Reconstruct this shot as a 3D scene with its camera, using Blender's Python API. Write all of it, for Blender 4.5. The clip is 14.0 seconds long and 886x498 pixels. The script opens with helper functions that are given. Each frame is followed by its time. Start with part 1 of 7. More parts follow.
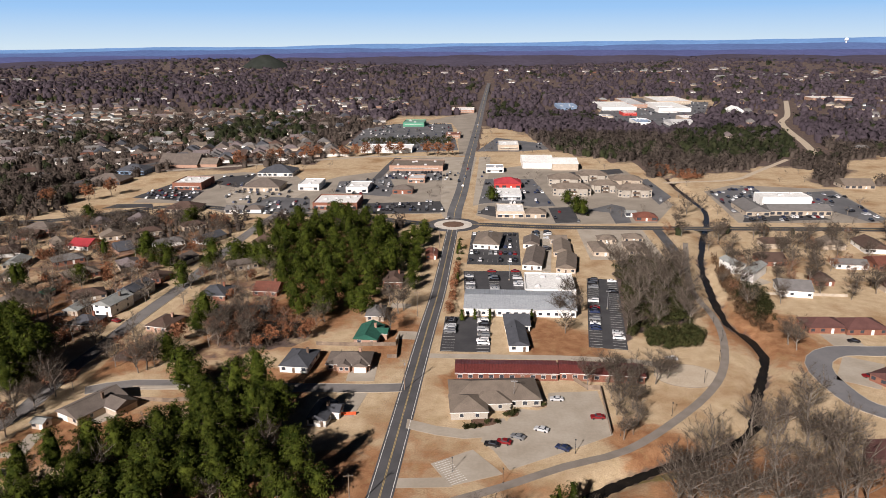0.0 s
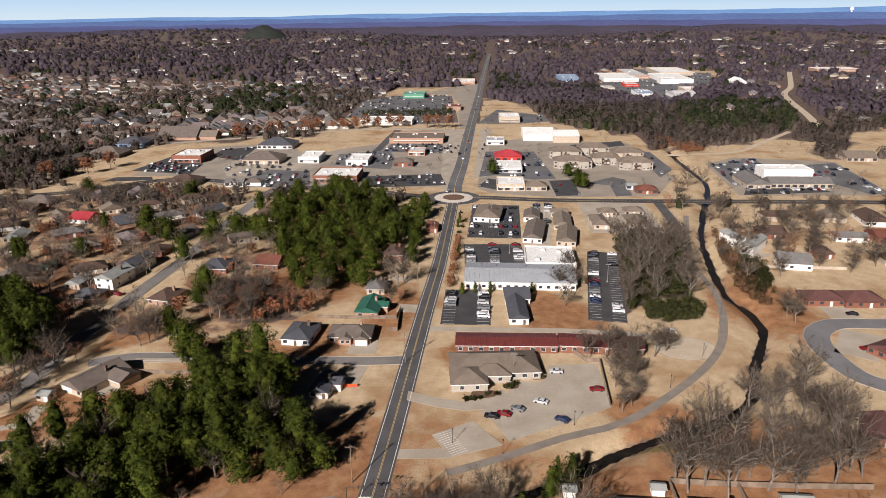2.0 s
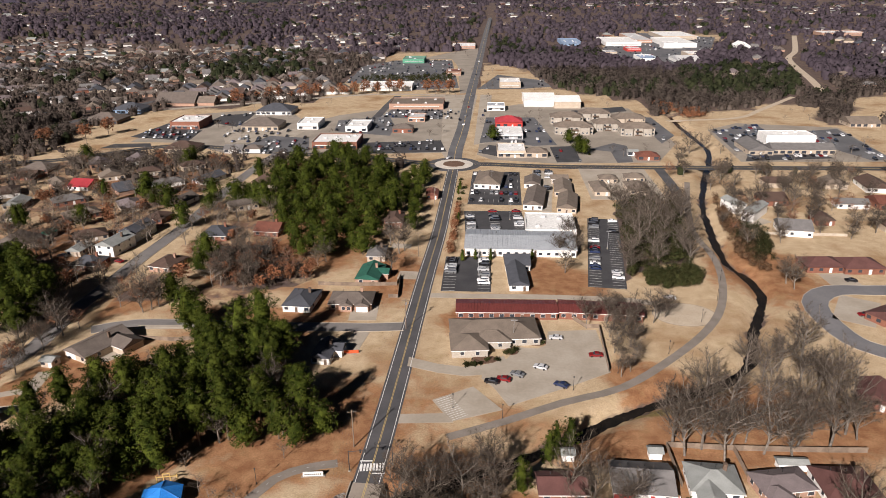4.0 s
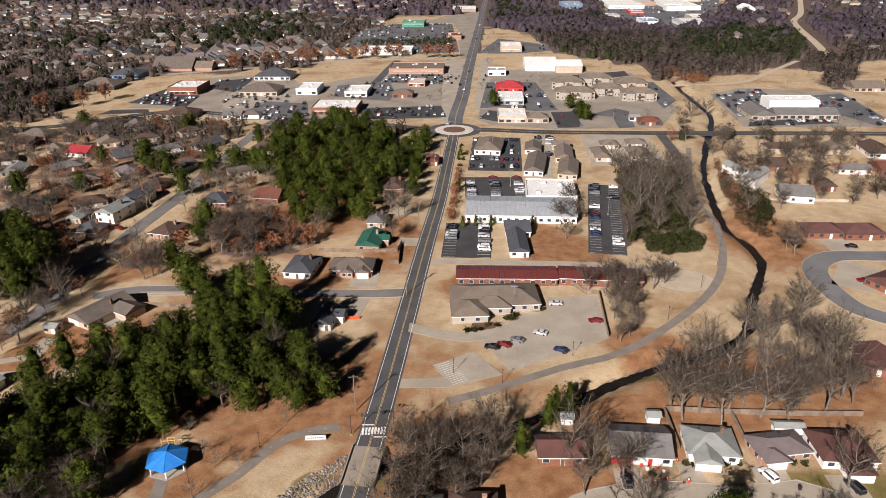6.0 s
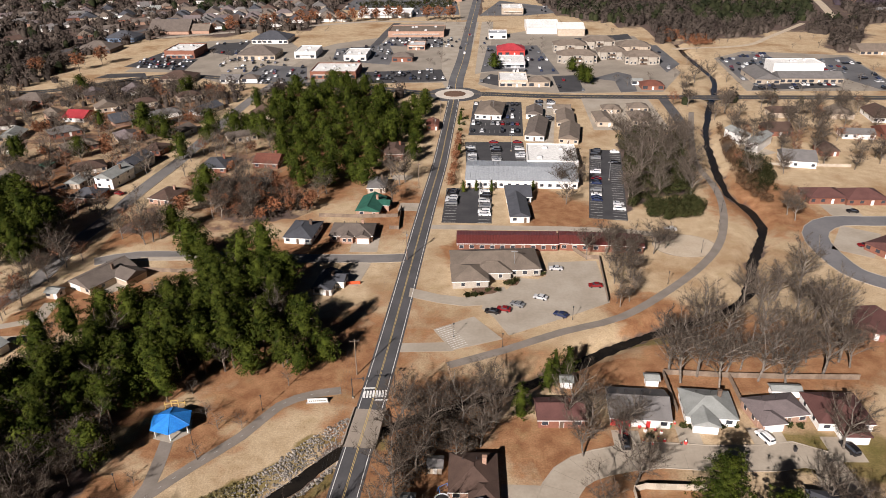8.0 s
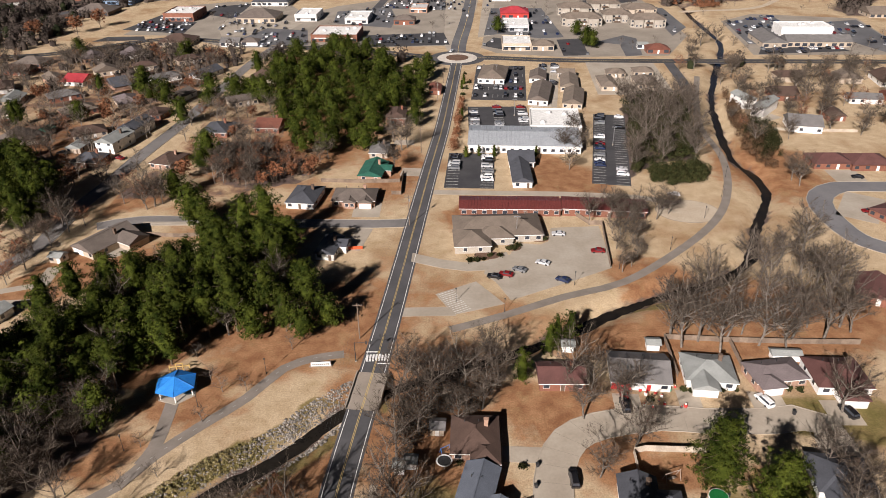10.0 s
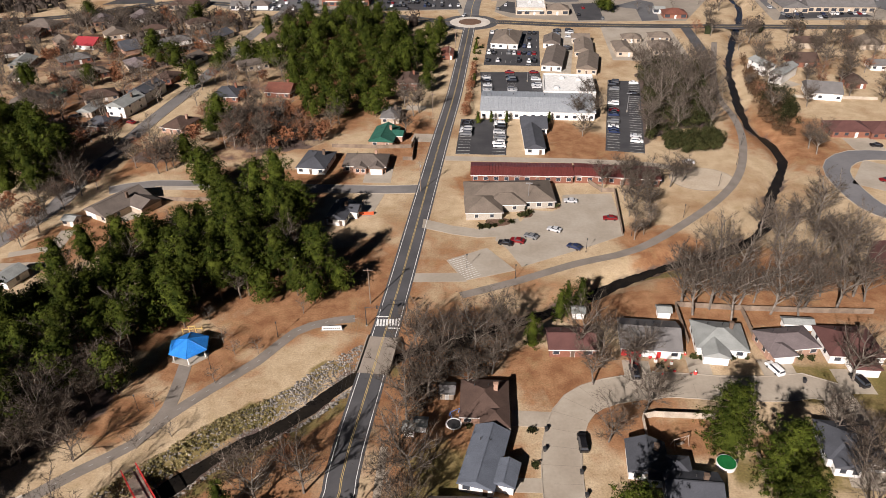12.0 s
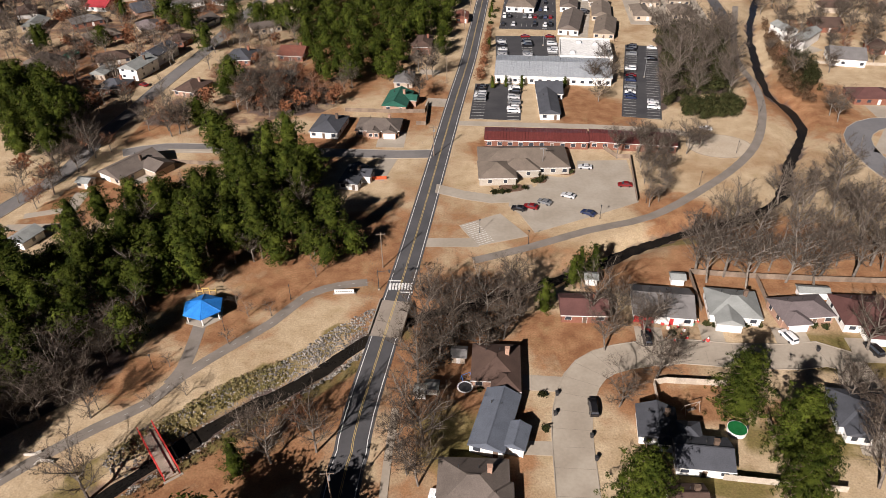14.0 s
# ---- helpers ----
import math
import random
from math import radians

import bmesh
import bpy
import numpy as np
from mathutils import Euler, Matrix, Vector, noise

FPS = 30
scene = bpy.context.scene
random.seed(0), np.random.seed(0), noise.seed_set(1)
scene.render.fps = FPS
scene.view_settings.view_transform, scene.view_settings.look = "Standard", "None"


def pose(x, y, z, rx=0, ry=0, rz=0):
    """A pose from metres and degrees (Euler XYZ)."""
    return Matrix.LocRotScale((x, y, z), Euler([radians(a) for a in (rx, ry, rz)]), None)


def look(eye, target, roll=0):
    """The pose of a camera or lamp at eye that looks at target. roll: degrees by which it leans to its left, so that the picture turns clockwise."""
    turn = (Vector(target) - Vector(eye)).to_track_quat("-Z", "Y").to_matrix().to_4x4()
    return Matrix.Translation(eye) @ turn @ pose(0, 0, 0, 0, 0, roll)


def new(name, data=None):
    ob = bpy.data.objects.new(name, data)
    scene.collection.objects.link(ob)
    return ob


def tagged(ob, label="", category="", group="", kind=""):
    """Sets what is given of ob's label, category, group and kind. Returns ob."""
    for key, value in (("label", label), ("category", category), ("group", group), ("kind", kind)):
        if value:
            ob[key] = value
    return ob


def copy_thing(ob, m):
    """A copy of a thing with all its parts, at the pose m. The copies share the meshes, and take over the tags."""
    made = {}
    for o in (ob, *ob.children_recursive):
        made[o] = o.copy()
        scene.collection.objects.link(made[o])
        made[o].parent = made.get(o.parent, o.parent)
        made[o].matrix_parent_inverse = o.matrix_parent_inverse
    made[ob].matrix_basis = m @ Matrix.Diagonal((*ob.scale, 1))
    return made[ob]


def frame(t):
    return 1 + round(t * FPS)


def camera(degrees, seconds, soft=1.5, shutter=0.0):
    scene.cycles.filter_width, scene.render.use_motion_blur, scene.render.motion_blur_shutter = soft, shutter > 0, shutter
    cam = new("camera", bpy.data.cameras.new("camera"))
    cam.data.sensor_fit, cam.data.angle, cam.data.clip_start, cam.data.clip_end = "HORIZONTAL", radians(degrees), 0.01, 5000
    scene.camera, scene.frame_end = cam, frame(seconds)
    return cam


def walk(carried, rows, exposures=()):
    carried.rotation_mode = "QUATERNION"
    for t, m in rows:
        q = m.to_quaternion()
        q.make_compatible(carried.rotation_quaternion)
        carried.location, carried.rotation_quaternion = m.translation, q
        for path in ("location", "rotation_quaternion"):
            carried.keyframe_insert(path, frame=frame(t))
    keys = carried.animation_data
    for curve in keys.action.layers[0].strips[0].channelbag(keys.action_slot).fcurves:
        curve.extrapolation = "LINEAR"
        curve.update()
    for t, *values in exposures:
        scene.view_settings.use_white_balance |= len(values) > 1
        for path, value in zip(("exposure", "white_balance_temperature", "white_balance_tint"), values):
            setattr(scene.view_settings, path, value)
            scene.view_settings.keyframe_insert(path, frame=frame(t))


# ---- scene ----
cam = camera(64.86, 14.0, soft=0.8)
# seconds, place, then yaw, pitch and roll in degrees
FLIGHT = [
    (0, -0.02, -0.00, 114.81, 0.000, -16.600, -0.300),
    (0.5, -0.03, -0.03, 114.94, 0.009, -17.171, -0.276),
    (1, -0.03, -0.05, 115.05, 0.028, -17.730, -0.297),
    (1.5, -0.04, -0.08, 115.14, 0.040, -18.296, -0.329),
    (2, -0.04, -0.09, 115.22, 0.046, -18.858, -0.355),
    (2.5, -0.04, -0.11, 115.28, 0.061, -19.488, -0.394),
    (3, -0.05, -0.12, 115.33, 0.072, -20.168, -0.385),
    (5.5, -0.07, -0.15, 115.34, 0.133, -23.684, -0.503),
    (6, -0.07, -0.15, 115.30, 0.145, -24.341, -0.525),
    (6.5, -0.08, -0.15, 115.24, 0.147, -25.039, -0.534),
    (7, -0.09, -0.14, 115.16, 0.165, -25.727, -0.533),
    (7.5, -0.10, -0.14, 115.07, 0.155, -26.422, -0.522),
    (8, -0.10, -0.14, 114.96, 0.204, -27.132, -0.568),
    (10.5, -0.18, -0.14, 114.17, 0.635, -30.491, -0.619),
    (11, -0.20, -0.15, 113.97, 0.939, -31.109, -0.662),
    (11.5, -0.22, -0.15, 113.74, 1.211, -31.767, -0.715),
    (12, -0.25, -0.16, 113.50, 1.507, -32.439, -0.707),
    (12.5, -0.27, -0.17, 113.24, 1.812, -33.088, -0.775),
    (13, -0.31, -0.18, 112.97, 2.119, -33.725, -0.805),
    (13.5, -0.34, -0.20, 112.68, 2.443, -34.386, -0.847),
    (14, -0.38, -0.22, 112.37, 2.763, -35.020, -0.856),
]
walk(cam, [(t, pose(x, y, z, 90 + pitch, 0, yaw) @ pose(0, 0, 0, 0, 0, roll)) for t, x, y, z, yaw, pitch, roll in FLIGHT], exposures=[(0, .71), (3, .73), (5.5, .76), (8, .79), (11, .8), (14, .82)])
# ---- light ----
SUN_EL, SUN_AWAY = 30.0, Vector((0.475, 0.88, 0)).normalized()      # height in degrees; the way the shadows fall
world = bpy.data.worlds.new("sky")
scene.world = world
world.use_nodes = True
wn = world.node_tree
sky = wn.nodes.new("ShaderNodeTexSky")
sky.sky_type, sky.sun_disc, sky.sun_elevation = "NISHITA", False, radians(SUN_EL)
sky.sun_rotation = math.atan2(-SUN_AWAY.x, -SUN_AWAY.y)
sky.altitude, sky.air_density, sky.dust_density, sky.ozone_density = 150, 0.05, 0.0, 1.0
wn.nodes["Background"].inputs[1].default_value = 0.05
wn.links.new(sky.outputs[0], wn.nodes["Background"].inputs[0])
sun = new("sun", bpy.data.lights.new("sun", "SUN"))
sun.data.energy, sun.data.angle, sun.data.color = 5.0, radians(0.5), (1.0, 0.905, 0.866)
to_sun = Vector((-SUN_AWAY.x * math.cos(radians(SUN_EL)), -SUN_AWAY.y * math.cos(radians(SUN_EL)), math.sin(radians(SUN_EL))))
sun.matrix_world = look(to_sun * 300, (0, 0, 0))

# ---- materials ----
def surf(name, c1, c2, scale=0.4, rough=0.85, bump=0.15, fine=9.0, metal=0.0, rnd=0.0, island=0.0, gloss=0.3, grainy=0.22):
    """Two colours mixed by coarse noise, with fine grain, relief and, if asked, a shade of its own for each object or clump."""
    m = bpy.data.materials.new(name)
    m.use_nodes = True
    n, l = m.node_tree.nodes, m.node_tree.links
    b = n["Principled BSDF"]
    b.inputs["Roughness"].default_value, b.inputs["Metallic"].default_value = rough, metal
    b.inputs["Specular IOR Level"].default_value = gloss
    geo = n.new("ShaderNodeNewGeometry")
    def noise_at(s, detail):
        t = n.new("ShaderNodeTexNoise")
        t.inputs["Scale"].default_value, t.inputs["Detail"].default_value = s, detail
        l.new(geo.outputs["Position"], t.inputs["Vector"])
        return t
    big, small = noise_at(scale, 5), noise_at(scale * fine, 3)
    rng = n.new("ShaderNodeMapRange")
    rng.inputs[1].default_value, rng.inputs[2].default_value = 0.35, 0.65
    l.new(big.outputs[0], rng.inputs[0])
    mix = n.new("ShaderNodeMix")
    mix.data_type = "RGBA"
    mix.inputs[6].default_value, mix.inputs[7].default_value = (*c1, 1), (*c2, 1)
    l.new(rng.outputs[0], mix.inputs[0])
    grain = n.new("ShaderNodeMapRange")
    grain.inputs[1].default_value, grain.inputs[2].default_value, grain.inputs[3].default_value, grain.inputs[4].default_value = 0.25, 0.75, 1 - grainy, 1 + grainy
    l.new(small.outputs[0], grain.inputs[0])
    value = grain.outputs[0]
    for amount, node, out in ((rnd, "ShaderNodeObjectInfo", "Random"), (island, "ShaderNodeNewGeometry", "Random Per Island")):
        if amount:
            r = n.new("ShaderNodeMapRange")
            r.inputs[3].default_value, r.inputs[4].default_value = 1 - amount, 1 + amount
            l.new(n.new(node).outputs[out], r.inputs[0])
            mul = n.new("ShaderNodeMath")
            mul.operation = "MULTIPLY"
            l.new(value, mul.inputs[0]), l.new(r.outputs[0], mul.inputs[1])
            value = mul.outputs[0]
    hsv = n.new("ShaderNodeHueSaturation")
    l.new(mix.outputs[2], hsv.inputs["Color"]), l.new(value, hsv.inputs["Value"])
    l.new(hsv.outputs[0], b.inputs["Base Color"])
    if bump:
        bp = n.new("ShaderNodeBump")
        bp.inputs["Strength"].default_value, bp.inputs["Distance"].default_value = bump, 0.1
        l.new(small.outputs[0], bp.inputs["Height"]), l.new(bp.outputs[0], b.inputs["Normal"])
    return m

M = {}
def S(key, *a, **k):
    M[key] = surf(key, *a, **k)

S("asphalt", (0.0394, 0.0394, 0.0435), (0.0578, 0.0571, 0.0598), .12, .9, .1, grainy=.07)
S("old_asphalt", (0.0594, 0.0594, 0.0630), (0.0846, 0.0828, 0.0864), .1, .9, .1, grainy=.07)
S("concrete", (0.2964, 0.2574, 0.2067), (0.3588, 0.3198, 0.2652), .12, .85, .1, grainy=.07)
S("trail_paving", (0.168, 0.146, 0.124), (0.212, 0.185, 0.160), .2, .9, .1, grainy=.07)
S("cul_paving", (0.295, 0.252, 0.200), (0.365, 0.320, 0.258), .15, .9, .1, grainy=.07)
S("bridge_paving", (0.224, 0.192, 0.156), (0.28, 0.24, 0.2), .15, .9, .1, grainy=.07)
S("street_asphalt", (0.135, 0.128, 0.124), (0.185, 0.174, 0.166), .08, .9, .08, grainy=.07)
S("pale_asphalt", (0.125, 0.123, 0.130), (0.165, 0.162, 0.166), .08, .9, .05, grainy=.06)
S("grey_lot", (0.0883, 0.0883, 0.0942), (0.1288, 0.1288, 0.1325), .05, .9, .05, grainy=.07)
S("white_line", (.62, .62, .60), (.74, .74, .72), 1, .7, 0)
S("lot_paving", (0.2232, 0.1947, 0.1596), (0.2850, 0.2517, 0.2090), .06, .9, .05, grainy=.08)
S("pale_concrete", (.46, .42, .37), (.55, .51, .45), .3, .85, .05, grainy=.08)
S("faded_line", (.30, .30, .29), (.42, .42, .40), .8, .8, 0)
S("yellow_line", (.40, .29, .11), (.48, .36, .16), 1, .7, 0)
for k, c in dict(white=(.74, .73, .70), stone_wall=(.36, .325, .275), cream=(0.429, 0.3588, 0.2808), redbrick=(0.2106, 0.0897, 0.0585), pinkbrick=(0.3588, 0.2262, 0.1638), redpaint=(.45, .05, .04),
                 umber_wall=(0.1248, 0.0858, 0.0624), green_wall=(.10, .30, .20), pale_wall=(.45, .46, .47), blue_wall=(.2, .28, .4)).items():
    S(k, c, tuple(v * .85 for v in c), .5, .85, .15, rnd=.08)
for k, c in dict(grey_roof=(0.156, 0.1482, 0.1443), pale_roof=(0.2574, 0.2691, 0.2574), mauve_roof=(0.156, 0.1287, 0.1287), maroon_roof=(0.1053, 0.0484, 0.0429), brown_roof=(0.0858, 0.0546, 0.0429),
                 blue_roof=(0.1209, 0.1365, 0.1677), umber_roof=(0.1365, 0.1131, 0.0975), slate_roof=(0.0663, 0.0702, 0.0819), rust_roof=(0.1482, 0.0562, 0.039), green_roof=(0.0195, 0.0936, 0.0663),
                 taupe_roof=(0.170, 0.138, 0.111), red_roof=(.34, .035, .045)).items():
    S(k, c, tuple(v * .8 for v in c), .35, .9, .35, rnd=.07, fine=14)
for k, c in dict(maroon_metal=(0.1326, 0.0351, 0.0312), steel_roof=(0.3276, 0.351, 0.3744)).items():
    S(k, c, tuple(v * .88 for v in c), .15, .5, .05, gloss=.4)
for k, c in dict(white_roof=(.72, .72, .70), pale_flat=(.5, .5, .5), grey_flat=(.36, .38, .41), green_flat=(.16, .30, .23), blue_flat=(.25, .33, .45)).items():
    S(k, c, tuple(v * .86 for v in c), .12, .7, .05)
S("trim", (.76, .75, .72), (.70, .69, .66), 1, .6, 0)
S("glass", (.03, .035, .045), (.045, .05, .06), .3, .12, 0, gloss=.6)
S("red_door", (.42, .03, .03), (.36, .03, .03), 1, .5, 0)
S("pale_fence", (.34, .29, .23), (.44, .385, .31), .5, .9, .2, rnd=.12)
S("olive_grass", (.16, .14, .058), (.27, .22, .11), .4, .95, 0, island=.3, gloss=.05)
S("wood_fence", (0.144, 0.108, 0.08), (0.208, 0.16, 0.12), .5, .9, .2, rnd=.15)
S("pole_wood", (.16, .12, .09), (.22, .17, .13), .8, .9, .2)
S("joint", (.215, .185, .15), (.25, .21, .17), .5, .9, 0)
S("steel", (.42, .43, .44), (.36, .37, .38), .6, .45, 0, metal=.6)
S("dark_steel", (.03, .03, .032), (.045, .045, .045), .6, .5, 0)
S("bark", (0.096, 0.068, 0.048), (0.152, 0.112, 0.08), 1.5, .95, .4)
S("grey_bark", (0.105, 0.088, 0.073), (0.195, 0.168, 0.140), 1.5, .95, .3, rnd=.2)
S("twig", (0.0521, 0.0403, 0.0311), (0.0907, 0.0722, 0.0563), .8, .95, 0, rnd=.25, island=.25, gloss=.05)
S("brush", (0.07, 0.042, 0.026), (0.125, 0.075, 0.042), .5, .95, 0, rnd=.2, island=.35, gloss=.05)
S("russet", (0.16, 0.068, 0.036), (0.224, 0.104, 0.056), .8, .95, 0, rnd=.15, island=.3, gloss=.05)
S("needle", (0.0144, 0.0224, 0.0031), (0.0526, 0.0638, 0.0091), .35, .8, 0, rnd=.22, island=.3, gloss=.05)
S("shrub_leaf", (0.0221, 0.0289, 0.0098), (0.0476, 0.0442, 0.0170), .6, .85, 0, rnd=.3, island=.4, gloss=.05)
# wood_far holds the distance haze in its mauve; wood_near keeps the brown
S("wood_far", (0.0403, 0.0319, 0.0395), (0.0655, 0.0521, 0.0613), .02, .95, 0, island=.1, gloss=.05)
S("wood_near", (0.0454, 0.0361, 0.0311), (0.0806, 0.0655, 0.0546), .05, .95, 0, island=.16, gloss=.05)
S("wood_far_green", (0.0143, 0.0185, 0.0092), (0.0302, 0.0336, 0.0160), .05, .95, 0, island=.15, gloss=.05)
S("rock", (0.13, 0.116, 0.10), (0.26, 0.235, 0.205), .3, .9, .3, island=.45)
S("blue_paint", (.02, .17, .55), (.03, .22, .62), .6, .55, .05)
S("red_paint", (.55, .045, .04), (.46, .04, .035), .8, .6, 0)
S("orange_mesh", (.52, .10, .035), (.46, .085, .03), .8, .8, .1)
S("yellow_wood", (.52, .36, .13), (.46, .31, .11), .6, .8, .1)
S("deck", (0.304, 0.24, 0.192), (0.368, 0.296, 0.24), .6, .85, .1, rnd=.1)
S("pool_green", (.01, .10, .03), (.015, .13, .04), .5, .1, 0, gloss=.5)
S("tyre", (.015, .015, .015), (.02, .02, .02), 2, .9, 0)
S("mulch", (0.104, 0.06, 0.04), (0.144, 0.088, 0.06), .8, .95, .3)
S("sand_court", (0.39, 0.3225, 0.24), (0.435, 0.3675, 0.285), .2, .9, .05)
for k, c in dict(white=(.75, .75, .75), black=(.012, .012, .014), grey=(.16, .165, .17), silver=(.45, .46, .47), red=(.17, .012, .014), blue=(.022, .032, .075), tan=(.3, .25, .18)).items():
    S("paint_" + k, c, tuple(v * .94 for v in c), .6, .25, 0, gloss=.6)

def ground_material():
    """Dry grass, leaf litter, green turf and forest floor, mixed by what grows where."""
    m = bpy.data.materials.new("dry_ground")
    m.use_nodes = True
    n, l = m.node_tree.nodes, m.node_tree.links
    b = n["Principled BSDF"]
    b.inputs["Roughness"].default_value, b.inputs["Specular IOR Level"].default_value = .95, .1
    geo = n.new("ShaderNodeNewGeometry")
    def tex(s, d=5, rough=.55):
        t = n.new("ShaderNodeTexNoise")
        t.inputs["Scale"].default_value, t.inputs["Detail"].default_value, t.inputs["Roughness"].default_value = s, d, rough
        l.new(geo.outputs["Position"], t.inputs["Vector"])
        return t.outputs[0]
    def rng(v, a, z, lo=0.0, hi=1.0):
        r = n.new("ShaderNodeMapRange")
        for i, x in enumerate((a, z, lo, hi)):
            r.inputs[i + 1].default_value = x
        l.new(v, r.inputs[0])
        return r.outputs[0]
    def mix(f, c1, c2):
        x = n.new("ShaderNodeMix")
        x.data_type = "RGBA"
        for i, c in ((6, c1), (7, c2)):
            if isinstance(c, tuple):
                x.inputs[i].default_value = (*c, 1)
            else:
                l.new(c, x.inputs[i])
        l.new(f, x.inputs[0])
        return x.outputs[2]
    def attr(name):
        a = n.new("ShaderNodeAttribute")
        a.attribute_name = name
        return a.outputs["Fac"]
    def math_(op, a, c):
        x = n.new("ShaderNodeMath")
        x.operation = op
        for i, v in enumerate((a, c)):
            if isinstance(v, float):
                x.inputs[i].default_value = v
            else:
                l.new(v, x.inputs[i])
        return x.outputs[0]
    patch, mid, fine = tex(.035), tex(.22), tex(2.3, 6, .7)
    grass = mix(rng(mid, .35, .65), (.375, .282, .175), (.465, .362, .240))
    grass = mix(rng(patch, .5, .72), grass, (.250, .148, .075))
    litter = mix(rng(mid, .35, .65), (.195, .092, .045), (.305, .168, .088))
    def edge(name):
        wobble = math_("ADD", math_("MULTIPLY", math_("SUBTRACT", mid, 0.5), 0.9), math_("MULTIPLY", math_("SUBTRACT", patch, 0.5), 1.3))
        return rng(math_("ADD", attr(name), wobble), .36, .66)
    col = mix(edge("leaf"), grass, litter)
    col = mix(edge("turf"), col, mix(rng(mid, .35, .65), (.125, .105, .036), (.19, .145, .062)))
    col = mix(edge("wood"), col, mix(rng(mid, .35, .65), (.078, .058, .052), (.115, .085, .074)))
    col = mix(rng(tex(.62, 6, .68), .54, .76, 0, .5), col, (.185, .110, .055))
    col = mix(rng(tex(.16, 5, .6), .55, .75, 0, .5), col, (.30, .225, .115))
    h = n.new("ShaderNodeHueSaturation")
    l.new(col, h.inputs["Color"]), l.new(rng(fine, .3, .7, .7, 1.3), h.inputs["Value"])
    l.new(h.outputs[0], b.inputs["Base Color"])
    bp = n.new("ShaderNodeBump")
    bp.inputs["Strength"].default_value, bp.inputs["Distance"].default_value = .25, .12
    l.new(fine, bp.inputs["Height"]), l.new(bp.outputs[0], b.inputs["Normal"])
    return m
M["ground"] = ground_material()
S("water", (.010, .009, .008), (.018, .015, .012), .2, .22, .2, gloss=.25)
# distance haze is painted into the hills: bluer and glowing more farther off
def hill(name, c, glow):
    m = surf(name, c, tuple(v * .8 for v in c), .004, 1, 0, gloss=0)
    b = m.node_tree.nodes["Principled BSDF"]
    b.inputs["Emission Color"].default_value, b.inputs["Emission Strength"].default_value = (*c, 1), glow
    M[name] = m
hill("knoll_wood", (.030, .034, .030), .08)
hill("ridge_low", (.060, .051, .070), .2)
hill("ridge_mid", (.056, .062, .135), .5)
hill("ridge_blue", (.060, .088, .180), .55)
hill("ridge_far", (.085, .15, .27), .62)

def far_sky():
    """A glowing backdrop: pale haze painted low on the horizon, deepening to blue."""
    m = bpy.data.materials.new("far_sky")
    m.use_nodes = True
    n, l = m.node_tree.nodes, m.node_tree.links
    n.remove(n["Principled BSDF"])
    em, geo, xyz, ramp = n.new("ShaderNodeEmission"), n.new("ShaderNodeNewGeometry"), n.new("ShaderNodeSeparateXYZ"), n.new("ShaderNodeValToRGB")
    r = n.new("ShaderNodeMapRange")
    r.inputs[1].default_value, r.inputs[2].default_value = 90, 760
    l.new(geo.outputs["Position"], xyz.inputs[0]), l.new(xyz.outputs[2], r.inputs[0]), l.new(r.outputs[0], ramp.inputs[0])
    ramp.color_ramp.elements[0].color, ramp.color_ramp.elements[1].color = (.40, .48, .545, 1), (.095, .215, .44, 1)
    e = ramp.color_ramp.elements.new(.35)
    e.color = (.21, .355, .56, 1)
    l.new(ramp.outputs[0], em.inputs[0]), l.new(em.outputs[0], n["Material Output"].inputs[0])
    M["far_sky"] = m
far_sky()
# road centre lines
MAIN_ROAD = [
    (-24.3, 78.7),
    (-23.5, 89.3),
    (-23.2, 99.6),
    (-18.6, 142.5),
    (-15.3, 175.7),
    (-7.7, 258.7),
    (-2.5, 311.0),
    (0.8, 354.5),
    (4.4, 404.1),
    (6.2, 430.5),
]
MAIN_FAR = [
    (7.2, 449.4),
    (8.9, 481.8),
    (15.8, 554.5),
    (24.7, 676.4),
    (48.9, 979.5),
    (82.0, 1404.4),
    (138.5, 2100.0),
    (194.1, 2754.7),
]
CROSS_ROAD = [
    (-318.5, 451.7),
    (-261.5, 458.2),
    (-199.6, 497.1),
    (-147.2, 487.0),
    (-103.8, 472.4),
    (-55.4, 461.6),
    (-16.3, 445.4),
    (6.0, 440.5),
    (28.1, 440.1),
    (64.0, 433.6),
    (113.9, 429.7),
    (184.8, 426.9),
    (278.0, 422.2),
    (354.7, 415.3),
]
CURVED_STREET = [
    (-152.0, 158.0), (-145.6, 177.0), (-142.2, 187.3), (-137.6, 200.4), (-137.0, 214.0), (-137.3, 230.0), (-134.8, 252.3), (-133.4, 275.4), (-131.3, 295.2),
    (-128.6, 317.4), (-127.1, 342.7), (-125.3, 371.6), (-123.3, 405.2), (-119.9, 440.1), (-114.5, 474.4),
]
SIDE_STREET_A = [
    (-14.4, 217.6),
    (-26.4, 217.0),
    (-38.2, 217.5),
    (-59.9, 218.1),
    (-84.0, 220.1),
    (-110.2, 221.2),
    (-123.7, 216.4),
]
CUL_STREET = [
    (81.0, 90.8),
    (85.1, 117.7),
    (73.0, 118.9),
    (60.3, 118.9),
    (47.8, 120.1),
    (34.5, 117.8),
    (26.8, 113.5),
    (22.6, 105.7),
    (20.8, 96.3),
    (20.4, 86.6),
    (20.0, 73.3),
]
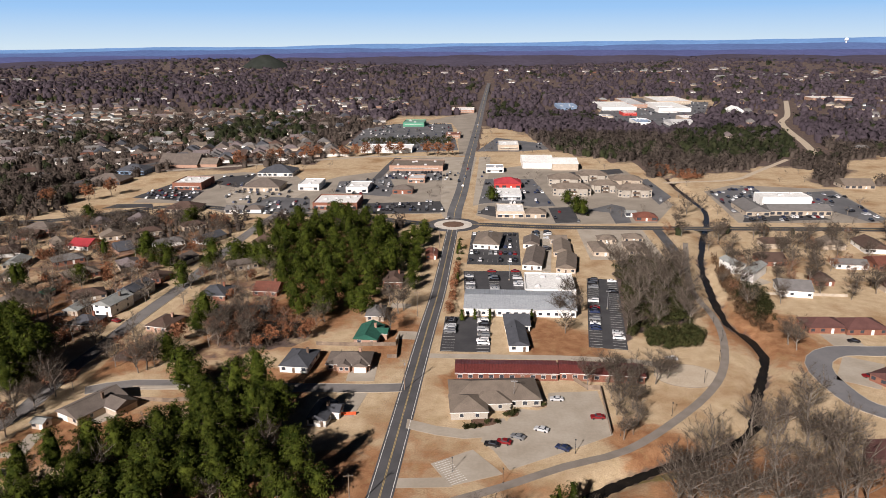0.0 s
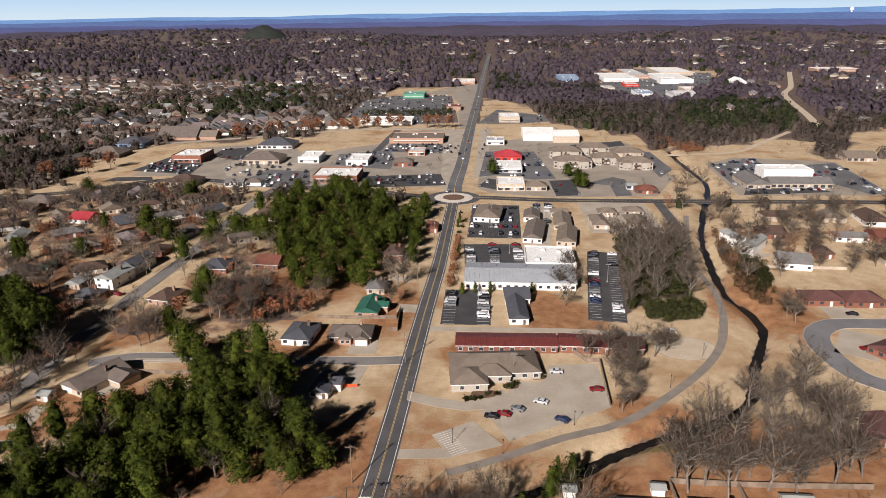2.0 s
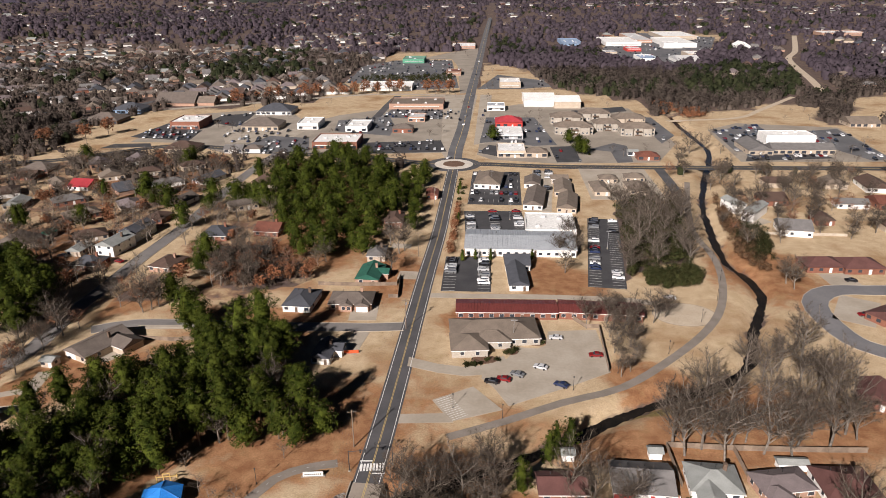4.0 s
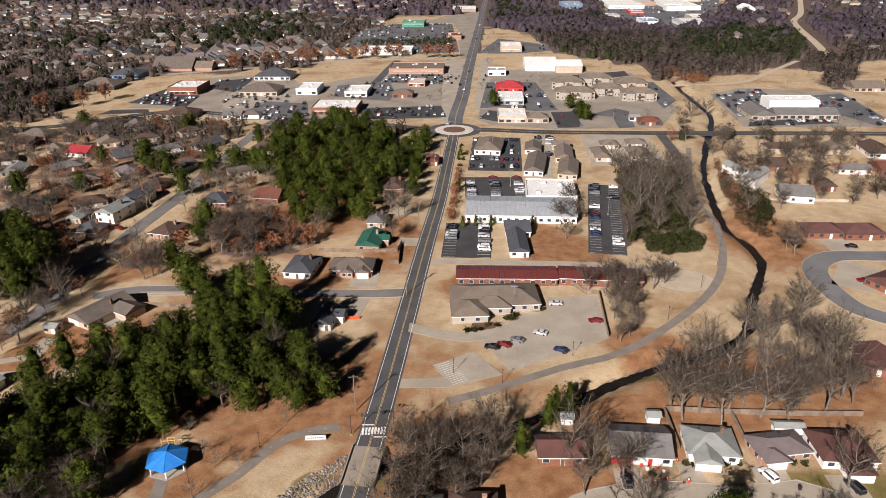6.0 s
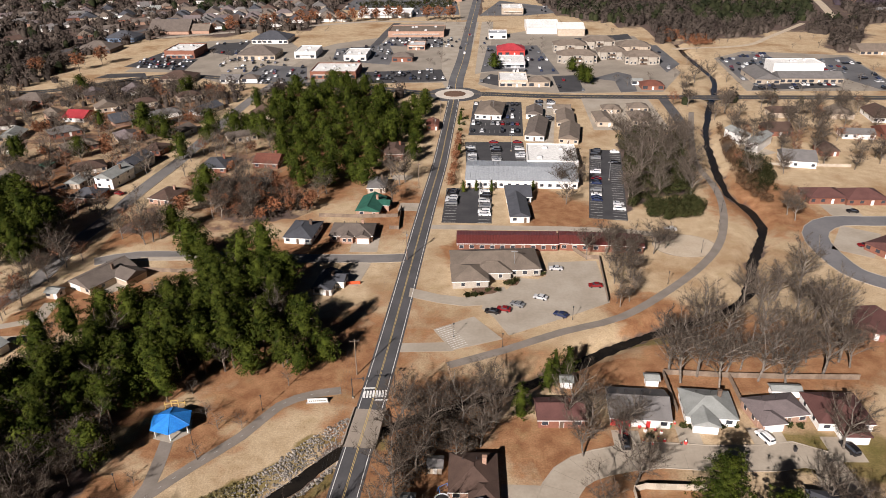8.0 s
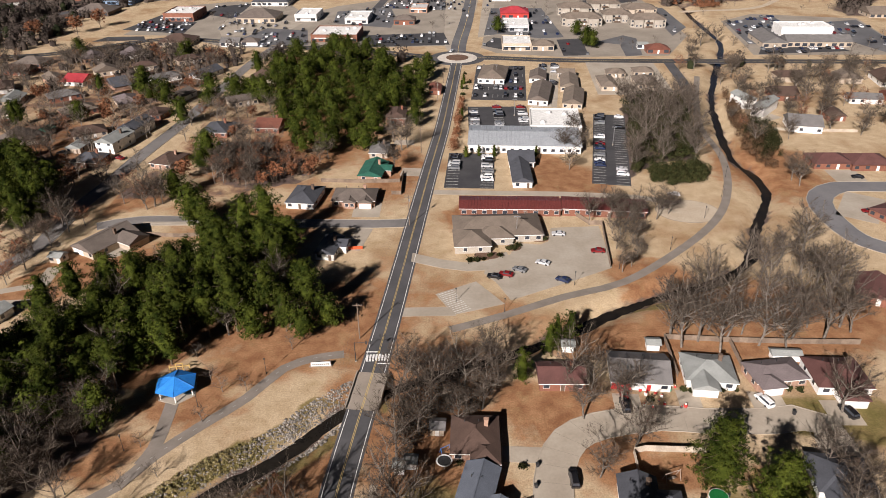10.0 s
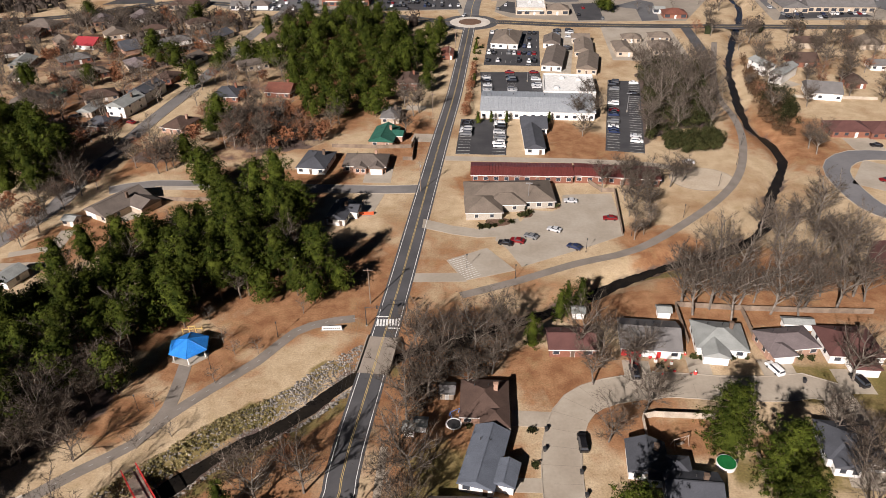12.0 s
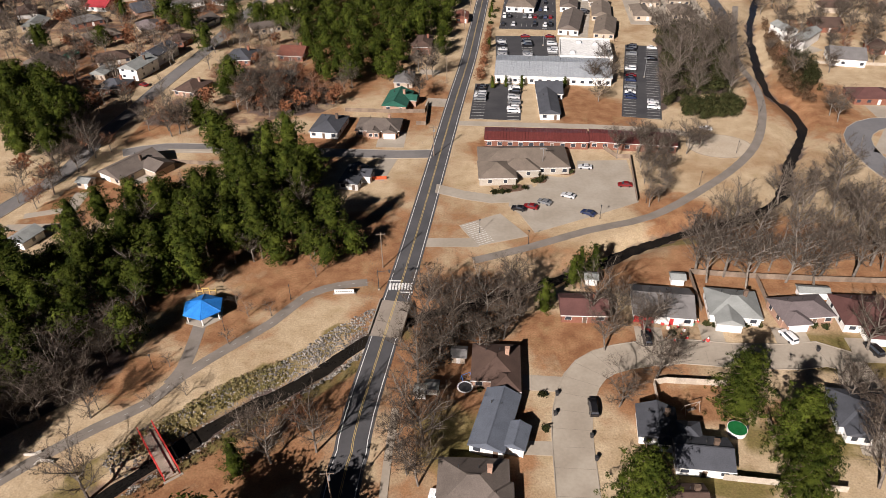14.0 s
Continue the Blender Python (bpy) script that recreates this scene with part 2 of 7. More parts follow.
EAST_STREET = [
    (185.1, 244.6),
    (163.6, 244.8),
    (150.7, 245.0),
    (140.7, 238.2),
    (135.9, 227.1),
    (135.8, 210.4),
    (138.5, 202.1),
    (145.4, 195.6),
]
TRAIL = [
    (0.5, 154.6),
    (15.7, 161.2),
    (34.0, 170.4),
    (53.5, 178.4),
    (74.0, 195.7),
    (91.1, 214.0),
    (102.5, 232.0),
    (112.0, 257.1),
    (116.9, 281.0),
    (118.3, 309.2),
    (127.1, 344.7),
    (143.1, 395.4),
]
PARK_TRAIL = [
    (-27.4, 144.2),
    (-34.7, 142.6),
    (-42.1, 138.4),
    (-48.9, 127.4),
    (-57.3, 118.0),
    (-64.8, 108.7),
    (-69.4, 100.7),
    (-77.4, 93.8),
    (-84.6, 86.8),
    (-90.3, 80.6),
    (-95.2, 74.3),
]
PARK_SPUR = [
    (-66.6, 129.1),
    (-65.8, 121.3),
    (-65.3, 111.8),
    (-66.6, 106.5),
]
CREEK = [
    (197.0, 604.0), (191.4, 555.9), (188.7, 508.5), (182.8, 469.9), (153.1, 395.2), (137.7, 352.1), (127.3, 309.1), (121.7, 275.8), (124.9, 258.1), (120.9, 238.9), (107.6, 214.7),
    (102.2, 202.2), (96.4, 192.4), (87.3, 184.5), (77.9, 178.9), (68.7, 175.6), (61.2, 171.9), (54.2, 168.2), (45.5, 163.5), (38.8, 159.0), (32.6, 155.2), (18.7, 147.3), (-10.5, 134.2), (-25.5, 123.9),
    (-35.0, 112.7), (-43.6, 105.5), (-49.9, 101.2), (-58.0, 92.6), (-68.4, 81.3), (-75.1, 72.6),
]
LANE = [
    (-5.4, 242.9),
    (20.3, 241.6),
    (45.8, 240.3),
    (70.6, 237.1),
    (83.8, 232.2),
]
NORTH_DRIVE = [
    (135.4, 429.3),
    (131.8, 383.9),
    (126.3, 352.3),
]
NEAR_HOUSES = [
    (46.9, 135.1, -5.8, 14.7, 12.1, 2.6, 'g', 'white', 'grey_roof', 'red'),
    (64.0, 134.9, -7.1, 12.5, 11.0, 2.6, 'h', 'white', 'pale_roof', 'white'),
    (80.0, 133.7, 7.5, 13.6, 8.4, 2.6, 'h', 'pinkbrick', 'mauve_roof', 'white'),
    (94.7, 132.9, -2.8, 13.3, 11.8, 2.6, 'h', 'white', 'maroon_roof', 'white'),
    (27.5, 133.4, -0.6, 11.9, 8.7, 2.6, 'g', 'redbrick', 'maroon_roof', ''),
    (5.6, 112.7, -1.9, 10.9, 11.9, 2.6, 'h', 'pinkbrick', 'brown_roof', ''),
    (5.1, 96.4, -14.9, 7.6, 15.9, 2.6, 'G', 'white', 'blue_roof', ''),
    (0.7, 80.9, -0.6, 13.6, 11.4, 2.6, 'h', 'pinkbrick', 'umber_roof', ''),
    (37.7, 96.6, -6.2, 8.1, 8.6, 2.6, 'G', 'white', 'slate_roof', ''),
    (44.8, 89.2, -4.8, 11.1, 8.4, 2.6, 'g', 'white', 'slate_roof', ''),
    (39.6, 79.1, 1.8, 7.2, 5.9, 2.6, 'g', 'white', 'brown_roof', ''),
    (80.2, 100.9, -8.6, 11.9, 11.0, 2.6, 'h', 'white', 'slate_roof', ''),
]
WEST_HOUSES = [
    (-114.5, 203.5, -30.0, 11.5, 18.5, 2.6, 'G', 'cream', 'umber_roof', 'white'),
    (-147.6, 292.5, -14.0, 9.8, 16.0, 5, 'G', 'white', 'pale_roof', ''),
    (-145.2, 311.0, -14.0, 9.7, 16.0, 4.6, 'G', 'white', 'slate_roof', ''),
    (-151.0, 274.5, -8.0, 12.3, 11.5, 2.6, 'h', 'redbrick', 'slate_roof', ''),
    (-163.0, 290.0, -8.0, 7.8, 10.5, 2.6, 'g', 'cream', 'pale_roof', ''),
    (-106.7, 310.2, -4.2, 12.9, 14.6, 2.6, 'h', 'redbrick', 'slate_roof', ''),
    (-83.2, 314.7, -8.0, 12.5, 13.0, 2.6, 'g', 'redbrick', 'rust_roof', ''),
    (-117.0, 273.0, -16.0, 10.6, 14.0, 2.6, 'h', 'pinkbrick', 'brown_roof', ''),
    (-29.9, 260.0, -7.0, 10.0, 15.4, 2.7, 'G', 'pinkbrick', 'green_roof', ''),
    (-29.3, 283.3, -0.8, 8.4, 13.3, 2.6, 'h', 'cream', 'grey_roof', ''),
    (-34.6, 235.9, -2.3, 16.5, 11.5, 2.7, 'h', 'pinkbrick', 'umber_roof', 'white'),
    (-53.3, 236.5, -7.7, 11.2, 15.6, 2.6, 'h', 'white', 'slate_roof', ''),
    (-38.7, 198.0, -9.0, 6.9, 12.4, 2.6, 'G', 'white', 'slate_roof', ''),
    (-23.9, 326.2, -0.9, 8.7, 17.2, 3.5, 'h', 'redbrick', 'brown_roof', ''),
]
WEST_HOUSES_FAR = [
    (-128.0, 161.0, -20.0, 6.5, 8.0, 2.6, 'G', 'white', 'pale_roof', ''),
    (-125.6, 193.2, -12.0, 5.0, 4.4, 2.3, 'g', 'cream', 'pale_roof', ''),
    (-6.3, 370.6, -1.0, 7.1, 11.9, 2.6, 'g', 'redbrick', 'rust_roof', ''),
    (-142.0, 362.0, -20.8, 10.8, 16.0, 2.6, 'g', 'white', 'umber_roof', ''),
    (-141.0, 406.0, -25.1, 11.5, 18.0, 2.6, 'g', 'white', 'slate_roof', ''),
    (-144.0, 334.0, -13.0, 11.0, 12.0, 2.6, 'h', 'redbrick', 'brown_roof', ''),
    (-98.7, 417.9, -3.0, 11.2, 8.9, 2.6, 'g', 'white', 'brown_roof', ''),
    (-91.4, 425.0, -3.0, 15.9, 12.7, 2.6, 'g', 'redbrick', 'rust_roof', ''),
    (-209.6, 393.0, -10.9, 13.6, 14.2, 2.6, 'g', 'white', 'red_roof', ''),
    (-255.2, 414.9, -3.0, 15.3, 12.2, 2.6, 'g', 'redbrick', 'brown_roof', ''),
    (-221.2, 337.5, 13.8, 6.9, 13.6, 2.6, 'g', 'cream', 'umber_roof', ''),
    (-257.1, 432.4, -3.0, 19.2, 15.3, 2.6, 'h', 'redbrick', 'umber_roof', ''),
    (-229.5, 358.2, 9.2, 11.1, 13.9, 2.6, 'g', 'cream', 'pale_roof', ''),
    (-187.9, 310.5, -8.4, 5.8, 7.2, 2.4, 'g', 'white', 'green_roof', ''),
]
EAST_BUILDINGS = [
    (16.7, 210.7, 2.2, 30.2, 15.8, 2.8, 'h', 'stone_wall', 'taupe_roof', ''),
    (22.4, 227.4, -2.0, 36.6, 10.8, 3.0, 'm', 'redbrick', 'maroon_metal', ''),
    (56.0, 225.6, -6.5, 30.0, 10.4, 3.0, 'm', 'redbrick', 'maroon_metal', ''),
    (34.0, 293.5, -3.9, 49.0, 24.9, 3.6, 'm', 'white', 'steel_roof', ''),
    (50.8, 315.9, -4.6, 23.3, 24.5, 3.8, 'f', 'white', 'white_roof', ''),
    (29.2, 256.9, -0.7, 8.2, 22.4, 2.7, 'G', 'white', 'slate_roof', ''),
    (30.6, 271.6, -0.8, 10.9, 13.0, 2.7, 'g', 'white', 'slate_roof', ''),
    (26.8, 397.0, -9.6, 15.6, 27.0, 3.0, 'h', 'white', 'taupe_roof', ''),
    (49.3, 360.7, -11.2, 10.8, 31.2, 3.0, 'G', 'white', 'umber_roof', ''),
    (51.7, 392.3, -8.0, 9.7, 15.7, 2.8, 'g', 'white', 'umber_roof', ''),
    (68.1, 397.1, -3.0, 10.5, 8.4, 3.0, 'g', 'cream', 'taupe_roof', ''),
    (67.3, 379.2, -7.1, 10.2, 22.8, 3.0, 'g', 'cream', 'taupe_roof', ''),
    (65.4, 352.1, -11.1, 10.6, 25.7, 3.0, 'g', 'cream', 'taupe_roof', ''),
]
EAST_COTTAGES = [
    (96.8, 398.2, -3.0, 11.2, 9.0, 2.8, 'h', 'cream', 'taupe_roof', ''),
    (112.9, 400.6, -3.0, 11.9, 9.6, 2.8, 'h', 'cream', 'taupe_roof', ''),
    (87.9, 378.9, -1.0, 9.3, 20.4, 2.8, 'h', 'cream', 'taupe_roof', ''),
    (109.0, 379.6, -1.0, 11.9, 18.2, 2.8, 'h', 'cream', 'taupe_roof', ''),
    (156.4, 333.0, -41.3, 6.8, 20.5, 5, 'G', 'white', 'pale_roof', ''),
    (149.8, 343.8, 14.0, 7.3, 13.2, 5, 'G', 'white', 'pale_roof', ''),
    (175.1, 356.8, -1.0, 13.3, 14.3, 2.8, 'g', 'redbrick', 'brown_roof', ''),
    (165.3, 310.5, -12.6, 15.0, 15.2, 3.4, 'g', 'white', 'grey_roof', ''),
    (185.8, 324.1, -6.1, 9.1, 11.6, 2.8, 'g', 'redbrick', 'brown_roof', ''),
    (156.3, 267.2, -0.8, 15.9, 11.5, 2.8, 'h', 'redbrick', 'maroon_roof', ''),
    (171.3, 265.8, -0.8, 16.9, 12.6, 2.8, 'h', 'redbrick', 'maroon_roof', ''),
    (162.4, 220.5, -62.7, 14.0, 23.6, 2.8, 'g', 'redbrick', 'maroon_roof', ''),
    (123.8, 171.0, -34.3, 9.5, 12.8, 2.8, 'g', 'redbrick', 'maroon_roof', ''),
    (243.6, 381.0, -9.8, 14.4, 21.0, 3, 'g', 'white', 'brown_roof', ''),
    (230.9, 348.7, -1.0, 13.0, 14.7, 3, 'g', 'redbrick', 'rust_roof', ''),
]
# outlines of the pine woods
PINE_GROVE = [
    (-102.3, 406.2),
    (-97.1, 439.7),
    (-80.5, 462.2),
    (-54.8, 456.9),
    (-41.9, 431.5),
    (-31.6, 398.7),
    (-25.5, 354.9),
    (-26.5, 327.6),
    (-32.4, 300.3),
    (-35.7, 283.1),
    (-44.8, 278.1),
    (-55.2, 282.1),
    (-63.8, 282.2),
    (-74.9, 304.5),
    (-85.5, 346.4),
]
PINE_ROW = [
    (-22.1, 411.0),
    (-11.2, 417.3),
    (-10.5, 386.5),
    (-12.5, 345.1),
    (-13.3, 311.2),
    (-18.2, 307.4),
    (-21.3, 345.3),
]
PINE_PARK = [
    (-136.0, 124.0),
    (-123.0, 131.0),
    (-113.0, 147.0),
    (-106.0, 162.0),
    (-99.9, 173.7),
    (-87.9, 179.1),
    (-73.5, 175.2),
    (-77.3, 197.6),
    (-71.8, 205.4),
    (-54.5, 199.5),
    (-45.5, 179.0),
    (-38.0, 166.0),
    (-34.0, 160.5),
    (-32.5, 155.5),
    (-36.0, 151.0),
    (-45.0, 149.3),
    (-54.6, 150.6),
    (-63.0, 153.0),
    (-67.1, 148.3),
    (-71.2, 139.6),
    (-76.2, 132.6),
    (-82.5, 130.2),
    (-88.3, 120.7),
    (-98.2, 118.5),
    (-116.5, 112.3),
]
PINE_CORNER = [
    (-184.3, 240.1),
    (-192.8, 266.8),
    (-168.4, 260.7),
    (-147.9, 239.7),
    (-139.8, 217.4),
    (-141.9, 207.6),
    (-153.9, 205.9),
]
PINES_WEST = [
    (-88.8, 216.8),
    (-85.9, 216.8),
    (-103.0, 239.1),
    (-149.6, 217.5),
    (-161.4, 230.5),
    (-154.2, 230.4),
    (-156.9, 213.5),
    (-179.9, 260.9),
    (-178.7, 266.6),
    (-101.2, 265.6),
    (-100.7, 274.5),
    (-156.3, 357.1),
    (-163.5, 367.4),
    (-153.7, 362.1),
    (-178.8, 325.8),
    (-234.6, 450.0),
    (-164.5, 448.5),
    (-165.7, 441.2),
    (-122.6, 347.0),
    (-143.5, 347.3),
    (-126.7, 320.9),
    (-110.5, 356.4),
    (-105.7, 361.3),
    (-99.8, 356.2),
    (-93.4, 348.4),
    (-122.7, 356.6),
    (-154.3, 239.7),
    (-150.0, 239.7),
    (36.3, 506.5),
    (95.1, 463.2),
    (91.9, 466.5),
    (90.6, 497.7),
]
PINES_GARDEN = [
    (55.2, 101.5),
    (62.8, 91.4),
    (60.6, 80.4),
    (29.8, 75.3),
]
PINES_SOUTH = [
    (-49.0, 60.0),
    (-43.5, 64.0),
    (-38.0, 59.0),
    (-43.8, 54.5),
    (-50.3, 53.5),
    (-37.0, 53.0),
    (-35.5, 63.0),
    (-41.0, 48.5),
    (-46.0, 67.0),
    (-33.5, 57.0),
]
PINES_NEAR = [
    (17.9, 133.4),
    (26.2, 145.0),
    (32.6, 151.1),
    (28.3, 147.0),
    (-44.8, 83.3),
]
BARE_NEAR = [
    (-11.3, 124.7),
    (-7.5, 131.0),
    (-4.5, 122.9),
    (-0.6, 135.6),
    (3.6, 131.3),
    (7.6, 123.2),
    (-6.8, 115.2),
    (-10.5, 135.3),
    (12.0, 131.5),
    (2.2, 117.3),
    (-11.5, 108.1),
    (-12.0, 98.4),
    (-9.8, 91.1),
    (31.0, 120.0),
    (34.5, 130.0),
    (40.8, 111.2),
    (31.4, 102.7),
    (40.8, 124.1),
    (-4.7, 131.1),
    (-14.2, 89.6),
    (-12.1, 84.3),
    (-9.7, 81.8),
    (30.0, 132.0),
    (5.1, 138.0),
    (10.9, 138.1),
]
BARE_CREEK = [
    (59.5, 151.2),
    (63.2, 153.8),
    (66.3, 148.9),
    (70.7, 154.0),
    (73.7, 149.1),
    (78.9, 151.7),
    (81.6, 146.8),
    (88.8, 154.4),
    (91.3, 149.5),
    (97.8, 154.6),
    (100.1, 149.7),
    (106.8, 154.8),
    (63.8, 161.8),
    (72.4, 164.8),
    (79.4, 162.2),
    (89.7, 165.2),
    (98.0, 162.6),
    (108.6, 165.6),
    (95.2, 180.2),
    (102.7, 186.8),
    (106.8, 180.4),
    (109.2, 174.3),
    (115.7, 174.4),
    (61.2, 146.3),
    (70.7, 144.2),
    (88.0, 144.6),
    (108.6, 152.4),
    (95.3, 190.1),
    (114.0, 193.9),
    (91.2, 121.6),
    (79.2, 92.4),
    (76.5, 84.0),
    (83.5, 98.2),
    (79.3, 104.1),
]
BARE_WOOD = [
    (89.7, 343.4),
    (91.3, 362.9),
    (124.8, 352.4),
    (118.9, 347.7),
    (49.8, 263.6),
    (56.5, 281.8),
    (57.7, 302.6),
    (50.4, 281.9),
    (49.3, 215.3),
    (57.0, 219.3),
    (67.8, 219.2),
    (73.7, 219.2),
    (79.0, 223.3),
    (135.3, 251.4),
    (136.1, 246.2),
]
BARE_WEST = [
    (-132.8, 202.4),
    (-131.6, 212.6),
    (-133.6, 187.4),
    (-135.0, 178.9),
    (-143.8, 230.4),
    (-146.5, 192.7),
    (-135.2, 205.7),
    (-135.9, 217.3),
    (-128.0, 217.2),
    (-144.7, 217.4),
    (-110.8, 229.9),
    (-108.7, 232.2),
    (-113.8, 234.5),
    (-106.5, 234.4),
    (-121.1, 234.6),
    (-89.6, 265.4),
    (-83.3, 259.6),
    (-79.4, 271.2),
    (-70.9, 265.2),
    (-85.9, 277.4),
    (-90.7, 277.5),
    (-76.2, 277.3),
    (-66.2, 265.1),
    (-93.1, 265.5),
    (-107.8, 277.7),
    (-19.8, 286.2),
    (-24.3, 296.6),
    (-17.5, 289.5),
    (-22.0, 264.5),
    (-53.3, 270.8),
    (-50.7, 276.9),
    (-179.7, 285.1),
    (-191.2, 292.0),
    (-199.2, 299.1),
    (-179.7, 298.8),
    (-175.6, 306.0),
    (-138.1, 254.9),
    (-138.4, 260.3),
    (-155.1, 313.3),
    (-136.6, 198.5),
]
BARE_BANK = [
    (152.8, 383.5),
    (162.0, 395.0),
    (154.1, 361.9),
    (153.2, 351.9),
    (153.8, 342.4),
    (155.8, 333.3),
    (168.1, 351.6),
    (187.0, 366.5),
    (179.9, 342.0),
    (202.6, 382.6),
    (214.8, 394.0),
    (201.3, 361.0),
    (221.8, 382.2),
    (214.1, 350.9),
    (212.3, 332.4),
    (205.4, 315.7),
    (156.3, 449.3),
    (149.7, 434.7),
    (144.5, 407.7),
    (136.0, 407.9),
    (167.2, 464.8),
    (182.7, 481.3),
    (165.0, 407.3),
    (237.9, 393.6),
    (200.2, 341.6),
    (203.4, 307.9),
]
BARE_PARK = [
    (-72.7, 78.6),
    (-38.9, 86.1),
    (-42.1, 90.2),
    (-100.1, 102.2),
    (-96.0, 104.0),
    (-79.8, 96.4),
    (-30.5, 89.1),
    (-35.1, 94.7),
]
BARE_STAND = [
    (-116.5, 112.3),
    (-103.1, 117.4),
    (-87.9, 119.7),
    (-79.3, 124.0),
    (-77.7, 113.3),
    (-83.5, 104.4),
    (-91.0, 94.6),
    (-100.9, 87.0),
]
PINES_LEFT = [
    (-130, 135),
    (-115, 128),
    (-111, 105),
    (-105, 88),
    (-101, 78),
    (-98, 70),
    (-109, 64),
    (-120, 80),
    (-126, 100),
]
PARK_SAPLINGS = [
    (-55.2, 129.8),
    (-57.1, 119.6),
    (-68.5, 111.8),
    (-67.9, 99.9),
    (-59.2, 134.1),
    (-65.6, 143.3),
    (-49.6, 130.0),
    (-41.4, 146.3),
    (-61.7, 103.3),
]
SHRUBS = [
    (11.3, 191.9),
    (13.5, 194.2),
    (9.1, 191.3),
    (21.6, 198.6),
    (23.0, 200.4),
    (19.8, 198.6),
    (30.7, 205.8),
    (32.4, 204.7),
    (28.9, 206.6),
    (16.7, 194.2),
    (6.9, 191.0),
    (10.6, 404.0),
    (12.4, 386.0),
    (10.8, 374.9),
    (8.6, 364.4),
    (4.2, 310.9),
    (5.8, 327.1),
    (7.0, 344.8),
    (2.7, 296.2),
    (16.6, 292.5),
    (21.5, 290.3),
    (37.9, 290.1),
    (99.0, 463.1),
    (-27.5, 386.8),
]
DRIVES_NEAR = [
    (42.1, 123.7, -3.5, 6.4, 9.3, 0, 'cul_paving'),
    (57.0, 124.7, -4.6, 5.3, 9.3, 0, 'cul_paving'),
    (75.4, 123.8, -1.2, 7.8, 10.0, 0, 'cul_paving'),
    (91.2, 121.5, -1.2, 7.4, 8.2, 0, 'cul_paving'),
    (16.3, 109.0, -3.3, 9.7, 4.6, 0, 'cul_paving'),
    (14.4, 91.3, -1.0, 8.6, 3.5, 0, 'cul_paving'),
]
DRIVES_FAR = [
    (-6.0, 163.2, 1.0, 16.0, 4.4, 0, 'concrete'),
    (-129.0, 168.6, 4.0, 20.0, 3.6, 0, 'concrete'),
    (-124.6, 182.5, 4.0, 4.6, 13.0, 0, 'concrete'),
    (-131.0, 176.5, 20.0, 12.0, 3.0, 0, 'concrete'),
    (-13.0, 262.1, -6.1, 11.9, 7.9, 0, 'concrete'),
    (-29.5, 228.4, -0.6, 10.0, 12.1, 0, 'concrete'),
    (-30.3, 206.3, -11.3, 5.7, 15.6, 0, 'concrete'),
    (-19.3, 295.4, -5.2, 9.0, 5.6, 0, 'concrete'),
    (-98.6, 218.4, -0.6, 19.6, 2.9, 0, 'concrete'),
    (-109.2, 199.5, 47.0, 7.9, 7.4, 0, 'concrete'),
    (158.5, 255.5, -0.7, 12.1, 11.0, 0, 'concrete'),
    (150.2, 227.6, -33.9, 13.6, 23.1, 0, 'concrete'),
    (153.0, 324.7, -59.8, 9.6, 15.8, 0, 'concrete'),
    (-90.9, 291.5, 2.3, 24.6, 11.3, 0, 'old_asphalt'),
]
# open ground of the shops and fields
TOWN_WEST = [
    (-251.9, 440.0),
    (-287.2, 540.4),
    (-284.4, 593.4),
    (-254.7, 644.4),
    (-169.7, 663.1),
    (-124.0, 681.0),
    (-103.1, 894.5),
    (-75.5, 1139.7),
    (42.8, 1133.6),
    (34.1, 644.8),
    (12.2, 468.2),
    (-1.4, 434.9),
]
TOWN_EAST = [
    (16.8, 434.5),
    (25.0, 590.0),
    (59.1, 979.1),
    (108.3, 914.4),
    (111.7, 778.7),
    (147.8, 706.7),
    (188.3, 664.9),
    (176.6, 585.9),
    (221.9, 605.4),
    (282.7, 631.5),
    (336.5, 635.8),
    (304.5, 563.0),
    (371.8, 552.0),
    (293.5, 428.9),
]
MALL_GROUND = [
    (234.2, 1063.4),
    (330.2, 1396.9),
    (419.0, 1502.0),
    (530.0, 1407.5),
    (427.8, 1133.3),
    (310.0, 936.7),
    (248.2, 928.0),
]
FAR_EAST = [
    (344.4, 852.2),
    (497.1, 1223.1),
    (649.2, 1298.8),
    (849.6, 1381.8),
    (442.9, 700.7),
    (457.7, 822.3),
    (390.1, 739.7),
    (373.3, 781.1),
]
FIELD_EAST = [
    (331.3, 569.4),
    (398.3, 681.3),
    (474.8, 714.2),
    (374.6, 556.5),
]
SUBURB_WEST = [
    (-400.3, 576.9),
    (-939.7, 1401.7),
    (-362.3, 1251.9),
    (-70.2, 1056.7),
    (-111.0, 842.3),
    (-125.2, 687.7),
    (-260.4, 659.7),
    (-337.1, 610.4),
]
OLD_WEST = [
    (-173.9, 230.6),
    (-308.8, 436.9),
    (-206.9, 464.9),
    (-111.9, 440.0),
    (-70.3, 283.6),
    (-77.4, 238.8),
    (-124.3, 239.4),
]
EAST_SIDE = [
    (111.5, 281.1),
    (162.2, 413.8),
    (296.1, 411.2),
    (208.6, 279.7),
    (182.1, 293.6),
    (150.2, 290.6),
]
THICKET = [
    (80.6, 261.3),
    (89.8, 264.4),
    (100.9, 267.3),
    (105.7, 260.2),
    (99.9, 249.0),
    (86.3, 246.3),
    (80.4, 249.2),
]
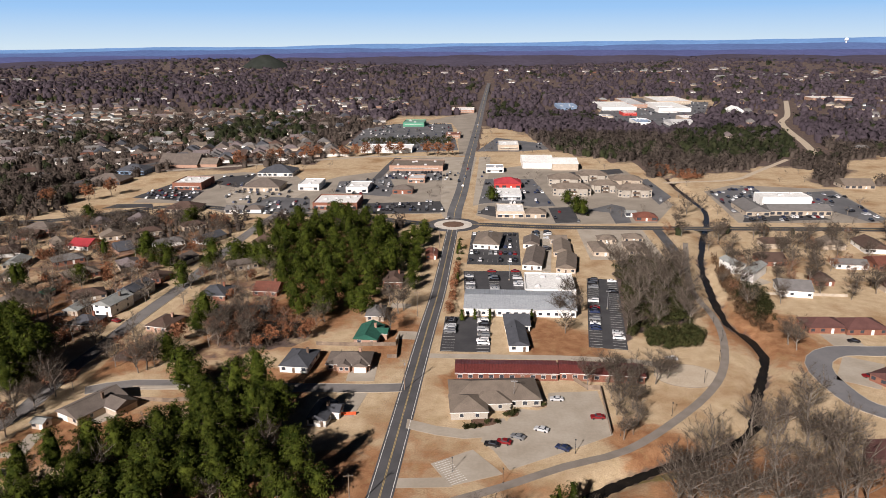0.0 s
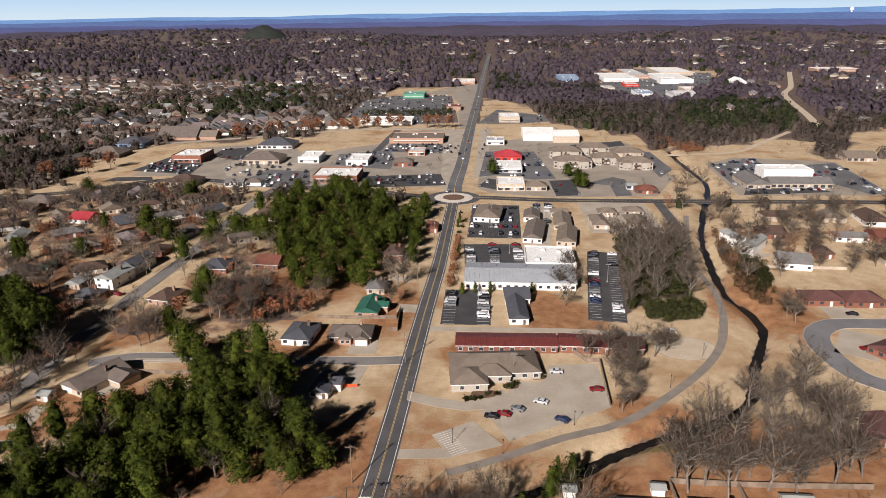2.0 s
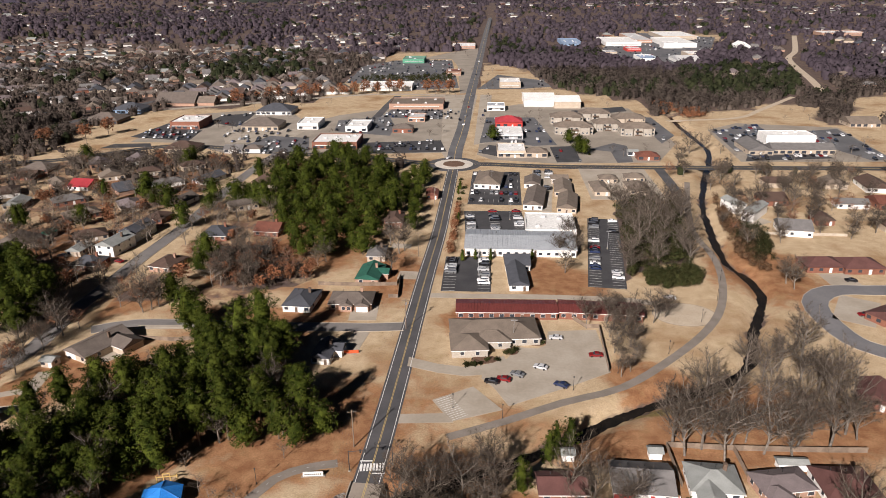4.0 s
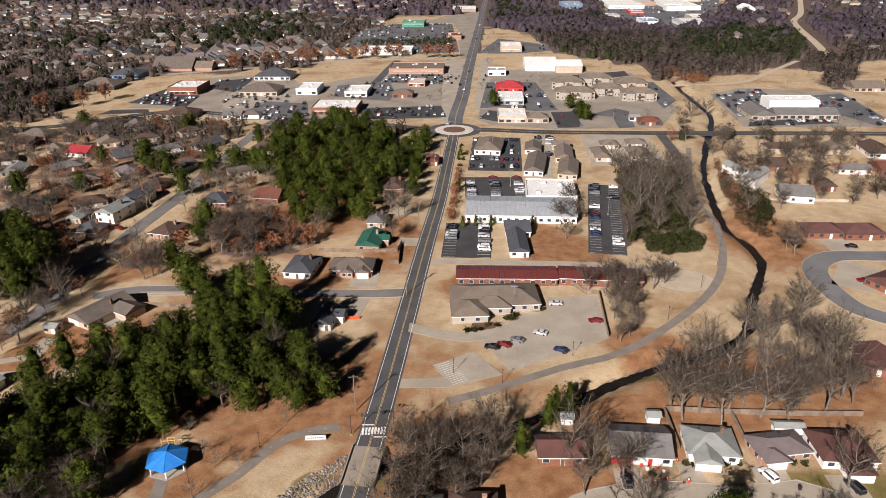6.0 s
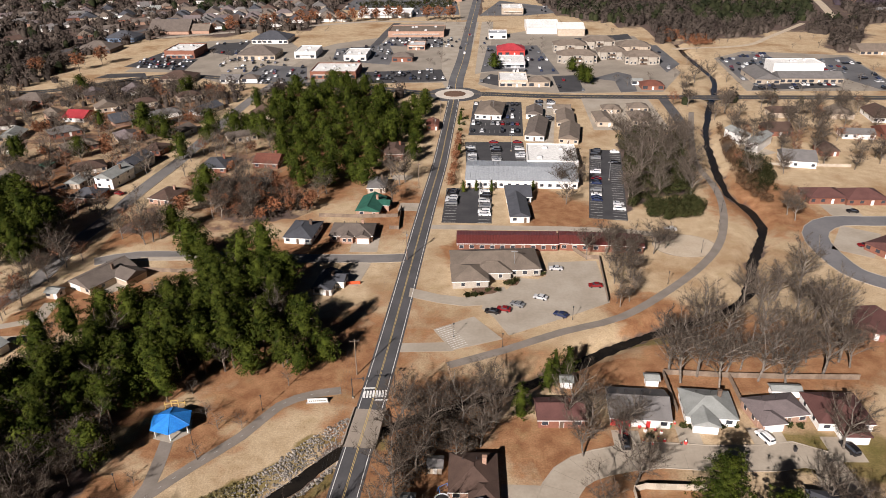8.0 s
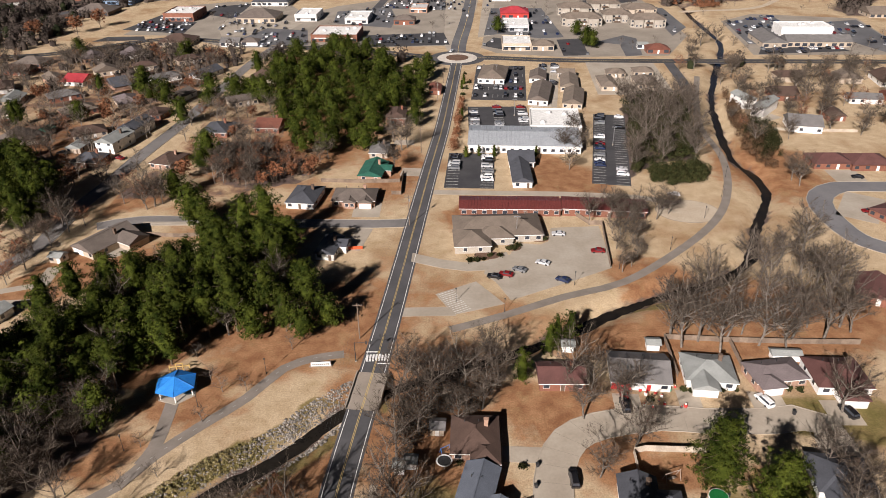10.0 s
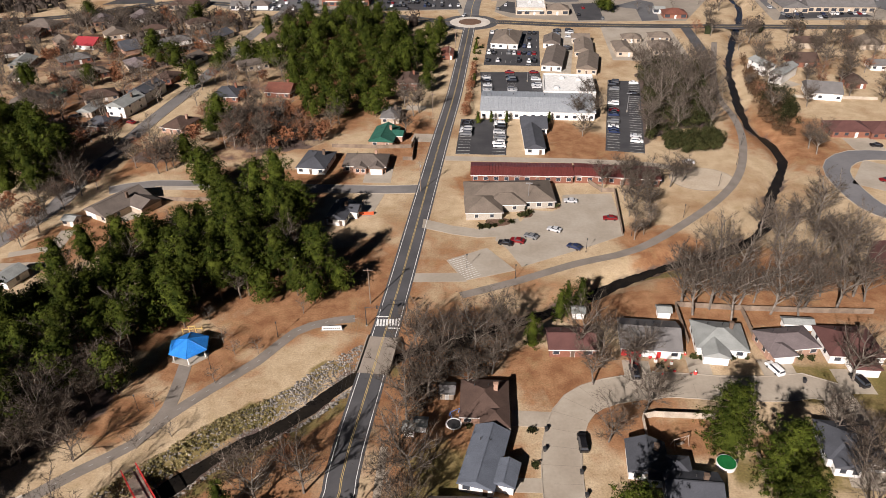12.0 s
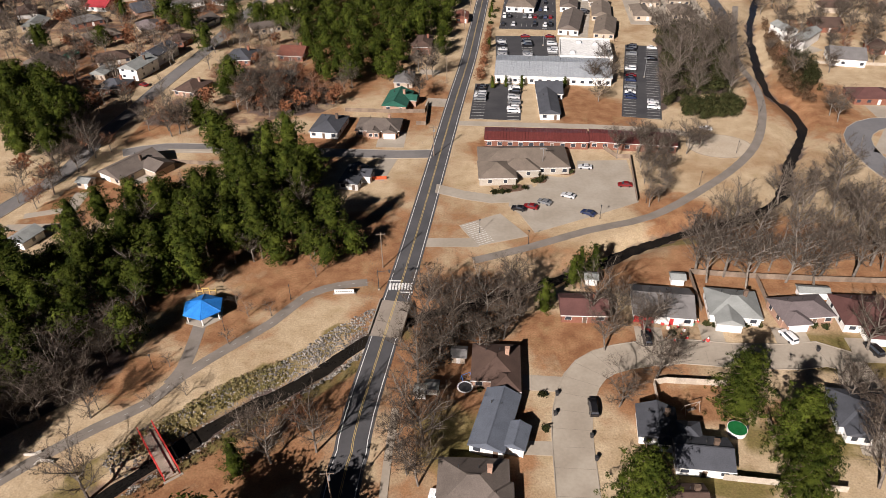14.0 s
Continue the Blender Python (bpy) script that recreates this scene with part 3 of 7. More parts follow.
BRUSH_BANK = [
    (148.7, 372.5),
    (143.8, 324.9),
    (137.1, 280.7),
    (135.3, 262.5),
    (125.7, 262.6),
    (127.6, 290.9),
    (131.9, 316.9),
    (136.3, 342.7),
]
UTILITY_POLES = [
    (-24.9, 75.9),
    (-24.0, 150.8),
    (-13.5, 216.0),
    (-11.3, 282.8),
    (-4.9, 354.6),
    (-2.0, 386.3),
]
TRAIL_LAMPS = [
    (38.0, 176.8),
    (53.4, 186.0),
    (72.7, 197.8),
    (90.9, 219.8),
    (102.6, 236.7),
    (110.5, 255.0),
    (114.5, 274.7),
    (15.9, 162.9),
    (2.2, 168.2),
]
PARK_LAMPS = [
    (-46.1, 136.7),
    (-59.6, 124.5),
    (-71.8, 110.8),
    (-79.1, 98.8),
]
FOOTBRIDGE = [
    (-66.9, 93.8),
    (-57.1, 82.3),
]
GAZEBO = [
    (-66.2, 127.8),
]
SIGN = [
    (-32.7, 139.3),
]
POOL = [
    (54.0, 96.7),
]
CROSSWALK = [
    (-22.2, 142.4),
    (-14.7, 142.8),
]
MASTS = [
    (-24.0, 141.2),
    (-13.4, 143.8),
]
FENCE_A = [
    (56.7, 134.4), (57.5, 149.9), (74.4, 148.3),
]
FENCE_B = [
    (74.4, 148.2), (73.7, 136.7),
]
FENCE_C = [
    (39.1, 96.4),
    (39.9, 109.2),
    (42.5, 109.9),
    (55.7, 109.3),
]
FENCE_D = [
    (61.4, 100.8),
    (60.0, 90.2),
]
FENCE_E = [
    (48.0, 84.9),
    (56.2, 84.1),
    (70.2, 82.8),
]
FENCE_F = [
    (74.6, 148.3), (93.0, 147.4), (108.4, 147.0),
]
FENCE_G = [
    (-50.2, 253.2),
    (-32.2, 251.9),
    (-18.9, 252.3),
    (-17.6, 261.0),
]
FENCE_H = [
    (-21.4, 241.1),
    (-17.8, 241.0),
    (-17.9, 257.7),
]
FENCE_I = [
    (-106.3, 209.9),
    (-91.4, 208.2),
    (-81.0, 209.6),
]
FENCE_SITE = [
    (-35.5, 198.7),
    (-28.1, 199.4),
]
FENCE_J = [
    (151.3, 307.2),
    (187.7, 303.6),
]
FENCE_K = [
    (38.7, 235.1),
    (49.3, 215.3),
    (53.6, 215.3),
    (50.8, 186.6),
]
GUARD_WALL = [
    (-15.8, 100.8),
    (-16.1, 89.5),
    (-16.1, 78.9),
]
SHEDS = [
    (53.4, 146.1),
    (31.1, 145.6),
    (-8.3, 106.0),
    (-10.7, 104.8),
    (-2.7, 116.3),
    (86.0, 141.3),
]
COURT = [
    (86.7, 225.4),
]
TOWN_TREES = [
    (-286.2, 501.0),
    (-262.5, 506.0),
    (-135.5, 698.3),
    (-143.1, 723.5),
    (-101.7, 722.2),
    (-89.9, 721.8),
    (-72.1, 751.9),
    (-59.3, 743.6),
    (-7.7, 719.1),
    (2.8, 711.5),
    (12.5, 704.0),
    (-193.5, 651.6),
    (-174.4, 682.6),
    (-163.2, 682.2),
    (-199.2, 571.6),
    (-154.0, 526.7),
    (-10.2, 523.2),
    (-1.6, 533.3),
    (31.0, 565.6),
    (38.8, 542.9),
    (42.3, 675.8),
    (52.7, 747.6),
    (77.4, 564.3),
    (120.9, 457.8),
    (115.1, 466.0),
    (158.8, 481.8),
    (178.8, 518.6),
    (199.5, 561.1),
    (186.9, 441.2),
    (205.2, 440.8),
    (225.0, 436.0),
    (252.6, 439.8),
    (276.3, 462.4),
    (293.4, 478.8),
    (200.1, 518.1),
    (188.3, 464.4),
    (19.4, 645.2),
    (39.6, 790.0),
    (37.3, 888.8),
    (52.0, 836.1),
]
LOT_CARS = [
    (14.1, 181.1),
    (17.8, 182.3),
    (22.2, 185.0),
    (29.9, 189.1),
    (34.8, 178.9),
    (37.5, 208.0),
    (48.7, 196.3),
    (85.3, 238.3),
]
YARD_CARS = [
    (74.4, 125.0, 1, 20),
    (92.3, 121.2, 3, 15),
    (25.8, 101.8, 3, 0),
    (41.7, 128.1, 6, 0),
    (41.2, 123.7, 3, 0),
    (-5.3, 79.5, 0, 80),
]
WEST_CARS = [
    (-102.5, 307.2, 0, 80),
    (-101.7, 294.2, 5, 80),
    (-168.5, 285.0, 5, 85),
    (-201.8, 334.7, 0, 60),
    (-140.4, 278.2, 6, 60),
    (150.6, 223.4, 6, 85),
    (161.9, 253.2, 2, 80),
]
BINS = [
    (18.6, 105.6),
    (17.7, 100.0),
    (24.5, 94.3),
    (24.7, 88.7),
    (79.7, 120.9),
]
YARD_TOYS = [
    (46.2, 129.3),
    (47.2, 127.9),
    (49.0, 130.0),
    (49.7, 128.3),
    (50.8, 127.1),
    (49.7, 125.5),
    (47.9, 123.5),
    (50.8, 124.4),
    (45.4, 130.3),
    (53.4, 129.4),
    (55.0, 130.5),
    (45.9, 124.2),
    (54.4, 123.3),
    (55.5, 123.7),
]
BEDS = [
    (12.6, 194.6, 4.2, 2.6),
    (21.7, 199.6, 2.4, 2.2),
    (30.5, 205.2, 3.4, 1.8),
]
OFFICE_LOT = [
    (19.9, 195.0), (24.0, 202.5), (30.5, 201.5), (33.5, 203.5), (35.6, 213.2), (52.4, 214.2), (52.1, 202.5), (51.3, 186.5), (37.2, 178.6), (18.2, 168.7), (14.5, 178.5), (11.1, 183.5), (11.9, 188.0),
]
STRIPED_LOT = [
    (-3.8, 172.1), (8.4, 179.0), (16.3, 166.9), (9.0, 164.2), (1.5, 161.6),
]
OFFICE_DRIVE = [
    (-11.6, 196.6), (-2.4, 192.3), (5.8, 190.2), (12.0, 191.2), (19.0, 197.0), (20.2, 192.0), (13.0, 185.6), (5.8, 184.9), (-2.4, 187.0), (-11.9, 191.0),
]
BRUSH_ROAD = [
    (2.3, 354.4),
    (8.4, 356.3),
    (5.9, 318.8),
    (3.2, 279.4),
    (-0.7, 276.3),
    (0.4, 311.0),
]
LOTS = [
    (9.4, 264.0, -3.7, 19.6, 35.6, 0, 'asphalt', -2),
    (71.8, 289.5, -10.7, 15.0, 83.7, 0, 'asphalt', -2),
    (25.2, 329.1, -0.9, 29.7, 30.8, 0, 'asphalt', -3),
    (29.9, 388.2, -4.9, 29.0, 66.7, 0, 'asphalt', 5),
    (55.7, 383.1, -9.1, 13.1, 80.9, 0, 'concrete', -2),
    (103.1, 393.9, -3.9, 40.9, 64.3, 0, 'concrete', 0),
]
NORTH_BUILDINGS = [
    (-76.2, 498.4, -3.0, 31.9, 27.9, 4.5, 'f', 'redbrick', 'white_roof', ''),
    (-107.4, 565.1, -3.0, 17.0, 25.5, 4.5, 'f', 'white', 'white_roof', ''),
    (-145.2, 561.4, -3.0, 30.9, 24.8, 3.6, 'h', 'cream', 'umber_roof', ''),
    (-148.6, 626.7, -3.0, 32.1, 25.7, 3.4, 'h', 'white', 'slate_roof', ''),
    (-67.4, 555.3, -3.0, 17.4, 26.1, 3.8, 'f', 'white', 'white_roof', ''),
    (-31.3, 543.3, -3.0, 16.3, 13.1, 3.6, 'h', 'redbrick', 'umber_roof', ''),
    (-23.6, 653.9, -3.0, 49.4, 33.4, 4.5, 'f', 'pinkbrick', 'taupe_roof', ''),
    (-59.6, 762.7, -3.0, 55.1, 31.6, 4.5, 'f', 'white', 'white_roof', ''),
    (-21.9, 589.3, -3.0, 14.2, 17.7, 3.5, 'f', 'pinkbrick', 'pale_flat', ''),
    (-39.3, 1007.2, -3.0, 29.7, 40.7, 5, 'f', 'green_wall', 'green_flat', ''),
    (-145.6, 479.4, -3.0, 13.8, 11.1, 2.8, 'g', 'white', 'grey_roof', ''),
    (-132.9, 480.2, -3.0, 12.5, 10.0, 2.8, 'h', 'white', 'umber_roof', ''),
    (-206.5, 570.9, -3.0, 23.9, 29.4, 5.5, 'f', 'redbrick', 'white_roof', ''),
    (-183.4, 485.1, -3.0, 23.4, 18.7, 3, 'h', 'cream', 'brown_roof', ''),
]
NORTH_WEST_BUILDINGS = [
    (-285.2, 589.8, -3.0, 30.8, 24.6, 3.2, 'h', 'umber_wall', 'umber_roof', ''),
    (-283.7, 637.7, -3.0, 28.2, 22.6, 3.5, 'h', 'blue_wall', 'slate_roof', ''),
    (-252.7, 676.3, -3.0, 38.6, 28.5, 3, 'g', 'pinkbrick', 'umber_roof', ''),
    (-226.0, 672.3, -3.0, 20.4, 16.3, 3, 'g', 'pinkbrick', 'taupe_roof', ''),
    (35.3, 1206.5, -3.0, 38.7, 58.0, 4, 'f', 'pinkbrick', 'white_roof', ''),
    (13.5, 874.6, -3.0, 18.1, 27.2, 4, 'f', 'pinkbrick', 'rust_roof', ''),
]
NORTH_EAST_BUILDINGS = [
    (46.2, 468.9, -3.0, 19.0, 23.5, 4, 'f', 'cream', 'white_roof', ''),
    (62.8, 462.3, -3.0, 15.0, 12.0, 3.5, 'h', 'cream', 'taupe_roof', ''),
    (53.1, 564.4, -3.0, 22.4, 17.9, 4.2, 'h', 'redpaint', 'red_roof', ''),
    (50.2, 524.2, -3.0, 19.1, 24.6, 4, 'f', 'pale_wall', 'white_roof', ''),
    (90.3, 668.7, -3.0, 29.1, 43.6, 6, 'm', 'white', 'white_roof', ''),
    (114.1, 655.0, -3.0, 24.4, 36.6, 6, 'm', 'cream', 'white_roof', ''),
    (73.1, 777.5, -3.0, 22.5, 33.7, 5.5, 'f', 'cream', 'white_roof', ''),
    (47.9, 635.9, -3.0, 15.9, 17.4, 4, 'f', 'white', 'grey_flat', ''),
    (134.9, 452.3, -3.0, 14.8, 11.8, 2.8, 'h', 'redbrick', 'rust_roof', ''),
    (244.0, 490.5, -3.0, 34.0, 17.0, 7.5, 'f', 'white', 'white_roof', ''),
    (214.0, 473.0, -3.0, 17.0, 30.0, 3.5, 'G', 'cream', 'grey_roof', ''),
    (243.0, 467.0, -3.0, 42.0, 15.0, 3.5, 'g', 'cream', 'grey_roof', ''),
    (333.1, 555.3, -3.0, 24.4, 19.5, 3, 'g', 'cream', 'taupe_roof', ''),
    (127.8, 462.0, -3.0, 7.4, 5.9, 2.8, 'g', 'white', 'pale_roof', ''),
]
FAR_MALL = [
    (305.0, 1262.0, -3.0, 58.0, 110.0, 5, 'f', 'white', 'white_roof', ''),
    (352.0, 1330.0, -3.0, 30.0, 150.0, 5, 'f', 'pinkbrick', 'pale_flat', ''),
    (392.0, 1235.0, -3.0, 48.0, 120.0, 6, 'f', 'white', 'white_roof', ''),
    (432.0, 1370.0, -3.0, 62.0, 110.0, 6, 'f', 'cream', 'white_roof', ''),
    (372.0, 1178.0, -3.0, 30.0, 28.0, 7, 'f', 'white', 'pale_flat', ''),
    (298.0, 1135.0, -3.0, 22.0, 30.0, 4, 'f', 'redpaint', 'pale_flat', ''),
    (286.0, 1012.0, -3.0, 24.0, 52.0, 4, 'f', 'white', 'blue_flat', ''),
    (332.0, 985.0, -3.0, 30.0, 60.0, 4, 'm', 'white', 'pale_flat', ''),
    (364.0, 1050.0, -3.0, 22.0, 40.0, 5, 'f', 'cream', 'white_roof', ''),
    (470.0, 1140.0, -3.0, 22.0, 30.0, 6, 'G', 'white', 'white_roof', ''),
    (219.0, 1240.0, -3.0, 34.0, 110.0, 5, 'f', 'blue_wall', 'blue_flat', ''),
    (762.0, 1400.0, -3.0, 84.0, 50.0, 5, 'f', 'pinkbrick', 'white_roof', ''),
    (250.0, 1085.0, -3.0, 20.0, 30.0, 4, 'f', 'cream', 'grey_flat', ''),
]
APARTMENTS = [
    (101.0, 573.0, -3.0, 27.0, 15.0, 6.0, 'h', 'stone_wall', 'taupe_roof', ''),
    (100.0, 534.0, -3.0, 30.0, 14.0, 6.0, 'h', 'stone_wall', 'taupe_roof', ''),
    (128.0, 546.0, -3.0, 22.0, 14.0, 6.0, 'h', 'stone_wall', 'taupe_roof', ''),
    (147.0, 528.0, -3.0, 26.0, 15.0, 6.0, 'h', 'stone_wall', 'taupe_roof', ''),
    (150.0, 566.0, -3.0, 26.0, 15.0, 6.0, 'h', 'cream', 'taupe_roof', ''),
    (127.0, 588.0, -3.0, 26.0, 14.0, 6.0, 'h', 'stone_wall', 'taupe_roof', ''),
]
# outlines of the paved lots of the town
LOT_STORE = [
    (-110.5, 802.7),
    (-105.7, 958.8),
    (-67.7, 1022.4),
    (13.2, 1017.9),
    (17.2, 763.5),
    (-32.5, 749.8),
    (-92.4, 801.9),
]
LOT_BRICK_WEST = [
    (-150.6, 478.9),
    (-132.6, 529.7),
    (-101.4, 520.9),
    (-93.6, 477.3),
    (-119.2, 471.5),
]
LOT_BRICK_EAST = [
    (-58.0, 484.8),
    (-56.0, 504.4),
    (-1.9, 510.3),
    (2.1, 474.8),
    (-56.4, 469.8),
]
LOT_SMALL = [
    (-86.0, 544.9),
    (-88.5, 588.4),
    (-46.4, 604.6),
    (-38.7, 560.9),
    (-40.9, 527.0),
]
LOT_STRIP = [
    (-53.4, 599.7),
    (-44.4, 651.7),
    (10.9, 646.7),
    (8.5, 590.1),
]
LOT_TAN = [
    (-171.2, 534.9),
    (-170.8, 591.1),
    (-109.4, 545.6),
    (-118.8, 506.2),
    (-160.9, 507.4),
]
LOT_OFFICE_WEST = [
    (-240.3, 528.9),
    (-229.8, 580.9),
    (-192.2, 552.4),
    (-190.3, 513.8),
]
LOT_STORE_SIDE = [
    (-197.8, 584.7),
    (-194.7, 614.9),
    (-167.2, 624.7),
    (-166.6, 593.4),
    (-168.5, 565.0),
]
LOT_PAIR_A = [
    (-246.7, 491.8),
    (-241.9, 506.0),
    (-216.1, 507.1),
    (-210.9, 496.0),
]
LOT_PAIR_B = [
    (-239.7, 469.8),
    (-221.8, 487.6),
    (-209.5, 482.2),
    (-204.1, 470.5),
]
LOT_CORNER = [
    (23.9, 470.9),
    (32.8, 494.6),
    (38.7, 490.9),
    (36.5, 460.9),
]
LOT_EAST = [
    (75.4, 486.3),
    (93.2, 489.3),
    (90.0, 444.3),
    (74.0, 443.3),
]
LOT_RED = [
    (26.2, 500.2),
    (36.8, 596.6),
    (78.0, 595.3),
    (81.6, 493.2),
    (65.0, 490.1),
    (39.8, 505.3),
]
LOT_REAR = [
    (104.5, 594.4),
    (114.8, 625.8),
    (164.9, 644.0),
    (163.4, 621.3),
]
LOT_APARTMENT = [
    (162.1, 592.4),
    (176.4, 591.9),
    (174.5, 520.6),
    (157.4, 494.6),
]
LOT_LOOP = [
    (101.2, 478.8),
    (123.3, 497.4),
    (130.5, 488.3),
    (123.9, 443.5),
    (112.9, 440.8),
    (115.5, 471.7),
]
LOT_CLINIC_WEST = [
    (208.2, 535.8),
    (252.5, 560.7),
    (249.9, 538.8),
    (209.0, 469.2),
    (200.6, 469.4),
]
LOT_CLINIC_FRONT = [
    (205.1, 459.6),
    (254.9, 461.5),
    (257.9, 449.0),
    (196.8, 443.1),
]
LOT_CLINIC_EAST = [
    (280.6, 533.6),
    (307.8, 541.2),
    (294.6, 448.0),
    (279.4, 441.0),
    (266.1, 491.6),
]
LOT_MALL = [
    (244.3, 1119.2),
    (321.3, 1372.0),
    (399.8, 1474.0),
    (509.5, 1357.4),
    (427.9, 1151.1),
    (365.3, 1071.0),
    (310.0, 936.7),
    (258.6, 939.4),
]
LOT_ROADSIDE = [
    (0.6, 718.6),
    (35.2, 717.2),
    (24.7, 597.1),
    (5.4, 429.3),
    (-1.8, 474.9),
]
LOT_ROADSIDE_EAST = [
    (38.1, 717.1),
    (49.6, 716.6),
    (31.1, 500.0),
    (21.8, 494.9),
]
LOT_TWO_STOREY = [
    (37.0, 754.7),
    (66.5, 865.7),
    (114.9, 815.0),
    (117.7, 767.3),
    (82.3, 752.7),
]
NORTH_STREET = [
    (-258.5, 644.8),
    (-207.3, 666.8),
    (-157.7, 687.1),
    (-105.7, 712.2),
    (-60.7, 724.7),
    (9.2, 714.6),
]
SERVICE_STREET = [
    (-64.9, 548.5),
    (-57.3, 605.0),
    (-51.0, 670.3),
    (-45.4, 713.3),
]
WEST_STREET = [
    (-341.5, 501.5),
    (-323.3, 543.7),
    (-316.7, 583.7),
    (-306.7, 613.4),
    (-295.4, 657.9),
    (-279.9, 701.8),
]
DIRT_ROAD = [
    (669.7, 1383.7),
    (546.3, 1117.6),
    (483.1, 1001.4),
    (416.6, 802.6),
    (380.7, 701.7),
]
TRACK = [
    (185.4, 576.9),
    (246.9, 587.1),
    (284.7, 625.3),
    (343.4, 690.9),
]
EVERGREENS = [
    (252.6, 765.5),
    (292.2, 880.8),
    (382.9, 932.8),
    (441.9, 900.6),
    (384.3, 739.9),
    (331.0, 688.0),
    (287.3, 689.8),
    (248.8, 691.3),
]
HEDGE_ROW = [
    (-93.4, 810.8),
    (-97.5, 848.5),
    (11.2, 863.3),
    (10.3, 797.3),
]
RUSSET_ROW = [
    (-201.7, 685.5),
    (-172.8, 704.4),
    (-162.7, 697.3),
    (-140.4, 713.6),
    (-128.2, 716.6),
    (-104.2, 722.8),
    (-90.8, 722.2),
    (-79.0, 732.7),
    (-66.3, 721.3),
    (-55.6, 735.5),
    (-45.0, 735.1),
    (-15.8, 726.5),
    (-5.3, 726.0),
    (6.4, 725.6),
    (-291.7, 509.2),
    (-268.6, 518.0),
    (-260.3, 537.6),
    (-289.1, 496.4),
]
TALL_WOOD = [
    (88.2, 343.5),
    (103.0, 360.7),
    (124.0, 354.3),
    (111.7, 294.6),
    (103.6, 268.7),
    (94.0, 271.9),
    (79.7, 263.2),
    (69.4, 249.6),
    (74.9, 281.6),
]
WOOD_ISLE = [
    (60.0, 232.5),
    (65.8, 234.8),
    (66.9, 219.2),
    (60.7, 189.8),
    (53.2, 180.5),
    (53.6, 196.6),
]
ROAD_WOOD = [
    (-12.0, 106.4),
    (-13.9, 122.7),
    (-10.5, 135.3),
    (-0.6, 141.3),
    (9.6, 141.5),
    (13.6, 135.9),
    (6.2, 121.2),
    (-1.8, 123.0),
    (-5.5, 113.5),
]
ROAD_CARS = [
    (16.6, 565.9, 0, -5),
    (28.8, 710.6, 4, 175),
    (40.4, 861.9, 2, -5),
    (3.5, 455.7, 5, 150),
    (50.7, 999.9, 0, -5),
    (23.6, 645.1, 6, 175),
]
KNOLL = [
    (-866.0, 3536.1),
]
SWING = [
    (-0.9, 109.7),
    (-2.6, 110.4),
]
TRAMPOLINE = [
    (-1.2, 106.7),
]
VERGE_SHRUBS = [
    (58.6, 129.0),
    (63.5, 129.7),
    (66.0, 129.2),
    (69.4, 129.2),
    (56.7, 129.5),
    (82.2, 129.6),
    (84.7, 129.2),
    (47.8, 125.9),
    (8.9, 107.0),
    (2.1, 106.8),
    (15.4, 96.2),
    (15.5, 105.5),
]
MID_WEST = [
    (-102.0, 284.0),
    (-87.3, 291.9),
    (-69.0, 283.6),
    (-58.6, 273.9),
    (-52.2, 259.2),
    (-59.1, 252.8),
    (-77.3, 246.3),
    (-90.4, 253.2),
]
ROW_HOUSES = [
    (-275.2, 681.9),
    (-282.6, 784.6),
    (-205.0, 815.9),
    (-139.9, 778.4),
    (-87.0, 752.1),
    (-92.1, 718.7),
    (-160.6, 700.5),
    (-212.0, 682.7),
]
PAVED_WEST = [
    (-232.9, 511.3),
    (-229.8, 580.9),
    (-219.3, 621.1),
    (-183.0, 636.4),
    (-133.9, 623.5),
    (-112.8, 577.1),
    (-91.7, 611.3),
    (-49.1, 643.0),
    (-45.0, 706.3),
    (16.2, 717.9),
    (4.0, 471.4),
    (-56.4, 469.8),
    (-148.7, 472.2),
    (-190.5, 508.2),
]
PAVED_EAST = [
    (22.9, 466.1),
    (40.2, 636.9),
    (78.5, 665.4),
    (128.1, 642.4),
    (167.9, 635.2),
    (167.5, 494.4),
    (139.9, 441.6),
    (73.5, 440.4),
    (32.0, 451.8),
]
PAVED_CLINIC = [
    (206.2, 540.1),
    (238.5, 565.7),
    (310.9, 545.5),
    (295.7, 454.1),
    (286.8, 439.3),
    (193.3, 441.7),
]
SCRUB_EAST = [
    (198.3, 670.3),
    (215.6, 639.2),
    (234.6, 627.1),
    (224.1, 590.3),
    (192.5, 581.5),
    (185.6, 607.1),
]
BRUSH_GREEN = [
    (138.4, 318.4),
    (154.6, 316.5),
    (149.9, 301.2),
    (141.4, 274.3),
    (131.8, 271.4),
    (132.8, 294.3),
]
PAVED_NORTH = [
    (-37.4, 1034.9),
    (14.6, 1125.2),
    (58.8, 1194.0),
    (34.2, 731.8),
    (17.5, 725.1),
    (19.9, 952.1),
    (13.4, 1032.0),
]
LOW_WALL_A = [
    (-88.6, 86.5),
    (-86.8, 86.6),
    (-85.6, 87.5),
]
LOW_WALL_B = [
    (-85.1, 83.9),
    (-84.6, 85.2),
    (-81.8, 85.0),
]
# ---- builders ----
def raw(name, verts, faces, mat, parent=None, label="", smooth=False):
    """One mesh object from corners and faces."""
    me = bpy.data.meshes.new(name)
    me.from_pydata([tuple(v) for v in verts], [], faces)
    me.materials.append(M[mat])
    if smooth:
        me.polygons.foreach_set("use_smooth", [True] * len(me.polygons))
    ob = new(name, me)
    ob.parent = parent
    return tagged(ob, label)

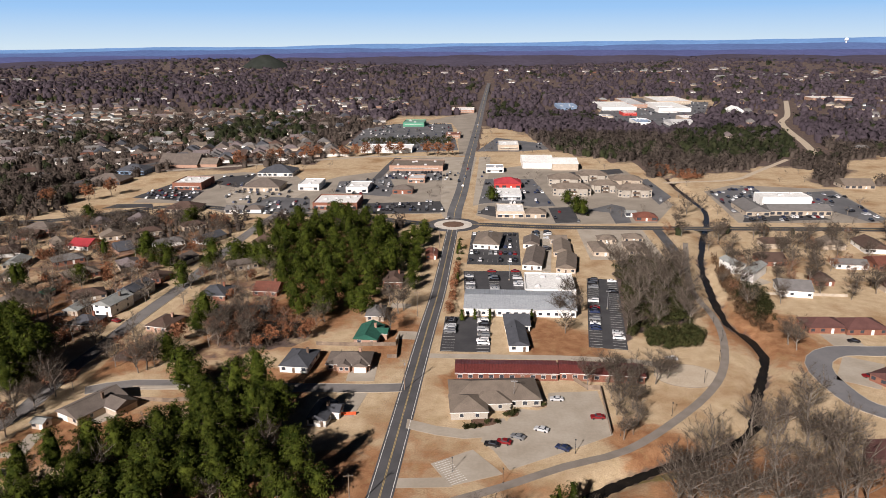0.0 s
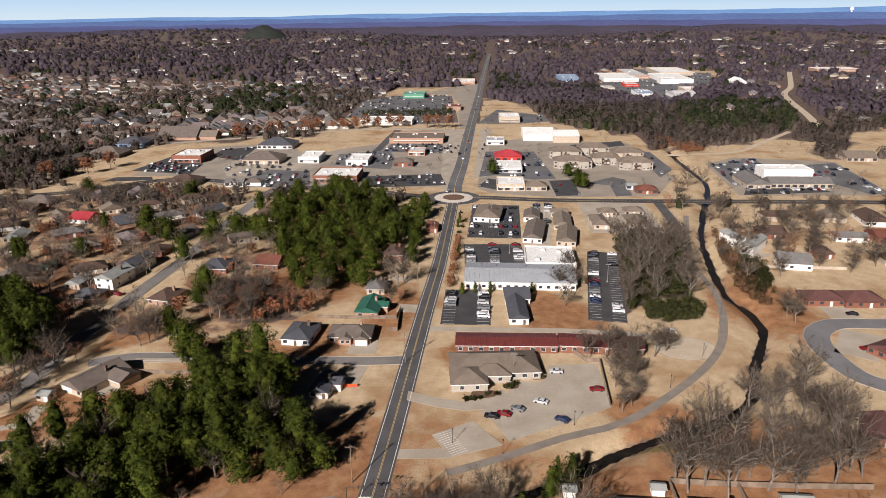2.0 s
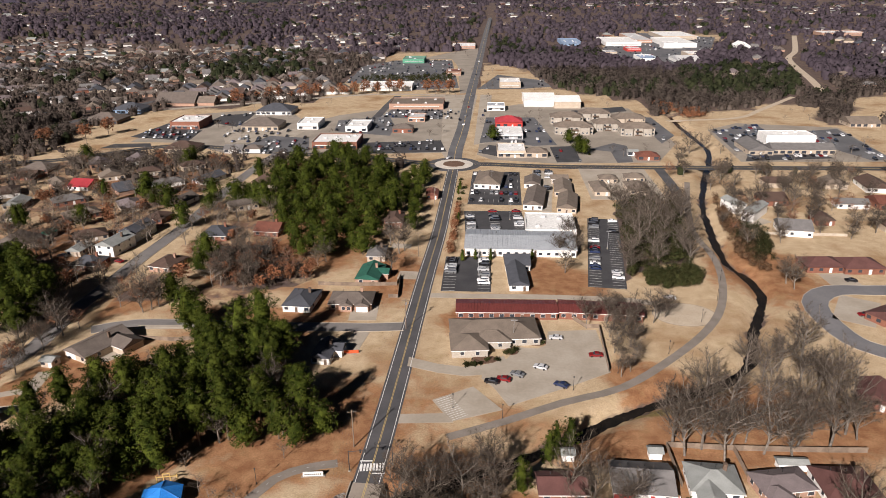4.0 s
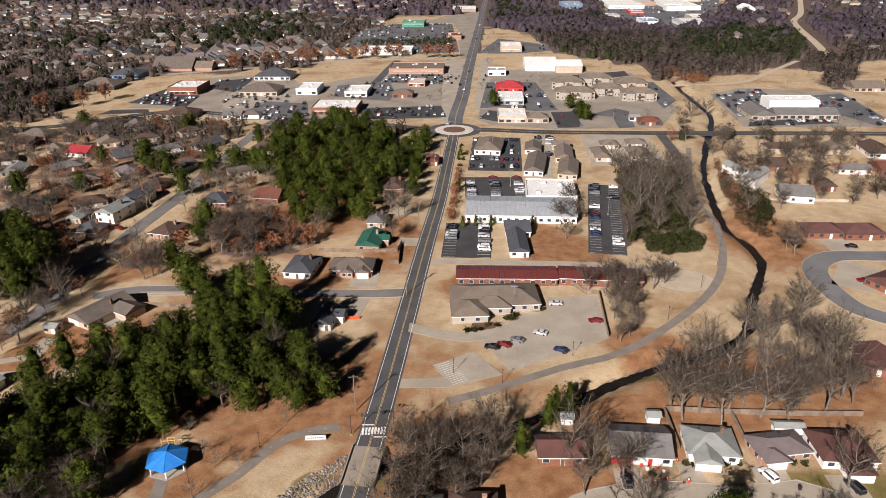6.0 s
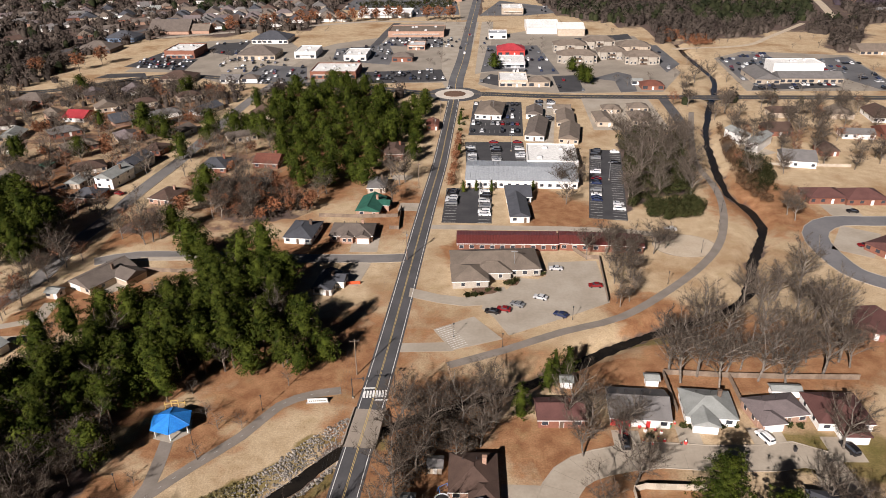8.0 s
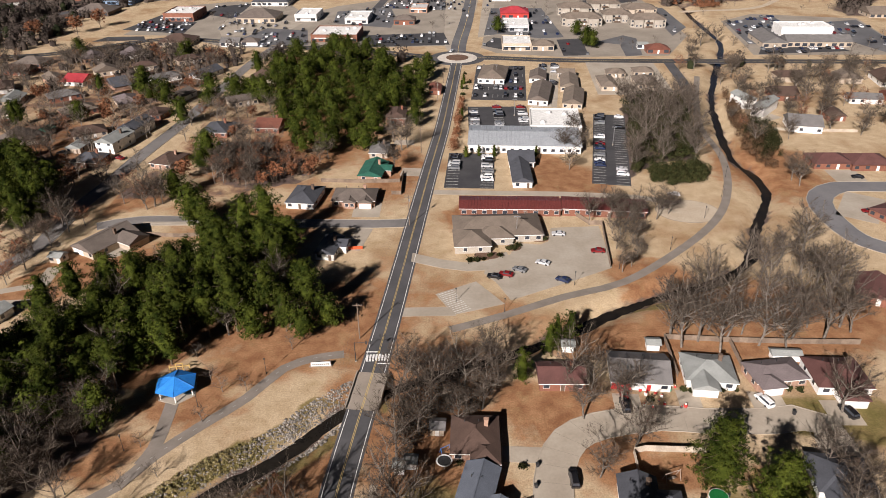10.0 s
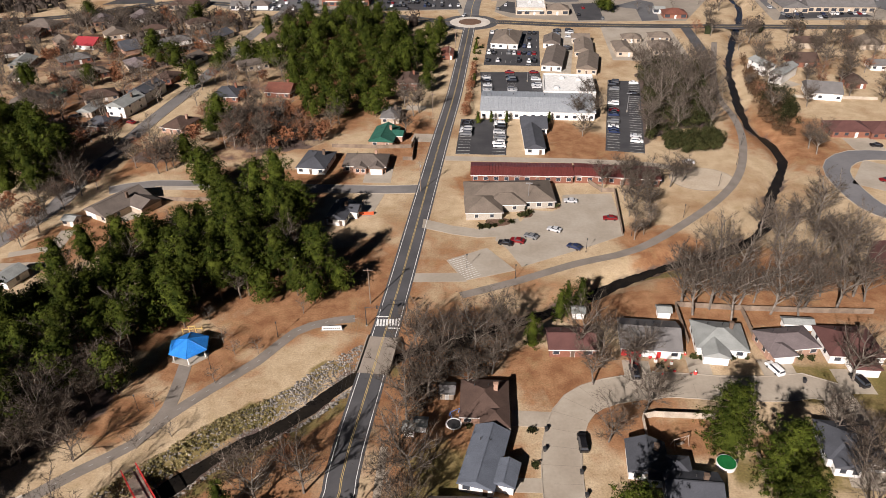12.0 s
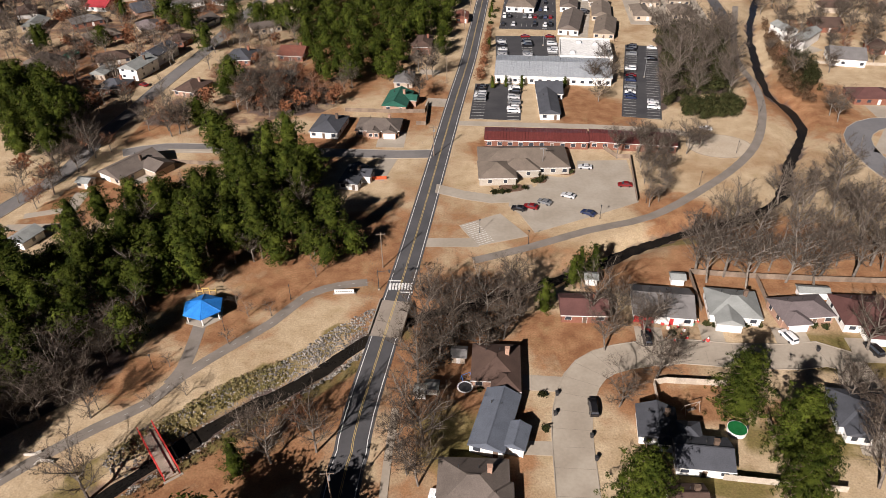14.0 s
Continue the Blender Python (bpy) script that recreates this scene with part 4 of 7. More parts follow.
class Shape:
    """Gathers corners and faces for one mesh."""
    def __init__(self):
        self.v, self.f, self.n = [], [], []
    def add(self, verts, faces):
        k = len(self.v)
        self.v += [tuple(p) for p in verts]
        self.f += [tuple(i + k for i in q) for q in faces]
        return self
    def box(self, x0, y0, z0, x1, y1, z1):
        return self.add([(x, y, z) for z in (z0, z1) for x, y in ((x0, y0), (x1, y0), (x1, y1), (x0, y1))],
                        [(3, 2, 1, 0), (4, 5, 6, 7), (0, 1, 5, 4), (1, 2, 6, 5), (2, 3, 7, 6), (3, 0, 4, 7)])
    def prism(self, outline, z0, z1):
        n = len(outline)
        return self.add([(x, y, z0) for x, y in outline] + [(x, y, z1) for x, y in outline],
                        [tuple(range(n))[::-1], tuple(range(n, 2 * n))] + [(i, (i + 1) % n, n + (i + 1) % n, n + i) for i in range(n)])
    def tube(self, a, b, r0, r1, n=6):
        a, b = Vector(a), Vector(b)
        q = (b - a).to_track_quat("Z", "Y")
        ring = [q @ Vector((math.cos(i * math.tau / n), math.sin(i * math.tau / n), 0)) for i in range(n)]
        return self.add([a + p * r0 for p in ring] + [b + p * r1 for p in ring],
                        [(i, (i + 1) % n, n + (i + 1) % n, n + i) for i in range(n)] + ([tuple(range(n))[::-1], tuple(range(n, 2 * n))] if n > 3 else []))
    def make(self, name, mat, parent=None, label="", smooth=False):
        return raw(name, self.v, self.f, mat, parent, label, smooth)

class Foliage(Shape):
    """Loose leaves or sprays, each shaded like the clump that it belongs to."""
    def leaf(self, o, facing, shade, wide, tall, turn):
        side = facing.orthogonal().normalized()
        side.rotate(Matrix.Rotation(turn, 3, facing))
        up = facing.cross(side)
        k = len(self.v)
        self.v += [tuple(o - side * wide - up * tall * .4), tuple(o + side * wide - up * tall * .4), tuple(o + up * tall * .6)]
        self.f.append((k, k + 1, k + 2))
        self.n += [tuple(shade)] * 3
    def make(self, name, mat, parent=None, label="", smooth=True):
        ob = raw(name, self.v, self.f, mat, parent, label, True)
        ob.data.normals_split_custom_set_from_vertices(self.n)
        return ob

def thing(name, m, label, category, group="", kind=""):
    e = new(name)
    e.empty_display_size = 0.3
    e.matrix_world = m
    return tagged(e, label, category, group, kind)

FOOT, STRIPS = [], []          # ground that is taken: rectangles (x, y, yaw, half width, half depth), strips (points, half width)

OPEN_GROUND = []               # outlines inside which no wood grows

def inside(P, outline):
    P, out = np.asarray(P, float), np.zeros(len(P), bool)
    for (x0, y0), (x1, y1) in zip(outline, outline[1:] + outline[:1]):
        cross = (P[:, 1] > y0) != (P[:, 1] > y1)
        out ^= cross & (P[:, 0] < x0 + (P[:, 1] - y0) * (x1 - x0) / ((y1 - y0) or 1e-9))
    return out

def taken(P, margin=0.0):
    """For an array of places: which lie on taken ground."""
    P = np.asarray(P, float)
    out = np.zeros(len(P), bool)
    for x, y, yaw, hw, hd in FOOT:
        c, s = math.cos(radians(yaw)), math.sin(radians(yaw))
        dx, dy = P[:, 0] - x, P[:, 1] - y
        out |= (abs(dx * c + dy * s) < hw + margin) & (abs(dy * c - dx * s) < hd + margin)
    for pts, half in STRIPS:
        lo, hi = np.min(pts, 0) - half - margin, np.max(pts, 0) + half + margin
        near = np.all((P > lo) & (P < hi), axis=1)
        if near.any():
            out[near] |= far_from(P[near], pts) < half + margin
    return out

def far_from(P, pts):
    d = np.full(len(P), 1e9)
    for a, b in zip(pts[:-1], pts[1:]):
        a, b = np.array(a), np.array(b)
        u = b - a
        t = np.clip(((P - a) @ u) / (u @ u), 0, 1)
        d = np.minimum(d, np.hypot(*(P - a - t[:, None] * u).T))
    return d

def curve(pts, step=6.0):
    """A smooth line through the points."""
    p = [Vector((*q, 0)) for q in pts]
    p = [p[0] * 2 - p[1]] + p + [p[-1] * 2 - p[-2]]
    out = []
    for i in range(1, len(p) - 2):
        n = max(2, int((p[i + 1] - p[i]).length / step))
        for k in range(n):
            t = k / n
            out.append(0.5 * (2 * p[i] + (p[i + 1] - p[i - 1]) * t + (2 * p[i - 1] - 5 * p[i] + 4 * p[i + 1] - p[i + 2]) * t * t
                              + (3 * p[i] - p[i - 1] - 3 * p[i + 1] + p[i + 2]) * t ** 3))
    out.append(p[-2])
    return [(q.x, q.y) for q in out]

def offset(line, d):
    out = []
    for i, p in enumerate(line):
        a, b = line[max(i - 1, 0)], line[min(i + 1, len(line) - 1)]
        u = Vector((b[0] - a[0], b[1] - a[1])).normalized()
        out.append((p[0] - u.y * d, p[1] + u.x * d))
    return out

def ribbon(name, line, d0, d1, z0, z1, mat, parent=None, label=""):
    """A paved strip between two offsets from a line, with its thickness."""
    a, b, n = offset(line, d0), offset(line, d1), len(line)
    v = [(*p, z1) for p in a] + [(*p, z1) for p in b] + [(*p, z0) for p in a] + [(*p, z0) for p in b]
    f = []
    for i in range(n - 1):
        f += [(i + 1, i, n + i, n + i + 1), (i, i + 1, 2 * n + i + 1, 2 * n + i), (n + i + 1, n + i, 3 * n + i, 3 * n + i + 1)]
    return raw(name, v, f, mat, parent, label)

def road(name, pts, half, mat, label, kerb=0.0, z=0.06, clear=1.0, category="road"):
    line = curve(pts)
    ob = ribbon(name, line, half, -half, -0.4, z, mat)
    tagged(ob, label, category, kind="structure")
    STRIPS.append((pts, half + clear))
    if kerb:
        for sgn in (1, -1):
            ribbon("kerb", line, sgn * half + max(sgn * kerb, 0), sgn * half + min(sgn * kerb, 0), -0.4, z + 0.12, "concrete", ob, "pale concrete kerb")
    return ob, line

def pad(name, outline, z, mat, label, category="parking lot"):
    ob = Shape().prism(outline, -.4, z).make(name, mat)
    bm = bmesh.new()
    bm.from_mesh(ob.data)
    bmesh.ops.recalc_face_normals(bm, faces=bm.faces)
    bmesh.ops.triangulate(bm, faces=[f for f in bm.faces if len(f.verts) > 4])
    bm.to_mesh(ob.data)
    bm.free()
    STRIPS.append((outline + outline[:1], .5))
    OPEN_GROUND.append(outline)
    return tagged(ob, label, category, kind="structure")

LAYER = [0]
def slab(name, row, z, mat, label, category="parking lot"):
    x, y, yaw, w, d = row[:5]
    LAYER[0] += 1
    z += .004 * (LAYER[0] % 9)
    ob = Shape().box(-w / 2, -d / 2, -0.4, w / 2, d / 2, z).make(name, mat)
    ob.matrix_world = pose(x, y, 0, 0, 0, yaw)
    FOOT.append((x, y, yaw, w / 2, d / 2))
    return tagged(ob, label, category, kind="structure")

# roofs and houses
def roof_shape(kind, w, d, h, rise, cx=0.0, cy=0.0, t=0.2):
    """A roof with thick eaves over w x d, at height h. g: ridge across; G: ridge front to back; h: hipped."""
    s = Shape()
    x0, x1, y0, y1 = cx - w / 2, cx + w / 2, cy - d / 2, cy + d / 2
    if kind == "h":
        if w >= d:
            r = [(x0 + d / 2, cy), (x1 - d / 2, cy)]
        else:
            r = [(cx, y0 + w / 2), (cx, y1 - w / 2)]
    elif kind == "G":
        r = [(cx, y0), (cx, y1)]
    else:
        r = [(x0, cy), (x1, cy)]
    e = [(x0, y0), (x1, y0), (x1, y1), (x0, y1)]
    v = [(*p, h - t) for p in e] + [(*p, h) for p in e] + [(*p, h + rise) for p in r]
    along = kind == "g" or kind == "m" or (kind == "h" and w >= d)
    if along:
        top = [(4, 5, 9, 8), (6, 7, 8, 9), (5, 6, 9), (7, 4, 8)]
    else:
        top = [(5, 6, 9, 8), (7, 4, 8, 9), (4, 5, 8), (6, 7, 9)]
    return s.add(v, top + [(3, 2, 1, 0), (0, 1, 5, 4), (1, 2, 6, 5), (2, 3, 7, 6), (3, 0, 4, 7)])

def opening(parent, name, x, y, z, w, h, face, mat="glass", framed=True, deep=True):
    """A window or door on a wall; face: 0 front, 1 right, 2 back, 3 left."""
    ob = Shape()
    k = 0.07
    if framed:
        ob.box(-w / 2 - k, -0.05, z - k, w / 2 + k, 0.03, z + h + k)
    else:
        ob.box(-w / 2, -0.05, z, w / 2, 0.03, z + h)
    ob = ob.make(name, "trim" if framed else mat, parent)
    ob.matrix_local = pose(x, y, 0, 0, 0, 90 * face)
    if framed and deep:
        Shape().box(-w / 2, -0.07, z, w / 2, -0.04, z + h).make("pane", mat, ob)
    return ob

WALL_WORD = dict(white="white-sided", stone_wall="greige", cream="tan", redbrick="red-brick", pinkbrick="pink-brick", redpaint="red-painted", umber_wall="brown", green_wall="green", pale_wall="pale grey", blue_wall="blue")
ROOF_WORD = dict(grey_roof="grey shingle", pale_roof="pale grey shingle", mauve_roof="mauve-grey shingle", maroon_roof="dark red shingle", brown_roof="dark brown shingle", blue_roof="blue-grey shingle",
                 umber_roof="brown-grey shingle", slate_roof="dark slate shingle", rust_roof="rust-red", green_roof="green metal", taupe_roof="taupe shingle", red_roof="bright red", maroon_metal="maroon ribbed metal",
                 steel_roof="pale ribbed steel", white_roof="white", pale_flat="pale flat", grey_flat="grey flat", green_flat="green", blue_flat="blue-grey flat")
SLOPE = 0.42

def block(e, cx, cy, w, d, h, kind, wall, roof, word="", detail=2, open_back=False):
    """Walls, gables and roof of one wing of a house, with eaves w x d round (cx, cy)."""
    if kind == "g" and d > 1.2 * w:
        kind = "G"
    ww, dd = w - .8, d - .8
    rise = (d if kind in "gm" else w if kind == "G" else min(w, d)) / 2 * (.16 if kind == "m" else SLOPE if detail else .6)
    walls = Shape().box(cx - ww / 2, cy - dd / 2, -.3, cx + ww / 2, cy + dd / 2, h - .21)
    if detail:
        walls.make(word + "wall", wall, e)
    face = "white" if wall == "pinkbrick" else wall
    if kind in "gm" or kind == "G":
        along = kind != "G"
        half, span = (ww / 2, dd / 2) if along else (dd / 2, ww / 2)
        k = rise * span / ((d if along else w) / 2)
        for s in (-1, 1):
            tri = []
            for p in (s * half, s * (half - .2)):
                for q, z in ((-span, h - .21), (span, h - .21), (0, h + k - .1)):
                    tri.append((cx + p, cy + q, z) if along else (cx + q, cy + p, z))
            if detail:
                Shape().add(tri, [(0, 1, 2), (5, 4, 3), (0, 2, 5, 3), (1, 4, 5, 2)]).make(word + "gable", face, e)
            else:
                walls.add(tri, [(0, 1, 2), (5, 4, 3), (0, 2, 5, 3), (1, 4, 5, 2)])
    if not detail:
        walls.make(word + "wall", wall, e)
    roof_shape(kind, w, d, h, rise, cx, cy).make(word + "roof", roof, e)
    if kind == "m":
        ribs = Shape()
        n = int(w / 1.1)
        for i in range(n + 1):
            rx = cx - w / 2 + i * w / n
            for sy in (-1, 1):
                ribs.add([(rx - .06, cy + sy * d / 2, h), (rx + .06, cy + sy * d / 2, h), (rx + .06, cy, h + rise), (rx - .06, cy, h + rise), (rx, cy + sy * d / 2, h + .12), (rx, cy, h + rise + .12)], [(0, 3, 5, 4), (1, 4, 5, 2)])
        tagged(ribs.make(word + "standing_seams", roof, e), kind="stuff")
    elif detail > 1:
        t = rise + h
        if kind == "G":
            r = (cx - .16, cy - d / 2, cx + .16, cy + d / 2)
        elif kind == "g":
            r = (cx - w / 2, cy - .16, cx + w / 2, cy + .16)
        elif w >= d:
            r = (cx - w / 2 + d / 2 - .1, cy - .16, cx + w / 2 - d / 2 + .1, cy + .16)
        else:
            r = (cx - .16, cy - d / 2 + w / 2 - .1, cx + .16, cy + d / 2 - w / 2 + .1)
        Shape().box(r[0], r[1], t - .05, r[2], r[3], t + .05).make(word + "ridge_cap", roof, e)
    if detail > 1 and kind != "G":
        Shape().box(cx - w / 2 - .02, cy - d / 2 - .09, h - .24, cx + w / 2 + .02, cy - d / 2, h - .06).make(word + "gutter", "trim", e, "white gutter")
    return rise

def house(row, label="", category="house", group="", name="house", wings=(), chimney=True, detail=2, garage_x=None, word="one-storey"):
    x, y, yaw, w, d, h, kind, wall, roof = row[:9]
    garage = row[9] if len(row) > 9 else ""
    if not label:
        label = (word if h < 4.4 or category != "house" else "two-storey") + " " + WALL_WORD[wall] + " " + category + " with a " + ROOF_WORD[roof] + " roof"
    e = thing(name, pose(x, y, 0, 0, 0, yaw), label, category, group)
    FOOT.append((x, y, yaw, w / 2, d / 2))
    ww, dd = (w, d) if kind == "f" else (w - .8, d - .8)
    if kind == "f":
        Shape().box(-w / 2, -d / 2, -.3, w / 2, d / 2, h).make("wall", wall, e)
        for a in ((-w / 2, -d / 2, w / 2, -d / 2 + .3), (-w / 2, d / 2 - .3, w / 2, d / 2), (-w / 2, -d / 2 + .3, -w / 2 + .3, d / 2 - .3), (w / 2 - .3, -d / 2 + .3, w / 2, d / 2 - .3)):
            Shape().box(a[0], a[1], h, a[2], a[3], h + .7).make("parapet", wall, e)
        Shape().box(-w / 2 + .31, -d / 2 + .31, h + .004, w / 2 - .31, d / 2 - .31, h + .15).make("roof", roof, e)
        dice = random.Random(int(x * 10 + y))
        for i in range(min(5, max(1, int(w * d / 160)))):
            ux, uy = dice.uniform(-.38, .38) * w, dice.uniform(-.36, .36) * d
            Shape().box(ux - 1.1, uy - .8, h + .15, ux + 1.1, uy + .8, h + 1.25).box(ux - .7, uy - .5, h + 1.25, ux + .7, uy + .5, h + 1.4).make("roof_unit", "pale_flat", e, "grey rooftop air conditioner")
        if category == "shop":
            Shape().box(-w * .42, -d / 2 - 1.2, 2.7, w * .42, -d / 2 - .002, 3.0).make("canopy", "trim", e, "flat canopy over the shop front")
    else:
        rise = block(e, 0, 0, w, d, h, kind, wall, roof, "", detail)
        if chimney and detail > 1:
            cx, cy = w * .22, d * .12
            Shape().box(cx - .45, cy - .35, h, cx + .45, cy + .35, h + rise + .8).box(cx - .55, cy - .45, h + rise + .8, cx + .55, cy + .45, h + rise + .95).make("chimney", wall if "brick" in wall else "umber_wall", e, "squat chimney")
        if detail > 1:
            for i in range(2):
                vx, vy = (-.3 + .4 * i) * w * .7, d * .2
                Shape().tube((vx, vy, h), (vx, vy, h + rise * .7 + .5), .09, .09).make("vent_pipe", "dark_steel", e, "short dark vent pipe")
    lo = .9 if h < 4 else 1.0
    used = []
    for cx, cy, w2, d2, k2, door in wings:
        block(e, cx, cy, w2, d2, h + .012 * (1 + wings.index((cx, cy, w2, d2, k2, door))), k2, wall, roof, "wing_", detail)
        front = cy - d2 / 2 + .4
        if cy < 0 and front < -d / 2 + .4:
            used.append((cx - w2 / 2, cx + w2 / 2))
            if door:
                opening(e, "garage_door", cx, front, .02, min(4.8, w2 - 1.4), 2.1, 0, "red_door" if door == "red" else "trim", framed=False)
            else:
                for i in (-1, 1):
                    opening(e, "window", cx + i * w2 * .2, front, lo, 1.2, 1.2, 0)
    fy, fx = -dd / 2, ww / 2
    if garage and not any(v[5] for v in wings):
        gx = garage_x if garage_x is not None else -w / 2 + 3.4
        opening(e, "garage_door", gx, fy, .02, 4.8, 2.1, 0, "red_door" if garage == "red" else "trim", framed=False)
        used.append((gx - 2.8, gx + 2.8))
    if detail == 0:
        return e
    door_x = w * .12
    n = max(2, min(14, int(w / (3.4 if category != "shop" else 4.5))))
    big = category == "shop"
    for zz in [lo] + ([lo + 2.8] if h > 4.4 and not big else []):
        for i in range(n):
            wx = -w / 2 + (i + .5) * w / n
            if any(a - .6 < wx < b + .6 for a, b in used):
                continue
            if zz == lo and abs(wx - door_x) < w / n / 2:
                opening(e, "door", wx, fy, .02, 1.0, 2.05, 0, "red_door" if garage == "red" else "umber_wall", deep=detail > 1)
            else:
                opening(e, "window", wx, fy, zz if not big else .6, 1.5 if not big else 3.0, 1.25 if not big else 1.9, 0, framed=detail > 1)
        for side in ((1, 3) if detail > 1 else (1,) if x < 0 else (3,)):
            for wy in ((-d * .22, d * .22) if d > 8 else (0,)):
                opening(e, "window", fx if side == 1 else -fx, wy, zz, 1.1, 1.2, side, framed=detail > 1)
    return e


# trees
def bare_tree(seed, height, spread, twigs=1.0, limbs=8, bole=.38, rise=.15):
    """A leafless tree: tapered trunk, climbing limbs and a crown of fine twigs."""
    rnd = random.Random(seed)
    wood, fine = Shape(), Shape()
    def twig(at, way, ln, wide):
        sd = way.orthogonal().normalized()
        sd.rotate(Matrix.Rotation(rnd.uniform(0, math.tau), 3, way))
        fine.add([at - sd * wide, at + sd * wide, at + way * ln], [(0, 1, 2)])
    def limb(a, way, length, r, level):
        b = a + way * length
        kink = a.lerp(b, .5) + Vector((rnd.uniform(-1, 1), rnd.uniform(-1, 1), rnd.uniform(-.5, .3))) * length * .08
        n = 5 if level == 0 else 3
        wood.tube(a, kink, r, r * .8, n), wood.tube(kink, b, r * .8, r * .45, n)
        if level < 2:
            for i in range((limbs, 5)[level]):
                t = bole + (1 - bole) * (i + rnd.random()) / limbs if level == 0 else rnd.uniform(.3, 1)
                at = a.lerp(kink, t * 2) if t < .5 else kink.lerp(b, t * 2 - 1)
                ang = i * 2.4 + rnd.uniform(-.5, .5)
                side = Vector((math.cos(ang), math.sin(ang), 0))
                w2 = (way * rnd.uniform(.6, 1.05) + side * rnd.uniform(.7, 1.35) * spread + Vector((0, 0, rise))).normalized()
                limb(at, w2, length * rnd.uniform(.5, .82), r * rnd.uniform(.38, .52), level + 1)
        if level >= 1:
            for i in range(int((14, 19)[level - 1] * twigs)):
                at = a.lerp(b, rnd.uniform(.15, 1.0))
                w2 = (way * .7 + Vector((rnd.gauss(0, .8), rnd.gauss(0, .8), rnd.gauss(.4, .55)))).normalized()
                ln = min(height, 12.5) * rnd.uniform(.08, .16)
                twig(at, w2, ln, .038)
                for k in range(3):
                    w3 = (w2 + Vector((rnd.gauss(0, .6), rnd.gauss(0, .6), rnd.gauss(.1, .5)))).normalized()
                    twig(at + w2 * ln * rnd.uniform(.25, .85), w3, ln * rnd.uniform(.4, .75), .026)
    limb(Vector((0, 0, -.3)), Vector((rnd.uniform(-.06, .06), rnd.uniform(-.06, .06), 1)).normalized(), height * .58, height * .021, 0)
    return wood, fine

def pine_tree(seed, height, radius, low=.32, boughs=30, pads=4, taper=2.8, small=1.0, leaves=21):
    """A pine: straight trunk, a dense crown in uneven tiers, each bough ending in small rounded clumps of needle sprays."""
    rnd = random.Random(seed)
    wood, fine = Shape(), Foliage()
    wood.tube((0, 0, -.3), (0, 0, height * .55), height * .015, height * .011, 7), wood.tube((0, 0, height * .55), (0, 0, height * .97), height * .011, .04, 5)
    def girth(t):
        return min(1.0, .55 + 1.7 * t) * (1 - t ** taper) ** .7 + .04
    # the close-grown heart of the crown
    rings, sides, k0 = 7, 8, len(fine.v)
    for i in range(rings):
        t = .03 + .9 * i / (rings - 1)
        for j in range(sides):
            ang = (j + .5 * (i % 2)) * math.tau / sides
            r = radius * girth(t) * rnd.uniform(.42, .6)
            fine.v.append((math.cos(ang) * r, math.sin(ang) * r, height * (low + (.985 - low) * t) + rnd.uniform(-.3, .3)))
            fine.n.append(tuple(Vector((math.cos(ang), math.sin(ang), .25)).normalized()))
    for i in range(rings - 1):
        for j in range(sides):
            a, b, c, d = (k0 + i * sides + j, k0 + i * sides + (j + 1) % sides, k0 + (i + 1) * sides + j, k0 + (i + 1) * sides + (j + 1) % sides)
            fine.f += [(a, b, d), (a, d, c)]
    for i in range(boughs):
        t = (i + rnd.random()) / boughs
        z = height * (low + (.985 - low) * t)
        ang = i * 2.399 + rnd.uniform(-.4, .4)
        r = radius * girth(t) * rnd.uniform(.7, 1.1)
        way = Vector((math.cos(ang), math.sin(ang), .2))
        root = Vector((0, 0, z - .12 * r))
        wood.tube(root, root + way * r, .09, .03, 3)
        away = Vector((way.x, way.y, .3 + .9 * t * t)).normalized()
        for j in range(pads):
            u = .52 + .52 * (j + rnd.random() * .8) / pads
            c = root + way * r * u + Vector((rnd.gauss(0, .17), rnd.gauss(0, .17), rnd.gauss(.02, .09))) * radius
            size = radius * rnd.uniform(.19, .29) * small
            for k in range(leaves):
                w = Vector((rnd.gauss(0, 1), rnd.gauss(0, 1), rnd.gauss(.25, .9))) + away * .7
                w.normalize()
                o = c + Vector((w.x, w.y, w.z * .75)) * size * rnd.uniform(.5, 1.1)
                facing = (w + away * .3 + Vector((rnd.gauss(0, .35), rnd.gauss(0, .35), rnd.gauss(.1, .3)))).normalized()
                fine.leaf(o, facing, (w * .95 + away * .6 + facing * .2).normalized(), size * rnd.uniform(.11, .2), size * rnd.uniform(.34, .6), rnd.uniform(0, math.tau))
    return wood, fine

def shrub_shape(seed, r, n=60):
    rnd = random.Random(seed)
    s = Shape()
    for i in range(n):
        c = Vector((rnd.gauss(0, .4), rnd.gauss(0, .4), abs(rnd.gauss(.35, .3)))) * r
        for j in range(5):
            w = Vector((rnd.gauss(0, 1), rnd.gauss(0, 1), rnd.gauss(.4, .8))).normalized()
            o = w.orthogonal().normalized() * r * .16
            s.add([c - o, c + o, c + w * r * .4], [(0, 1, 2)])
    return s

